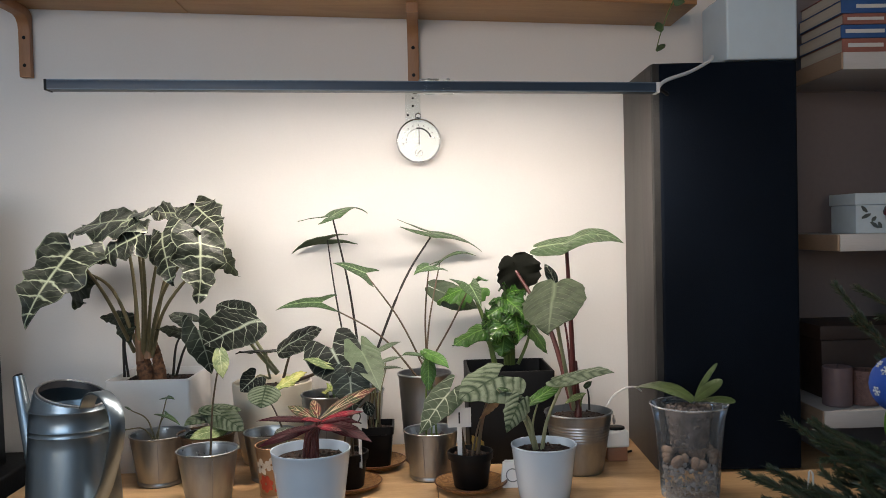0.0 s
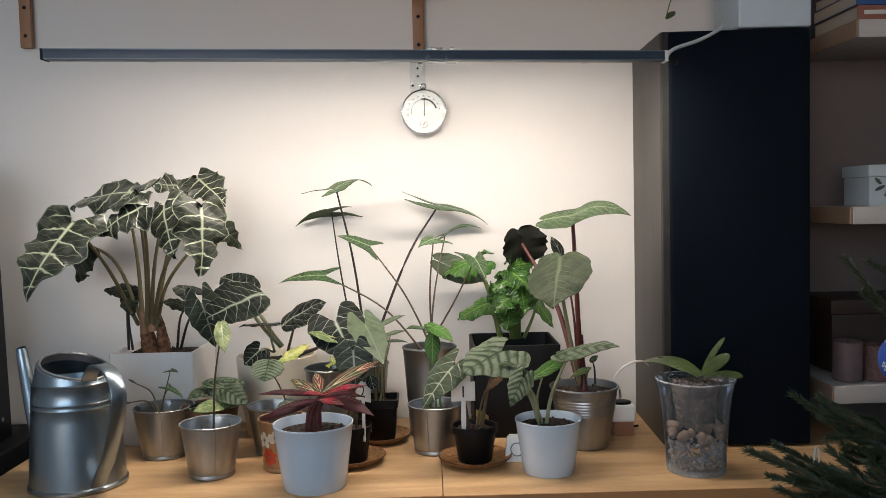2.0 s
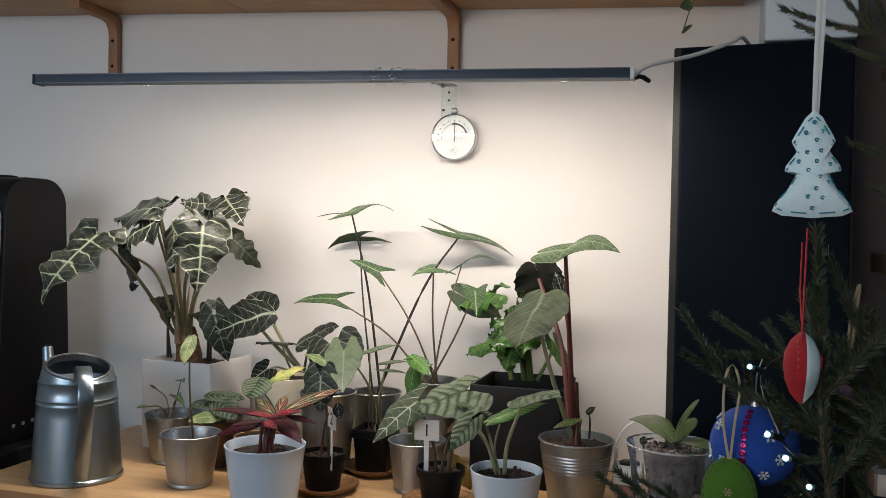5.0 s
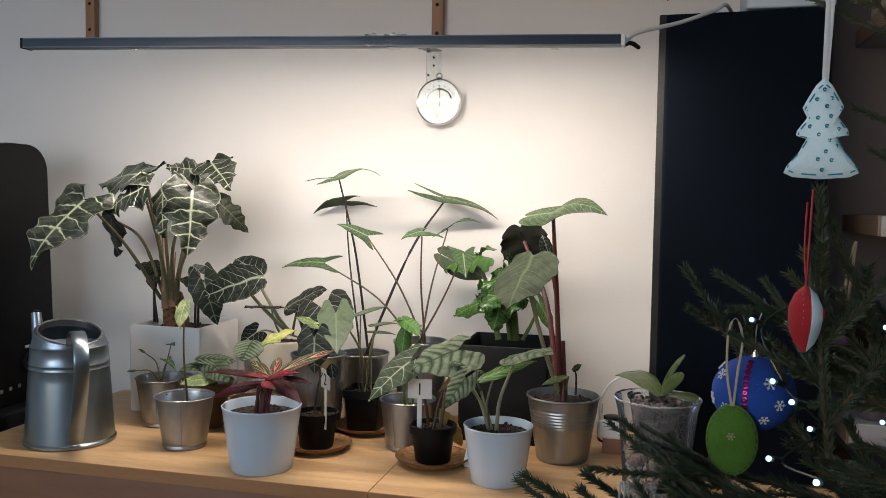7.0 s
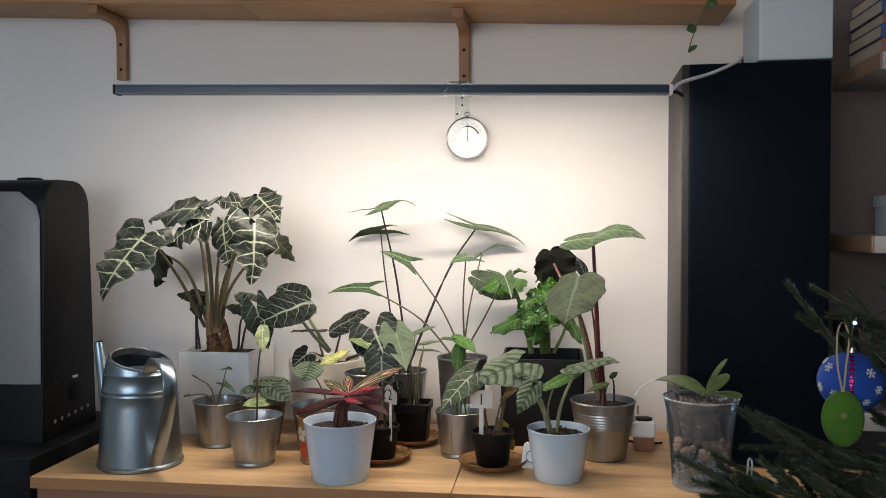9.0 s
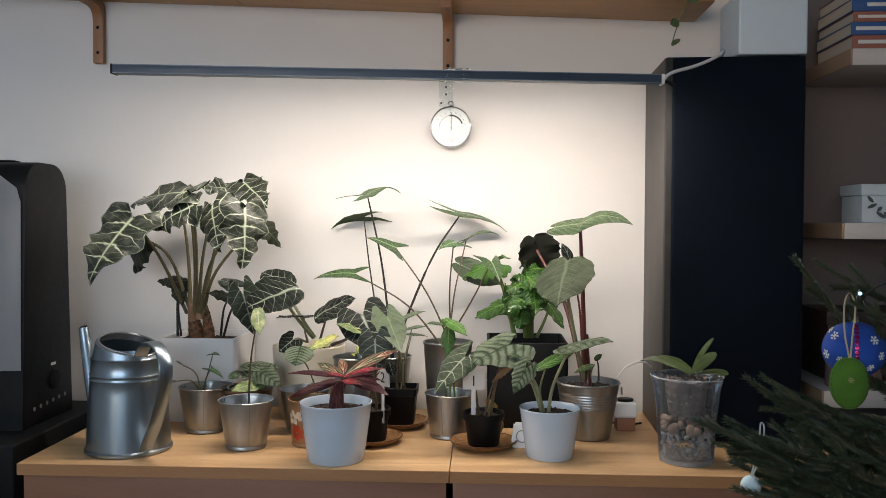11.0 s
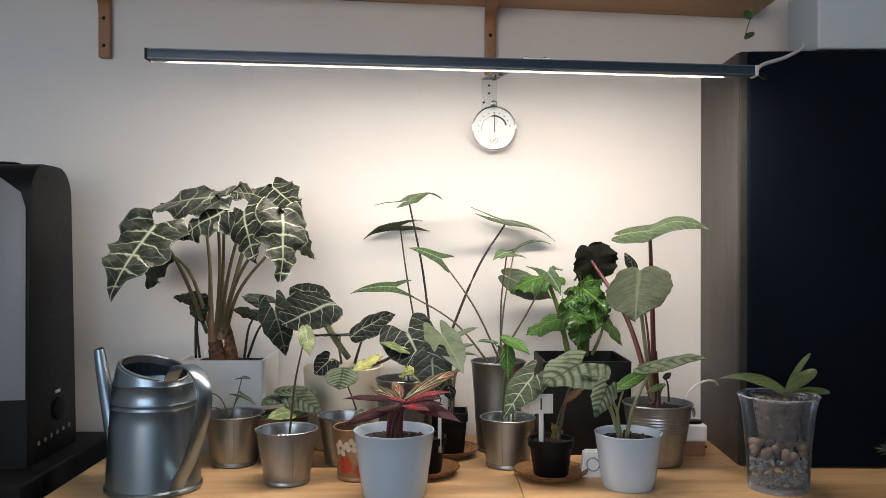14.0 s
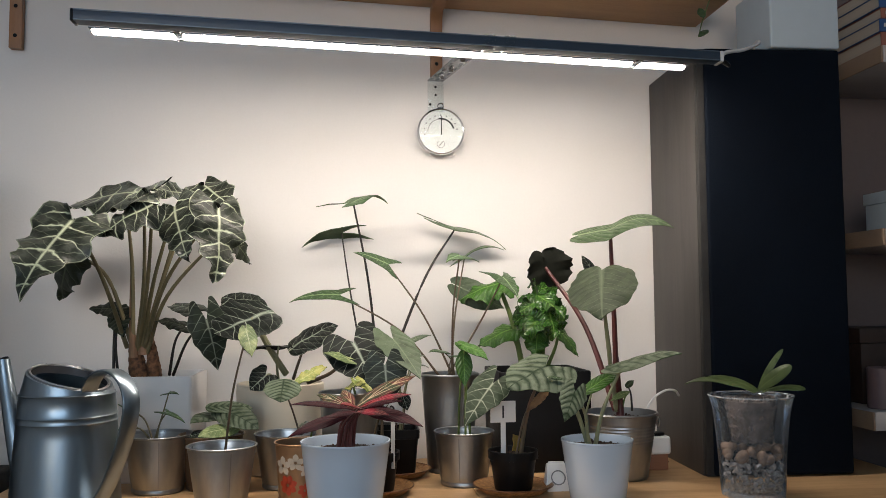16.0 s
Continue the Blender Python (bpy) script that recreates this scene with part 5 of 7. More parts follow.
blk3 = black_pot(-0.122, -0.180, 0.030, 0.036, 0.083, "grey-green alocasia in a square black nursery pot", True, seed=10)
pot_f = zinc_pot("potted_plant", -0.020, -0.140, 0.042, 0.0545, 0.184, "tall slender arrow-leaved alocasia in a zinc pot", 0.015, seed=8)
pot_f2 = zinc_pot("potted_plant", -0.160, -0.085, 0.040, 0.0525, 0.142, "dark-stalked arrow-leaved alocasia in a grey zinc pot", 0.015, seed=13)
pot_g = zinc_pot("potted_plant", -0.010, -0.262, 0.0405, 0.052, 0.093, "bright green seedling in a shiny zinc pot", 0.02, seed=11)
blk1 = black_pot(0.061, -0.346, 0.031, 0.040, 0.066, "silver dragon alocasia in a black nursery pot", seed=12)
ph = thing("potted_plant", (0.156, -0.100, TOP), "frilly bright green plant in square anthracite planter", "potted plant", "potted plants")
square_planter(ph, 0.0885, 0.187, ANTHRACITE, 0.005)
soil_disc(ph, 0.082, 0.155, 13, square=True)
pl = thing("potted_plant", (0.188, -0.405, TOP), "young silver-green alocasia in pale blue glazed pot", "potted plant", "potted plants")
tapered_pot(pl, 0.0445, 0.0578, 0.095, WHITEGLAZE, wall=0.0035, lip=0.0006)
soil_disc(pl, 0.052, 0.082, 14)
pj = zinc_pot("potted_plant", 0.279, -0.250, 0.046, 0.065, 0.118, "red-stemmed alocasia in a ribbed zinc bucket", 0.014, ribs=True, seed=15, chips=True)
bpt = part("handle_ear", lathe([(0.004, 0), (0.009, 0), (0.009, 0.002), (0.004, 0.002)], 16, close=True), ZINC, pj)
bpt.matrix_basis = pose(0.069, 0, 0.098, 0, 90, 0)
label_tag(-0.140, -0.352, TOP + 0.066, "2", turn=-47)
label_tag(0.041, -0.366, TOP + 0.064, "1", turn=4)

# ---- orchid in a glass vase ----
vs = thing("glass_vase", (0.443, -0.422, TOP), "clear glass vase holding an orchid, stones and gravel", "vase")
vglass = part("glass", lathe([(0.0495, 0.004), (0.0505, 0.010), (0.0525, 0.05), (0.0565, 0.10), (0.0610, 0.140), (0.0665, 0.161)], 56), GLASS, vs)
part("rim", tube([(0.0665 * math.cos(a * math.pi / 28), 0.0665 * math.sin(a * math.pi / 28), 0.1618) for a in range(57)], 0.0014, 0.0014, 8), RIMGLASS, vs, "thick glass rim")
part("base", lathe([(0, 0.0), (0.046, 0.0), (0.0494, 0.0015), (0.0494, 0.0038), (0.047, 0.009), (0, 0.0095)], 48), RIMGLASS, vs, "thick glass base")
vglass.visible_shadow = False
for ob in vs.children:
    ob.visible_shadow = False


def fill(z0, z1, r, count, size, mat, name, seed, inner=0.35):
    rng = random.Random(seed)
    bm = bmesh.new()
    layers = max(1, int((z1 - z0) / (size * 0.55)))
    for k in range(layers):
        stones(bm, (0, 0, z0 + (z1 - z0) * (k + 0.5) / layers), r - size * 0.45, count // layers, size, rng, 0.7, inner, low=-0.2)
    return bm


gr = tagged(part("gravel", fill(0.011, 0.020, 0.047, 320, 0.0045, GRIT, "gravel", 1, 0.2), GRIT, vs, "fine beige gravel", smooth=False), kind="stuff")
rngv = random.Random(6)
for k in range(130):
    a, q = rngv.uniform(0, 2 * math.pi), 0.0445 - 0.016 * rngv.random() ** 2
    bm = bmesh.new()
    sz = rngv.uniform(0.006, 0.0105)
    bmesh.ops.create_icosphere(bm, subdivisions=1, radius=0.5, matrix=Matrix.LocRotScale((q * math.cos(a), q * math.sin(a), rngv.uniform(0.023, 0.056)), Euler([rngv.uniform(0, 3) for _ in range(3)]), (sz * 1.2, sz * 0.9, sz * 0.7)))
    part("pebble", bm, PEBBLE, vs)
for k in range(17):
    a, q = k * 0.95 + rngv.uniform(-0.2, 0.2), 0.0395
    bm = bmesh.new()
    sz = rngv.uniform(0.014, 0.024)
    bmesh.ops.create_icosphere(bm, subdivisions=2, radius=0.5, matrix=Matrix.LocRotScale((q * math.cos(a), q * math.sin(a), rngv.uniform(0.062, 0.078)), Euler([rngv.uniform(0, 3) for _ in range(3)]), (sz * 1.2, sz * 0.9, sz * 0.85)))
    for v in bm.verts:
        v.co += v.normal * 0.0009 * noise.noise(v.co * 190)
    part("stone", bm, CLAYBALL, vs, "brown rounded stone")
orch = thing("orchid", (0.443, -0.422, TOP + 0.083), "small orchid in a clear plastic pot inside the vase", "orchid")
ip = part("inner_pot", lathe([(0.030, 0.0), (0.032, 0.002), (0.043, 0.076), (0.0465, 0.078), (0.0468, 0.082)], 40), CLEARPOT, orch, "clear plastic nursery pot")
ip.visible_shadow = False
bmb = lathe([(0, 0.005), (0.0285, 0.005), (0.039, 0.070), (0, 0.071)], 28)
stones(bmb, (0, 0, 0.070), 0.036, 40, 0.012, random.Random(3), mat=0)
for k in range(4):
    stones(bmb, (0, 0, 0.012 + 0.015 * k), 0.031 + 0.002 * k, 26, 0.011, random.Random(k), inner=0.8)
part("bark_mix", bmb, BARKMIX, orch)

# ---- small things on the chest ----
usb = thing("power_adapter", (0.366, -0.185, TOP), "white power adapter with black inset and white cable", "adapter")
part("stand", box(-0.018, 0.022, -0.012, 0.028, 0.0, 0.030, 0.003), BEECH_SHADED, usb, "small wooden block")
part("case", box(-0.028, 0.024, -0.022, 0.036, 0.0305, 0.064, 0.006, 3), WHITEPLASTIC, usb)
part("inset", lathe([(0, 0.0642), (0.019, 0.0642), (0.019, 0.0682), (0.016, 0.0695), (0, 0.0695)], 24, squash=0.8), BLACKPLASTIC, usb)
part("cord", tube(curve([(-0.020, -0.010, 0.058), (-0.024, -0.012, 0.095), (-0.008, -0.010, 0.130), (0.020, -0.004, 0.147), (0.046, 0.010, 0.146), (0.062, 0.030, 0.134)], 8), 0.0022, 0.0022, 7), CABLEWHITE, usb, "white looping cord")
part("plug", tube([(-0.020, -0.010, 0.056), (-0.0225, -0.0112, 0.078)], 0.0052, 0.0040, 10), WHITEPLASTIC, usb)
blkc = thing("black_cable", (0.372, -0.13, TOP), "thin black cable on the chest", "cable")
part("cord", tube(curve([(0.040, 0.0, 0.003), (0.010, -0.012, 0.003), (-0.020, 0.0, 0.003), (-0.034, 0.014, 0.003), (-0.038, 0.040, 0.003)], 8), 0.0024, 0.0024, 7), BLACKPLASTIC, blkc)
hy = thing("hygrometer", (0.138, -0.335, TOP), "small white wedge-shaped hygrometer with round dial", "hygrometer")
bmw = box(-0.022, 0.022, -0.016, 0.016, 0.0, 0.046, 0.0)
for v in bmw.verts:
    if v.co.z > 0.02:
        v.co.x *= 0.72
        v.co.y = v.co.y * 0.4 + 0.006
bmesh.ops.bevel(bmw, geom=list(bmw.edges), offset=0.003, segments=2, affect="EDGES")
part("case", bmw, WHITEPLASTIC, hy)
dl = part("dial", lathe([(0.0105, 0), (0.0125, 0), (0.0125, 0.001), (0.0105, 0.001)], 28, close=True), GREYINK, hy)
dl.matrix_basis = pose(0, -0.0095, 0.022, 70, 0, 0)

# ---- leaves ----

# large alocasia
leaf(pa, "shield", (-0.658, -0.329, 1.240), (-0.703, -0.435, 1.117), 0.062, (0.02, -0.76, 0.65), (-0.621, -0.120, 1.024), L_POLLY, UNDER_DARK, STALK_OLIVE, 0.0031, bend=(0.001, 0.000, 0.016), seed=1, flare=1.45, wave=0.16, bow=0.12, lobe=0.14, label="dark green leaf with white veins")
leaf(pa, "shield", (-0.429, -0.318, 1.262), (-0.428, -0.337, 1.137), 0.053, (0.66, -0.74, 0.12), (-0.591, -0.120, 1.018), L_POLLY, UNDER_DARK, STALK_OLIVE, 0.0031, bend=(-0.021, 0.000, 0.005), seed=2, flare=1.45, wave=0.16, bow=0.1, lobe=0.14)
leaf(pa, "shield", (-0.506, -0.288, 1.268), (-0.471, -0.350, 1.171), 0.042, (-0.50, -0.75, 0.40), (-0.594, -0.120, 1.018), L_POLLY, UNDER_DARK, STALK_OLIVE, 0.0031, bend=(-0.006, 0.000, 0.003), seed=3, flare=1.45, wave=0.16, lobe=0.14)
leaf(pa, "shield", (-0.536, -0.319, 1.267), (-0.622, -0.315, 1.215), 0.0470, (-0.100, -0.720, 0.700), (-0.600, -0.120, 1.018), L_POLLY, UNDER_DARK, STALK_OLIVE, 0.0031, bend=(0.005, -0.000, 0.006), seed=4, flare=1.45, wave=0.16, lobe=0.14)
leaf(pa, "shield", (-0.559, -0.279, 1.293), (-0.729, -0.186, 1.274), 0.0500, (0.000, -0.620, 0.780), (-0.603, -0.120, 1.018), L_POLLY, UNDER_DARK, STALK_OLIVE, 0.0031, bend=(0.007, 0.000, -0.005), seed=5, flare=1.45, wave=0.16, lobe=0.14)
leaf(pa, "shield", (-0.610, -0.200, 1.296), (-0.700, -0.170, 1.285), 0.0420, (-0.100, -0.600, 0.800), (-0.610, -0.120, 1.024), L_POLLY, UNDER_DARK, STALK_OLIVE, 0.0031, bend=(0.005, 0.000, 0.018), seed=6, flare=1.45, wave=0.16, lobe=0.14)
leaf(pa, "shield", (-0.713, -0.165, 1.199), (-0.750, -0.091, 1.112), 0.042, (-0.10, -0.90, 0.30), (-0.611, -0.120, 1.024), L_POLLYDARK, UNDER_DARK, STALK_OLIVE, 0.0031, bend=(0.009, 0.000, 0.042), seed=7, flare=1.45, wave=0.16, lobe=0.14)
leaf(pa, "shield", (-0.478, -0.158, 1.322), (-0.414, -0.193, 1.268), 0.0430, (0.15, -0.72, 0.65), (-0.588, -0.120, 1.024), L_POLLY, UNDER_DARK, STALK_OLIVE, 0.0031, bend=(-0.010, 0.000, 0.010), seed=8, flare=1.45, wave=0.16, sag=-0.2, lobe=0.14)
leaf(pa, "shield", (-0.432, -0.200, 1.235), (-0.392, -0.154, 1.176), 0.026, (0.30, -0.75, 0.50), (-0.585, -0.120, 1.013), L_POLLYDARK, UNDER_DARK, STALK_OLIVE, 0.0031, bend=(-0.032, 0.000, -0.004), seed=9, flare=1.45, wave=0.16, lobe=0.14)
leaf(pa, "shield", (-0.510, -0.150, 1.305), (-0.565, -0.190, 1.312), 0.0420, (0.000, -0.650, 0.750), (-0.593, -0.120, 1.024), L_POLLY, UNDER_DARK, STALK_OLIVE, 0.0031, bend=(0.000, 0.000, 0.000), seed=10, flare=1.45, wave=0.16, lobe=0.14)
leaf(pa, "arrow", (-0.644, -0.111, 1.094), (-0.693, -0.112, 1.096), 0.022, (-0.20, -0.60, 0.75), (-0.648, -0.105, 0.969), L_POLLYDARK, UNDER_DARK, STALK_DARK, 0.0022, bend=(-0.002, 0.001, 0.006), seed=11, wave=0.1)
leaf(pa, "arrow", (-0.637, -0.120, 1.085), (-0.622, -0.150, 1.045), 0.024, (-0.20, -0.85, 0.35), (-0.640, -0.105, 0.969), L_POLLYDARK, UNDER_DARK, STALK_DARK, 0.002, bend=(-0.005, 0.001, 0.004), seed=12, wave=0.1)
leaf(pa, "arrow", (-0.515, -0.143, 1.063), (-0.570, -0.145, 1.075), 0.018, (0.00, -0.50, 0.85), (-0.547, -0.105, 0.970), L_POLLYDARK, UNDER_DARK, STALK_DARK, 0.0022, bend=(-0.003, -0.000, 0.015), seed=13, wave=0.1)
leaf(pa, "arrow", (-0.462, -0.215, 1.074), (-0.444, -0.192, 0.983), 0.034, (0.30, -0.90, 0.25), (-0.540, -0.105, 0.970), L_DUSK, UNDER_DARK, STALK_DARK, 0.0022, bend=(-0.004, -0.001, 0.013), seed=14, wave=0.06, label="drooping dark leaf")
leaf(pa, "arrow", (-0.490, -0.185, 1.093), (-0.550, -0.120, 1.101), 0.020, (0.00, -0.60, 0.80), (-0.585, -0.095, 0.956), L_DUSK, UNDER_DARK, None, 0.0025, bend=(-0.017, 0.016, 0.025), seed=15, wave=0.06)

# dark velvet plant in the cream pot
leaf(cream, "round", (-0.385, -0.205, 1.078), (-0.447, -0.246, 1.052), 0.0640, (0.080, -0.500, 0.860), (-0.332, -0.102, 0.968), L_BLACK, UNDER_DARK, STALK_PALE, 0.0036, bend=(0.001, 0.000, -0.006), seed=1, wave=0.03, bow=-0.05, cup=-0.10, label="round near-black leaf with pale veins")
leaf(cream, "round", (-0.402, -0.130, 1.100), (-0.452, -0.100, 1.118), 0.036, (-0.05, -0.60, 0.80), (-0.329, -0.102, 0.969), L_BLACK, UNDER_DARK, STALK_PALE, 0.0036, bend=(0.015, 0.000, -0.028), seed=2, wave=0.03)
leaf(cream, "round", (-0.291, -0.126, 1.036), (-0.233, -0.120, 1.064), 0.042, (0.00, -0.38, 0.92), (-0.317, -0.102, 0.958), L_BLACK, UNDER_DARK, STALK_BROWN, 0.0024, bend=(-0.002, 0.000, -0.005), seed=3, wave=0.03)
leaf(cream, "oval", (-0.341, -0.156, 1.024), (-0.407, -0.150, 1.020), 0.040, (0.00, 0.12, 1.00), (-0.345, -0.102, 0.957), L_BLACK, UNDER_DARK, STALK_PALE, 0.002, bend=(-0.003, -0.001, -0.000), seed=4, wave=0.03)
leaf(cream, "heart", (-0.362, -0.184, 0.972), (-0.387, -0.201, 0.949), 0.024, (0.15, -0.90, 0.40), (-0.348, -0.102, 0.957), L_BLACK, UNDER_DARK, STALK_PALE, 0.0018, bend=(-0.003, 0.000, 0.007), seed=5, wave=0.03)
leaf(cream, "oval", (-0.288, -0.268, 0.975), (-0.249, -0.236, 0.993), 0.0110, (0.00, -0.75, 0.65), (-0.305, -0.102, 0.954), L_YELLOW, UNDER_GREEN, STALK_PALE, 0.0015, bend=(-0.003, 0.008, 0.008), seed=6, wave=0.25, label="yellow variegated leaf")
leaf(cream, "heart", (-0.203, -0.205, 1.030), (-0.168, -0.235, 0.962), 0.056, (0.10, -0.88, 0.45), (-0.289, -0.102, 0.951), L_BLACK, UNDER_DARK, STALK_BROWN, 0.003, bend=(0.007, 0.000, -0.013), seed=7, wave=0.03, label="large near-black leaf with pale veins")

# yellow-flecked plant in the tall zinc pot
leaf(pot_e, "arrow", (-0.214, -0.225, 1.004), (-0.257, -0.227, 1.016), 0.013, (0.00, -0.50, 0.85), (-0.198, -0.215, 0.926), L_LIME, UNDER_GREEN, STALK_GREEN, 0.0018, bend=(-0.000, 0.008, 0.004), seed=1)
leaf(pot_e, "oval", (-0.194, -0.275, 0.967), (-0.162, -0.305, 0.951), 0.010, (0.00, -0.70, 0.70), (-0.219, -0.207, 0.926), L_YELLOW, UNDER_GREEN, STALK_PALE, 0.0014, bend=(-0.004, 0.010, 0.009), seed=2, wave=0.3, label="yellow variegated leaf")
leaf(pot_e, "oval", (-0.209, -0.265, 0.958), (-0.185, -0.295, 0.967), 0.008, (0.00, -0.70, 0.70), (-0.209, -0.227, 0.926), L_YELLOW, UNDER_GREEN, STALK_PALE, 0.0014, bend=(0.000, 0.006, 0.004), seed=3, wave=0.3)

# dark alocasia in the small black pot
leaf(blk2, "arrow", (-0.154, -0.374, 1.001), (-0.149, -0.385, 0.939), 0.036, (-0.10, -0.95, 0.30), (-0.156, -0.325, 0.843), L_DUSK, UNDER_DARK, STALK_BROWN, 0.0022, bend=(-0.002, 0.012, 0.006), seed=1, bow=0.02, sag=0.1)
leaf(blk2, "lance", (-0.126, -0.362, 0.955), (-0.117, -0.372, 0.928), 0.011, (0.00, -0.90, 0.30), (-0.177, -0.317, 0.843), L_BLACK, UNDER_DARK, STALK_BROWN, 0.0016, bend=(-0.009, 0.007, 0.015), seed=2)

# grey-green alocasia in the square black pot
leaf(blk3, "arrow", (-0.136, -0.315, 1.040), (-0.098, -0.407, 0.984), 0.033, (0.10, -0.48, 0.87), (-0.115, -0.180, 0.875), L_GREY, UNDER_GREEN, STALK_PALE, 0.002, bend=(0.004, 0.018, 0.008), seed=1, bow=0.03, sag=0.1, label="pale grey-green arrow leaf")
leaf(blk3, "oval", (-0.103, -0.270, 1.036), (-0.064, -0.227, 1.046), 0.007, (0.00, -0.40, 0.90), (-0.131, -0.172, 0.858), L_GREY, UNDER_GREEN, STALK_PALE, 0.0014, bend=(-0.005, 0.003, 0.010), seed=2)
leaf(blk3, "oval", (-0.095, -0.200, 1.005), (-0.066, -0.150, 1.003), 0.007, (0.00, -0.40, 0.90), (-0.121, -0.192, 0.858), L_GREY, UNDER_GREEN, STALK_PALE, 0.0014, bend=(-0.003, 0.000, 0.007), seed=3)
leaf(blk3, "oval", (-0.095, -0.210, 0.992), (-0.062, -0.170, 0.983), 0.006, (0.00, -0.40, 0.90), (-0.115, -0.170, 0.858), L_GREY, UNDER_GREEN, STALK_PALE, 0.0012, bend=(-0.004, 0.002, 0.009), seed=4)
part("stalk", tube(curve([(-0.008, -0.012, 0.070), (-0.010, -0.02, 0.11), (-0.006, -0.03, 0.150)], 6), 0.0014, 0.001, 6), STALK_BROWN, blk3)
part("stalk", tube(curve([(-0.002, -0.008, 0.070), (-0.003, -0.02, 0.11), (0.000, -0.03, 0.150)], 6), 0.0014, 0.001, 6), STALK_BROWN, blk3)
part("stalk", tube(curve([(0.004, -0.004, 0.070), (0.004, -0.02, 0.11), (0.006, -0.03, 0.150)], 6), 0.0014, 0.001, 6), STALK_BROWN, blk3)
part("stalk", tube(curve([(0.010, 0.000, 0.070), (0.011, -0.02, 0.11), (0.012, -0.03, 0.150)], 6), 0.0014, 0.001, 6), STALK_BROWN, blk3)

# tall arrow-leaved alocasia
leaf(pot_f2, "sagit_long", (-0.203, -0.132, 1.297), (-0.134, -0.073, 1.312), 0.036, (-0.10, -0.22, 0.97), (-0.148, -0.085, 0.908), L_FRYDEK, UNDER_GREEN, STALK_DARK, 0.0022, bend=(0.003, 0.000, 0.034), seed=1, bow=0.22, sag=0.02, drop=0.12, label="narrow arrow-shaped green leaf")
leaf(pot_f2, "sagit_long", (-0.226, -0.027, 1.247), (-0.308, -0.015, 1.225), 0.036, (-0.10, 0.33, 0.94), (-0.169, -0.077, 0.908), L_FRYDEK, UNDER_GREEN, STALK_DARK, 0.0017, bend=(-0.009, -0.000, 0.038), seed=2, bow=0.12, sag=0.35, drop=0.1)
leaf(pot_f, "sagit", (-0.137, -0.141, 1.177), (-0.201, -0.146, 1.203), 0.022, (0.20, -0.75, 0.60), (-0.008, -0.140, 0.950), L_FRYDEK, UNDER_GREEN, STALK_BROWN, 0.0017, bend=(0.005, 0.001, 0.012), seed=1, bow=0.05, sag=0.35, drop=0.1)
leaf(pot_f, "sagit", (-0.230, -0.143, 1.119), (-0.322, -0.152, 1.112), 0.026, (0.00, -0.60, 0.80), (-0.029, -0.132, 0.950), L_FRYDEK, UNDER_GREEN, STALK_BROWN, 0.0017, bend=(0.018, 0.000, 0.013), seed=2, bow=0.1, sag=0.35, drop=0.1)
leaf(pot_f2, "sagit_long", (0.005, -0.049, 1.255), (0.116, -0.029, 1.219), 0.036, (0.33, -0.20, 0.92), (-0.159, -0.097, 0.908), L_FRYDEK, UNDER_GREEN, STALK_DARK, 0.0024, bend=(0.011, -0.000, 0.058), seed=3, bow=0.12, sag=-0.1, drop=0.06)
leaf(pot_f, "sagit", (0.018, -0.084, 1.194), (0.091, -0.110, 1.214), 0.021, (-0.10, -0.30, 0.95), (-0.019, -0.152, 0.950), L_FRYDEK, UNDER_GREEN, STALK_BROWN, 0.0017, bend=(-0.006, 0.000, 0.001), seed=3, bow=0.25, sag=0.35, drop=0.1)
leaf(pot_f, "sagit_long", (-0.006, -0.195, 1.190), (-0.036, -0.235, 1.180), 0.026, (-0.10, -0.60, 0.80), (-0.013, -0.130, 0.950), L_FRYDEK, UNDER_GREEN, STALK_BROWN, 0.0017, bend=(-0.006, -0.000, 0.012), seed=4, bow=0.05, sag=0.35, drop=0.1)
leaf(pot_f, "sagit_long", (0.076, -0.194, 1.149), (0.095, -0.252, 1.113), 0.027, (0.13, -0.37, 0.92), (-0.032, -0.142, 0.950), L_FRYDEK, UNDER_GREEN, STALK_BROWN, 0.0017, bend=(0.009, -0.000, 0.008), seed=5, bow=0.03, sag=0.35, drop=0.1)
leaf(pot_f, "oval", (-0.033, -0.170, 1.011), (-0.064, -0.190, 1.015), 0.010, (0.00, -0.30, 0.90), (-0.010, -0.146, 0.950), L_FRYDEK, UNDER_GREEN, STALK_BROWN, 0.0012, bend=(0.005, 0.004, 0.010), seed=6, sag=0.35, drop=0.1)
leaf(pot_f, "oval", (-0.019, -0.170, 1.003), (-0.011, -0.190, 1.003), 0.008, (0.00, -0.30, 0.90), (-0.023, -0.128, 0.950), L_FRYDEK, UNDER_GREEN, STALK_BROWN, 0.0012, bend=(-0.000, 0.007, 0.004), seed=7, sag=0.35, drop=0.1)

# bright seedling in the shiny pot
leaf(pot_g, "lance", (-0.012, -0.275, 1.022), (-0.013, -0.300, 0.958), 0.015, (-0.10, -0.95, 0.20), (0.002, -0.262, 0.854), L_BRIGHT, UNDER_GREEN, STALK_GREEN, 0.0018, bend=(-0.000, -0.001, 0.004), seed=1, bow=0.1, label="bright green hanging leaf")
leaf(pot_g, "oval", (-0.010, -0.285, 1.027), (0.027, -0.313, 1.004), 0.016, (0.30, -0.60, 0.70), (-0.019, -0.254, 0.854), L_BRIGHT, UNDER_GREEN, STALK_GREEN, 0.0016, bend=(-0.003, 0.000, 0.008), seed=2, bow=0.15)
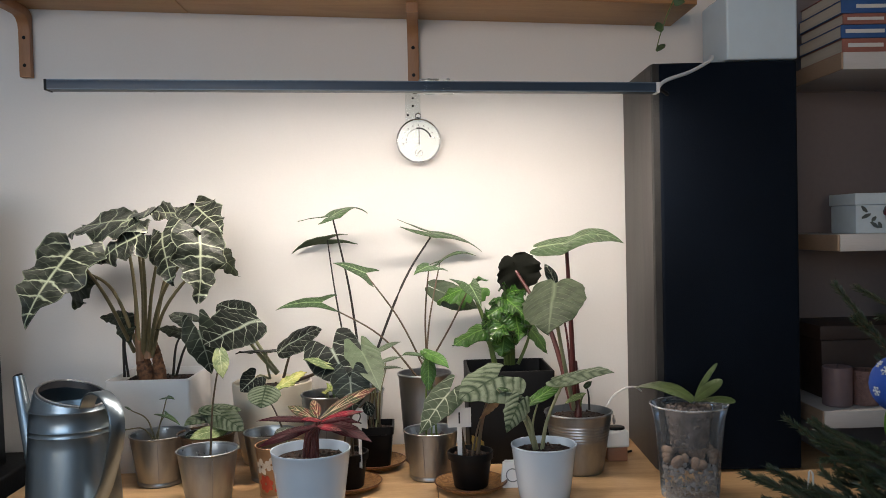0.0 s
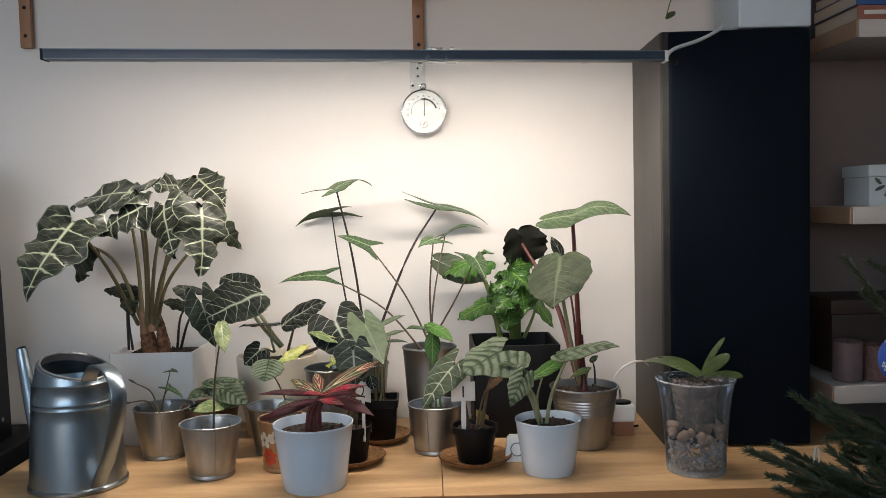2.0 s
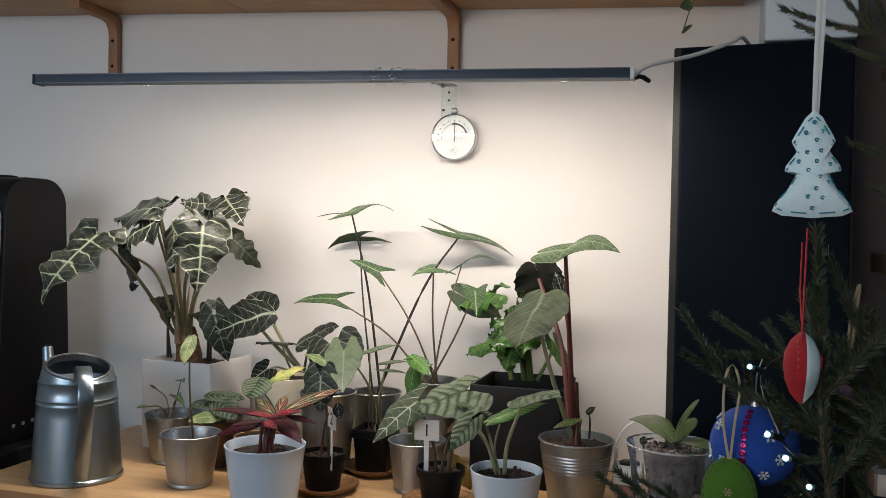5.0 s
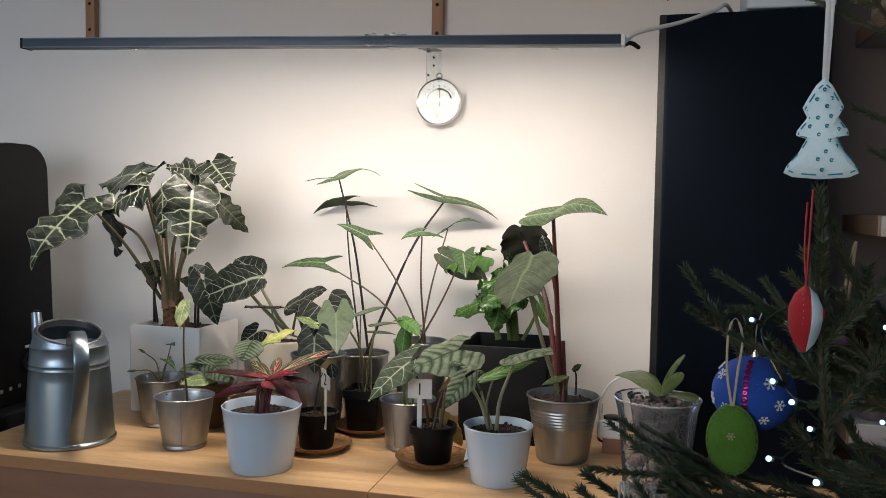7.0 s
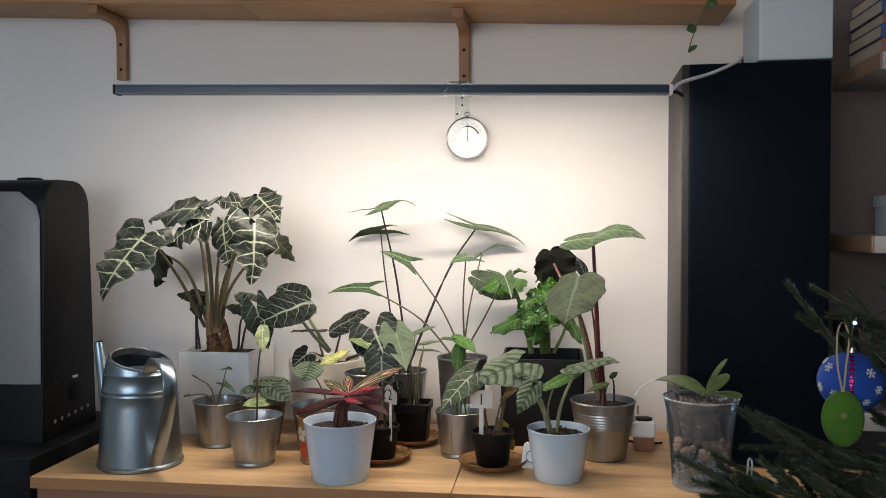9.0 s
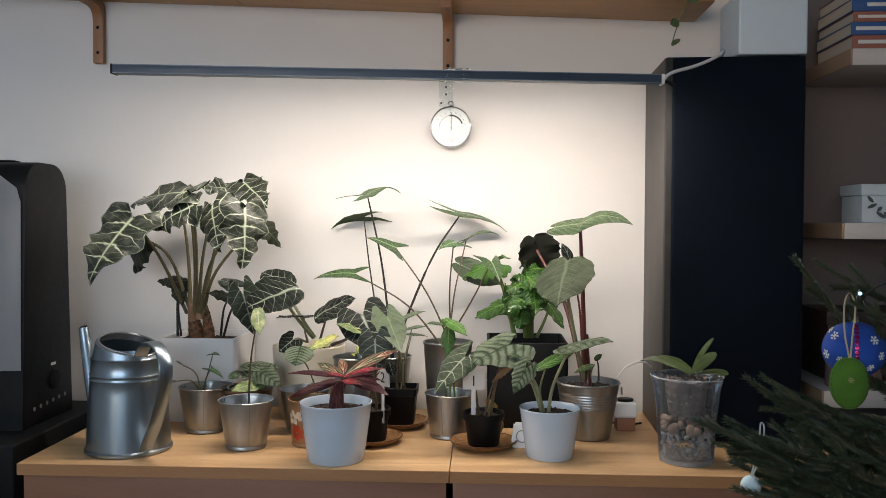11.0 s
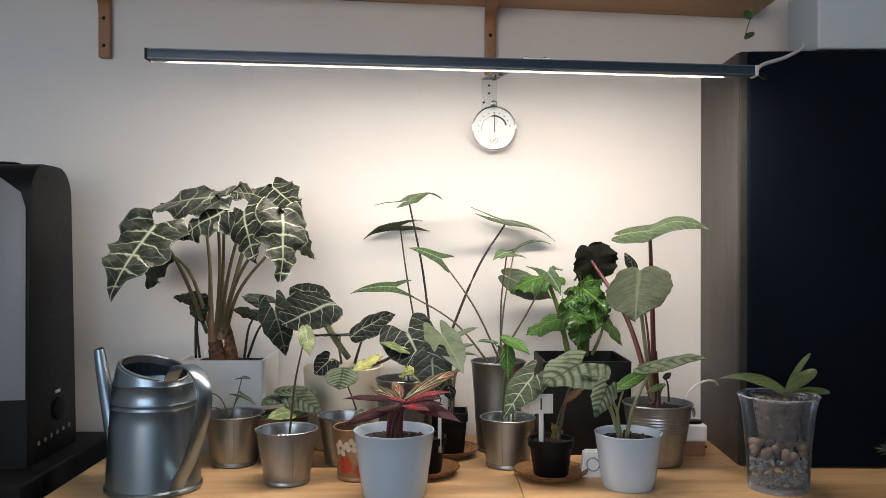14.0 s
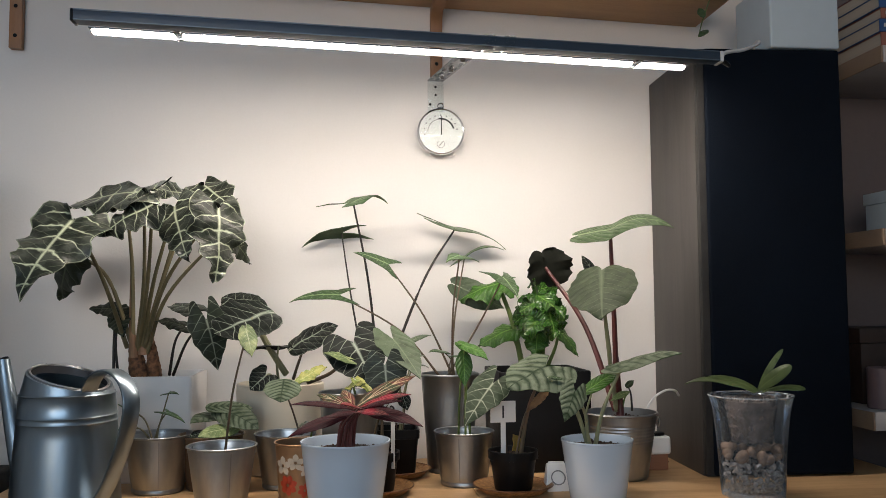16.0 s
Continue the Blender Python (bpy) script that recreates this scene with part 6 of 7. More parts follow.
leaf(pot_g, "lance", (-0.004, -0.254, 1.028), (-0.024, -0.294, 1.030), 0.005, (0.00, -0.50, 0.80), (-0.009, -0.274, 0.854), L_BRIGHT, UNDER_GREEN, STALK_GREEN, 0.0016, bend=(-0.001, -0.003, 0.005), seed=3)

# silver dragon alocasia
leaf(blk1, "heart", (0.110, -0.380, 0.995), (0.040, -0.418, 0.966), 0.054, (-0.12, -0.50, 0.86), (0.073, -0.346, 0.843), L_SILVER, UNDER_GREEN, STALK_BROWN, 0.0028, bend=(-0.004, 0.010, 0.008), seed=1, wave=0.04, bow=0.05, cup=0.22, sag=0.1, label="quilted silver leaf with dark veins")
leaf(blk1, "arrow", (0.023, -0.375, 0.969), (-0.032, -0.432, 0.910), 0.030, (-0.20, -0.82, 0.50), (0.052, -0.338, 0.843), L_DRAGON, UNDER_GREEN, STALK_BROWN, 0.0022, bend=(0.004, 0.008, 0.009), seed=2, wave=0.05, label="grey-green arrow leaf with pale veins")
leaf(blk1, "lance", (0.124, -0.362, 0.961), (0.076, -0.382, 0.921), 0.007, (0.00, -0.90, 0.30), (0.062, -0.358, 0.843), DRYLEAF, DRYLEAF, STALK_BROWN, 0.0014, bend=(-0.011, 0.001, 0.018), seed=3, wave=0.3, label="withered brown leaf")
leaf(blk1, "lance", (0.066, -0.322, 0.877), (0.102, -0.282, 0.799), 0.016, (0.50, -0.80, 0.20), (0.068, -0.336, 0.843), YELLOWLEAF, YELLOWLEAF, None, 0.0025, bend=(0.000, -0.002, 0.005), seed=4, wave=0.2, label="fallen yellow leaf")

# frilly green plant in the dark planter
leaf(ph, "heart", (0.083, -0.100, 1.140), (0.007, -0.080, 1.109), 0.032, (-0.10, -0.55, 0.80), (0.131, -0.100, 0.972), L_BRIGHT, UNDER_GREEN, STALK_GREEN, 0.0045, bend=(0.004, -0.000, 0.007), seed=1, wave=0.25, cup=0.5, label="wavy bright green leaf")
leaf(ph, "oval", (0.019, -0.070, 1.130), (0.102, -0.070, 1.090), 0.027, (0.00, -0.90, 0.10), (0.147, -0.092, 0.936), L_GREY, UNDER_GREEN, None, 0.0025, bend=(0.022, -0.004, 0.031), seed=2, wave=0.05)
leaf(ph, "heart", (0.104, -0.105, 1.049), (0.040, -0.112, 1.017), 0.024, (-0.10, -0.60, 0.75), (0.129, -0.100, 0.972), L_BRIGHT, UNDER_GREEN, STALK_GREEN, 0.003, bend=(0.005, 0.000, -0.001), seed=3, wave=0.2, cup=0.3)
leaf(ph, "heart", (0.211, -0.080, 1.045), (0.242, -0.110, 0.995), 0.016, (0.30, -0.75, 0.50), (0.180, -0.100, 0.973), L_BRIGHT, UNDER_GREEN, STALK_GREEN, 0.003, bend=(0.004, -0.001, 0.004), seed=4, wave=0.15, cup=0.2)
leaf(ph, "heart", (0.155, -0.140, 1.115), (0.196, -0.190, 1.073), 0.030, (0.10, -0.80, 0.50), (0.165, -0.100, 0.973), L_FRILL, UNDER_GREEN, STALK_GREEN, 0.004, bend=(0.001, -0.001, 0.000), seed=5, wave=0.55, cup=0.3, label="crinkled frilly green leaf")
leaf(ph, "heart", (0.158, -0.140, 1.104), (0.102, -0.180, 1.080), 0.027, (-0.20, -0.75, 0.60), (0.159, -0.100, 0.973), L_FRILL, UNDER_GREEN, STALK_GREEN, 0.003, bend=(-0.004, -0.001, 0.006), seed=6, wave=0.55, cup=0.3)
leaf(ph, "heart", (0.150, -0.170, 1.071), (0.110, -0.210, 1.043), 0.028, (-0.10, -0.80, 0.50), (0.159, -0.100, 0.973), L_FRILL, UNDER_GREEN, STALK_GREEN, 0.003, bend=(0.001, 0.010, 0.005), seed=7, wave=0.5, cup=0.3)
leaf(ph, "heart", (0.170, -0.170, 1.081), (0.172, -0.200, 1.034), 0.031, (0.20, -0.90, 0.30), (0.170, -0.100, 0.973), L_FRILL, UNDER_GREEN, STALK_GREEN, 0.003, bend=(-0.001, 0.010, 0.005), seed=8, wave=0.5, cup=0.2)
leaf(ph, "heart", (0.145, -0.170, 1.046), (0.137, -0.190, 1.003), 0.028, (0.00, -0.90, 0.30), (0.159, -0.100, 0.973), L_BRIGHT, UNDER_GREEN, STALK_GREEN, 0.003, bend=(0.001, 0.010, 0.006), seed=9, wave=0.3, cup=0.2)
leaf(ph, "heart", (0.164, -0.120, 1.129), (0.205, -0.100, 1.130), 0.021, (0.00, -0.50, 0.80), (0.167, -0.100, 0.973), L_FRILL, UNDER_GREEN, STALK_GREEN, 0.003, bend=(-0.001, 0.002, 0.005), seed=10, wave=0.5, cup=0.2)
leaf(ph, "heart", (0.133, -0.150, 1.084), (0.099, -0.170, 1.060), 0.021, (-0.20, -0.80, 0.50), (0.154, -0.100, 0.973), L_FRILL, UNDER_GREEN, STALK_GREEN, 0.003, bend=(0.003, 0.007, 0.007), seed=11, wave=0.5)

# young silver-green alocasia in the white pot
leaf(pl, "arrow", (0.139, -0.454, 0.961), (0.115, -0.483, 0.920), 0.021, (-0.10, -0.90, 0.35), (0.172, -0.405, 0.870), L_SILVER, UNDER_GREEN, STALK_PALE, 0.0026, bend=(0.007, -0.001, 0.006), seed=1, cup=0.2, label="small quilted silver-green leaf")
leaf(pl, "oval", (0.222, -0.440, 1.003), (0.290, -0.515, 1.025), 0.031, (0.10, -0.50, 0.85), (0.185, -0.405, 0.870), L_SILVER, UNDER_GREEN, STALK_PALE, 0.0028, bend=(-0.010, -0.000, -0.009), seed=2, cup=0.2, sag=0.1)
leaf(pl, "oval", (0.181, -0.414, 0.965), (0.245, -0.356, 0.984), 0.013, (-0.10, -0.60, 0.75), (0.177, -0.405, 0.870), L_BRIGHT, UNDER_GREEN, STALK_PALE, 0.0018, bend=(-0.010, 0.001, -0.003), seed=3)
leaf(pl, "oval", (0.140, -0.384, 0.957), (0.168, -0.374, 0.948), 0.012, (0.00, -0.70, 0.70), (0.174, -0.405, 0.870), L_SILVER, UNDER_GREEN, STALK_PALE, 0.0022, bend=(-0.001, -0.001, 0.017), seed=4)
leaf(pl, "lance", (0.107, -0.414, 0.982), (0.133, -0.414, 0.977), 0.004, (0.00, -0.70, 0.70), (0.172, -0.405, 0.870), L_FRYDEK, UNDER_GREEN, STALK_PALE, 0.0022, bend=(0.011, 0.001, 0.003), seed=5)

# red-stemmed alocasia in the zinc bucket
leaf(pj, "full", (0.256, -0.281, 1.232), (0.350, -0.341, 1.240), 0.034, (-0.25, -0.45, 0.85), (0.273, -0.250, 0.905), L_TOP, UNDER_GREEN, STALK_RED, 0.0042, bend=(0.001, 0.000, 0.002), seed=1, bow=0.26, cup=0.15, sag=0.12, label="long quilted green leaf", drop=0.1)
leaf(pj, "full", (0.218, -0.348, 1.130), (0.200, -0.405, 1.074), 0.060, (-0.38, -0.58, 0.72), (0.271, -0.250, 0.905), L_JADE, UNDER_GREEN, STALK_PALE, 0.0036, bend=(0.001, 0.001, -0.015), seed=2, wave=0.05, cup=0.12, sag=0.1, label="broad grey-green heart leaf")
leaf(pj, "full", (0.180, -0.102, 1.171), (0.192, -0.085, 1.118), 0.048, (0.25, -0.85, -0.45), (0.270, -0.250, 0.905), UNDER_DARK, UNDER_DARK, STALK_RED, 0.0044, bend=(0.012, 0.000, 0.018), seed=3, wave=0.12, cup=-0.45, label="dark leaf seen from below")
leaf(pj, "lance", (0.246, -0.220, 1.146), (0.227, -0.200, 1.191), 0.012, (0.30, -0.90, 0.10), (0.270, -0.250, 0.905), L_BLACK, UNDER_DARK, STALK_RED, 0.002, bend=(0.004, 0.000, 0.024), seed=4)
leaf(pj, "lance", (0.290, -0.270, 0.941), (0.245, -0.300, 0.929), 0.007, (0.00, -0.70, 0.70), (0.282, -0.250, 0.905), L_LIME, UNDER_GREEN, STALK_GREEN, 0.0014, bend=(0.000, 0.006, 0.004), seed=5)
leaf(pj, "oval", (0.297, -0.240, 0.949), (0.309, -0.240, 0.958), 0.006, (0.00, -0.70, 0.70), (0.301, -0.250, 0.903), L_TOP, UNDER_DARK, STALK_DARK, 0.0016, bend=(0.002, 0.001, 0.007), seed=6)
part("stem", tube(curve([(0.000, 0.0, 0.098), (0.0, 0.003, 0.13), (-0.002, 0.004, 0.17), (-0.003, 0.004, 0.215)], 8), 0.0085, 0.0035, 10), STALK_RED, pj, "thick dark red stem")

# seedlings in the small pots
leaf(pot_a, "sagit", (-0.520, -0.245, 0.951), (-0.499, -0.265, 0.951), 0.010, (0.00, -0.30, 0.90), (-0.543, -0.245, 0.868), L_FRYDEK, UNDER_GREEN, STALK_OLIVE, 0.0013, bend=(0.001, 0.000, -0.000), seed=1)
leaf(pot_a, "sagit", (-0.521, -0.255, 0.919), (-0.484, -0.285, 0.906), 0.011, (0.30, -0.40, 0.80), (-0.539, -0.245, 0.868), L_FRYDEK, UNDER_GREEN, STALK_OLIVE, 0.0013, bend=(-0.003, 0.000, 0.005), seed=2)
leaf(pot_a, "lance", (-0.598, -0.215, 0.922), (-0.608, -0.225, 0.931), 0.006, (0.00, -0.30, 0.90), (-0.544, -0.245, 0.868), L_FRYDEK, UNDER_GREEN, STALK_OLIVE, 0.0013, bend=(0.007, 0.000, 0.011), seed=3)
leaf(pot_a, "lance", (-0.600, -0.245, 0.891), (-0.609, -0.265, 0.891), 0.006, (0.00, -0.30, 0.90), (-0.547, -0.245, 0.869), L_FRYDEK, UNDER_GREEN, STALK_OLIVE, 0.0013, bend=(0.006, 0.000, 0.011), seed=4)
leaf(pot_b, "oval", (-0.365, -0.454, 1.059), (-0.353, -0.490, 1.025), 0.0135, (0.15, -0.90, 0.35), (-0.406, -0.375, 0.869), L_LIME, UNDER_GREEN, STALK_BROWN, 0.0016, bend=(-0.004, 0.000, 0.004), seed=1, label="pale lime marbled leaf")
leaf(pot_c, "round", (-0.439, -0.237, 0.911), (-0.474, -0.291, 0.907), 0.021, (-0.10, -0.60, 0.80), (-0.426, -0.232, 0.863), L_SILVER, UNDER_GREEN, STALK_BROWN, 0.0014, bend=(0.005, 0.009, 0.010), seed=1, label="round silver-veined leaf")
leaf(pot_c, "round", (-0.412, -0.270, 0.917), (-0.362, -0.300, 0.895), 0.025, (0.15, -0.70, 0.70), (-0.423, -0.232, 0.863), L_SILVER, UNDER_GREEN, STALK_BROWN, 0.0014, bend=(-0.004, 0.009, 0.009), seed=2)
leaf(pot_c, "round", (-0.424, -0.257, 0.927), (-0.378, -0.239, 0.922), 0.017, (0.00, -0.50, 0.85), (-0.423, -0.232, 0.863), L_SILVER, UNDER_GREEN, STALK_BROWN, 0.0014, bend=(-0.001, 0.002, 0.005), seed=3)
leaf(pot_c, "round", (-0.420, -0.290, 0.893), (-0.458, -0.315, 0.886), 0.017, (0.00, -0.60, 0.80), (-0.426, -0.232, 0.863), L_LIME, UNDER_GREEN, STALK_BROWN, 0.0014, bend=(0.002, 0.011, 0.006), seed=4)
leaf(pot_c, "round", (-0.458, -0.272, 0.884), (-0.477, -0.282, 0.882), 0.011, (0.00, -0.60, 0.80), (-0.426, -0.232, 0.863), L_BLACK, UNDER_GREEN, STALK_BROWN, 0.0014, bend=(0.006, 0.006, 0.011), seed=5)
leaf(pot_d, "round", (-0.323, -0.293, 0.962), (-0.325, -0.316, 0.940), 0.031, (0.00, -0.80, 0.60), (-0.298, -0.240, 0.879), L_SILVER, UNDER_GREEN, STALK_BROWN, 0.0014, bend=(0.000, 0.005, 0.004), seed=1, label="round silver-veined leaf")
leaf(tin, "lance", (-0.266, -0.353, 0.911), (-0.293, -0.393, 0.898), 0.011, (-0.10, -0.60, 0.75), (-0.275, -0.345, 0.859), L_DUSK, UNDER_DARK, STALK_GREEN, 0.0014, bend=(-0.002, 0.001, 0.006), seed=1, wave=0.2)

# tricolour stromanthe
leaf(pw, "lance", (-0.205, -0.450, 0.941), (-0.297, -0.498, 0.958), 0.0080, (0.00, -0.50, 0.87), (-0.205, -0.452, 0.875), L_MAROON, UNDER_RED, STALK_RED, 0.0022, bend=(-0.000, 0.001, 0.004), seed=1)
leaf(pw, "lance", (-0.200, -0.445, 0.944), (-0.104, -0.391, 0.989), 0.013, (-0.30, -0.70, 0.65), (-0.226, -0.444, 0.875), L_TRIO, UNDER_RED, STALK_RED, 0.0022, bend=(-0.006, 0.001, 0.011), seed=2, label="cream, green and pink striped leaf")
leaf(pw, "lance", (-0.195, -0.455, 0.940), (-0.108, -0.541, 0.929), 0.0140, (0.10, -0.65, 0.75), (-0.216, -0.464, 0.875), L_MAROON, UNDER_RED, STALK_RED, 0.0022, bend=(-0.006, 0.001, 0.011), seed=3)
leaf(pw, "lance", (-0.208, -0.455, 0.934), (-0.303, -0.474, 0.907), 0.0110, (-0.10, -0.60, 0.75), (-0.210, -0.442, 0.875), L_MAROON, UNDER_RED, STALK_RED, 0.0022, bend=(-0.001, 0.004, 0.005), seed=4)
leaf(pw, "lance", (-0.206, -0.440, 0.940), (-0.263, -0.405, 0.961), 0.010, (0.20, -0.80, 0.50), (-0.229, -0.454, 0.875), L_TRIO, UNDER_RED, STALK_RED, 0.0022, bend=(-0.006, -0.001, 0.011), seed=5)
leaf(pw, "lance", (-0.206, -0.430, 0.942), (-0.222, -0.370, 0.965), 0.010, (0.20, -0.90, 0.30), (-0.207, -0.458, 0.875), L_TRIO, UNDER_RED, STALK_RED, 0.0022, bend=(-0.002, -0.003, 0.007), seed=6)
leaf(pw, "lance", (-0.196, -0.480, 0.947), (-0.123, -0.510, 0.970), 0.008, (0.00, -0.60, 0.80), (-0.220, -0.440, 0.875), L_PINK, UNDER_RED, STALK_RED, 0.0022, bend=(-0.004, 0.006, 0.009), seed=7, label="bright pink-red leaf")
leaf(pw, "lance", (-0.196, -0.480, 0.944), (-0.138, -0.530, 0.963), 0.0060, (0.00, -0.60, 0.80), (-0.223, -0.463, 0.875), L_MAROON, UNDER_RED, STALK_RED, 0.0022, bend=(-0.005, 0.003, 0.010), seed=8)
leaf(pw, "lance", (-0.199, -0.490, 0.942), (-0.156, -0.530, 0.943), 0.008, (0.00, -0.60, 0.80), (-0.206, -0.448, 0.875), L_PINK, UNDER_RED, STALK_RED, 0.0022, bend=(-0.001, 0.006, 0.005), seed=9)
leaf(pw, "lance", (-0.202, -0.490, 0.942), (-0.244, -0.520, 0.939), 0.0060, (0.00, -0.60, 0.80), (-0.228, -0.447, 0.875), L_MAROON, UNDER_RED, STALK_RED, 0.0022, bend=(-0.005, 0.006, 0.010), seed=10)
leaf(pw, "lance", (-0.197, -0.460, 0.944), (-0.224, -0.500, 0.956), 0.007, (0.00, -0.60, 0.80), (-0.212, -0.463, 0.875), L_PINK, UNDER_RED, STALK_RED, 0.0022, bend=(-0.003, -0.000, 0.007), seed=11)
leaf(pw, "lance", (-0.189, -0.440, 0.942), (-0.133, -0.430, 0.933), 0.0060, (0.10, -0.60, 0.75), (-0.213, -0.441, 0.875), L_MAROON, UNDER_RED, STALK_RED, 0.0022, bend=(-0.004, -0.000, 0.009), seed=12)

# orchid leaves
leaf(orch, "strap", (0.447, -0.436, 0.954), (0.380, -0.308, 0.962), 0.022, (0.10, -0.50, 0.85), (0.455, -0.422, 0.936), L_ORCHID, UNDER_GREEN, None, 0.0025, bend=(0.002, 0.001, 0.006), seed=1, bow=0.22, cup=0.15, label="thick olive-green leaf")
leaf(orch, "strap", (0.447, -0.441, 0.957), (0.478, -0.464, 1.024), 0.005, (-0.50, -0.70, 0.40), (0.434, -0.414, 0.936), L_ORCHID, UNDER_GREEN, None, 0.0025, bend=(-0.003, 0.001, 0.007), seed=2, bow=0.15)
leaf(orch, "strap", (0.447, -0.441, 0.957), (0.476, -0.491, 0.999), 0.011, (-0.30, -0.80, 0.50), (0.444, -0.434, 0.936), L_ORCHID, UNDER_GREEN, None, 0.0025, bend=(-0.001, -0.001, 0.005), seed=3, bow=0.1)
leaf(orch, "strap", (0.457, -0.429, 0.952), (0.498, -0.492, 0.965), 0.013, (0.00, -0.40, 0.90), (0.450, -0.412, 0.936), L_ORCHID, UNDER_GREEN, None, 0.0025, bend=(0.000, 0.003, 0.004), seed=4, bow=0.15)

# ---- christmas tree ----
tree = thing("christmas_tree", (0.98, -1.03, 0.0), "cut spruce christmas tree with drooping needle branches", "tree")
part("trunk", tube([(0, 0, 0.0), (0.005, 0, 0.6), (0.0, 0.004, 1.2), (0.002, 0, 1.78)], 0.032, 0.008, 12), BARK, tree)
part("stand", lathe([(0.036, 0.0), (0.17, 0.0), (0.175, 0.01), (0.15, 0.05), (0.06, 0.09), (0.045, 0.12), (0.036, 0.12)], 32), BLACKPLASTIC, tree, "round black tree stand")


def spray(seed, shoot=False):
    """One spruce branch along x, half a metre long, or a short dense shoot: its twigs, and its needles as one mesh."""
    rng = random.Random(seed)
    tw = []
    L = 0.22 if shoot else 0.5
    if shoot:
        axis = curve([(0, 0, 0), (0.08, 0.004 * rng.uniform(-1, 1), -0.004), (0.15, 0.006 * rng.uniform(-1, 1), -0.003), (L, 0, 0.0)], 6)
        tw.append((axis, 0.0030, 0.0016, 0.0))
        for f, sgn in ((0.15, 1), (0.24, -1), (0.42, 1), (0.50, -1), (0.66, 1)):
            q = axis[int(f * (len(axis) - 1))]
            a = radians(rng.uniform(32, 46)) * sgn
            ln = (0.10 * (1 - f) + 0.02) * rng.uniform(0.75, 1.1)
            d = Vector((math.cos(a), math.sin(a) * 0.8, math.sin(a) * rng.uniform(-0.6, 0.6)))
            tw.append(([q + d * ln * t for t in np.linspace(0, 1, 5)], 0.0020, 0.0012, 0.0))
    else:
        tw += twigs(rng, L)
    return grow(rng, tw, 5600 if shoot else 4300)


def twigs(rng, L):
    """The main axis and the side twigs of a long branch."""
    tw = []
    axis = curve([(0, 0, 0), (0.16, 0.01 * rng.uniform(-1, 1), -0.012), (0.34, 0.015 * rng.uniform(-1, 1), -0.010), (L, 0, 0.0)], 8)
    tw.append((axis, 0.0048, 0.0018, 0.12))
    k = 0
    for f in np.linspace(0.14, 0.80, 10):
        p = axis[int(f * (len(axis) - 1))]
        for s in (1, -1):
            if rng.random() < 0.24:
                continue
            ln = (0.23 * (1 - f) + 0.055) * rng.uniform(0.65, 1.1)
            a = radians(rng.uniform(36, 52)) * s
            d = Vector((math.cos(a), math.sin(a), rng.uniform(-0.25, 0.18)))
            pts = [p + d * ln * t + Vector((0.12 * ln * t * t, 0, -0.10 * ln * t * t)) for t in np.linspace(0, 1, 6)]
            tw.append((pts, 0.0021, 0.0011, 0.0))
            if ln > 0.13:
                q = pts[3]
                b = a + radians(35) * rng.choice((1, -1))
                d2 = Vector((math.cos(b), math.sin(b), rng.uniform(-0.2, 0.1)))
                tw.append(([q + d2 * ln * 0.42 * t for t in np.linspace(0, 1, 4)], 0.0014, 0.001, 0.0))
    return tw


def grow(rng, tw, density):
    """Bark tubes along the twigs, and needles all round them."""
    bark = bmesh.new()
    verts, faces = [], []
    for pts, r0, r1, skip in tw:
        tube(pts, r0, r1, 5, bark)
        for a, b in zip(pts, pts[1:]):
            a, b = Vector(a), Vector(b)
            d = (b - a)
            seg = d.length
            d.normalize()
            u = d.cross(Vector((0.1, 0.2, 1))).normalized()
            w = d.cross(u)
            for _ in range(int(seg * density)):
                t = rng.random()
                th_ = rng.uniform(0, 2 * math.pi)
                o = a + (b - a) * t
                if skip and o.x < skip:
                    continue
                rad = u * math.cos(th_) + w * math.sin(th_)
                if rad.z < -0.5 and rng.random() < 0.5:
                    continue
                tilt = rng.uniform(0.42, 0.75)
                nd = (rad * tilt + d * rng.uniform(0.6, 1.0)).normalized()
                ln = rng.uniform(0.008, 0.0130)
                e = nd.cross(rad).normalized() if nd.cross(rad).length > 1e-4 else u
                g = nd.cross(e)
                i0 = len(verts)
                hw = 0.00095
                verts += [o + e * hw, o - e * hw * 0.5 + g * hw, o - e * hw * 0.5 - g * hw, o + nd * ln]
                faces += [(i0, i0 + 1, i0 + 3), (i0 + 1, i0 + 2, i0 + 3), (i0 + 2, i0, i0 + 3)]
    m1, m2 = bpy.data.meshes.new("branch"), bpy.data.meshes.new("needles")
    bark.to_mesh(m1)
    bark.free()
    m1.materials.append(BARK)
    m2.from_pydata(verts, [], faces)
    m2.materials.append(NEEDLE)
    return m1, m2


SPRAYS = [spray(s) for s in (11, 23, 37, 41, 59)]
SHOOTS = [spray(s, True) for s in (5, 17, 29)]


def branch(base, tip, kind, roll=0.0, thin=1.0):
    """A branch of the tree from a point near its trunk to its tip, both in the world."""
    o = Vector(tree.matrix_basis.translation)
    a, b = Vector(base) - o, Vector(tip) - o
    d = b - a
    rot = d.to_track_quat("X", "Z").to_matrix().to_4x4()
    s = d.length / 0.5
    m = Matrix.Translation(a) @ rot @ pose(0, 0, 0, roll, 0, 0) @ Matrix.Diagonal((s, s * thin, s * thin, 1))
    br = new("branch", SPRAYS[kind][0])
    br.parent = tree
    br.matrix_basis = m
    nd = tagged(new("needle_foliage", SPRAYS[kind][1]), kind="stuff")
    nd.parent = br


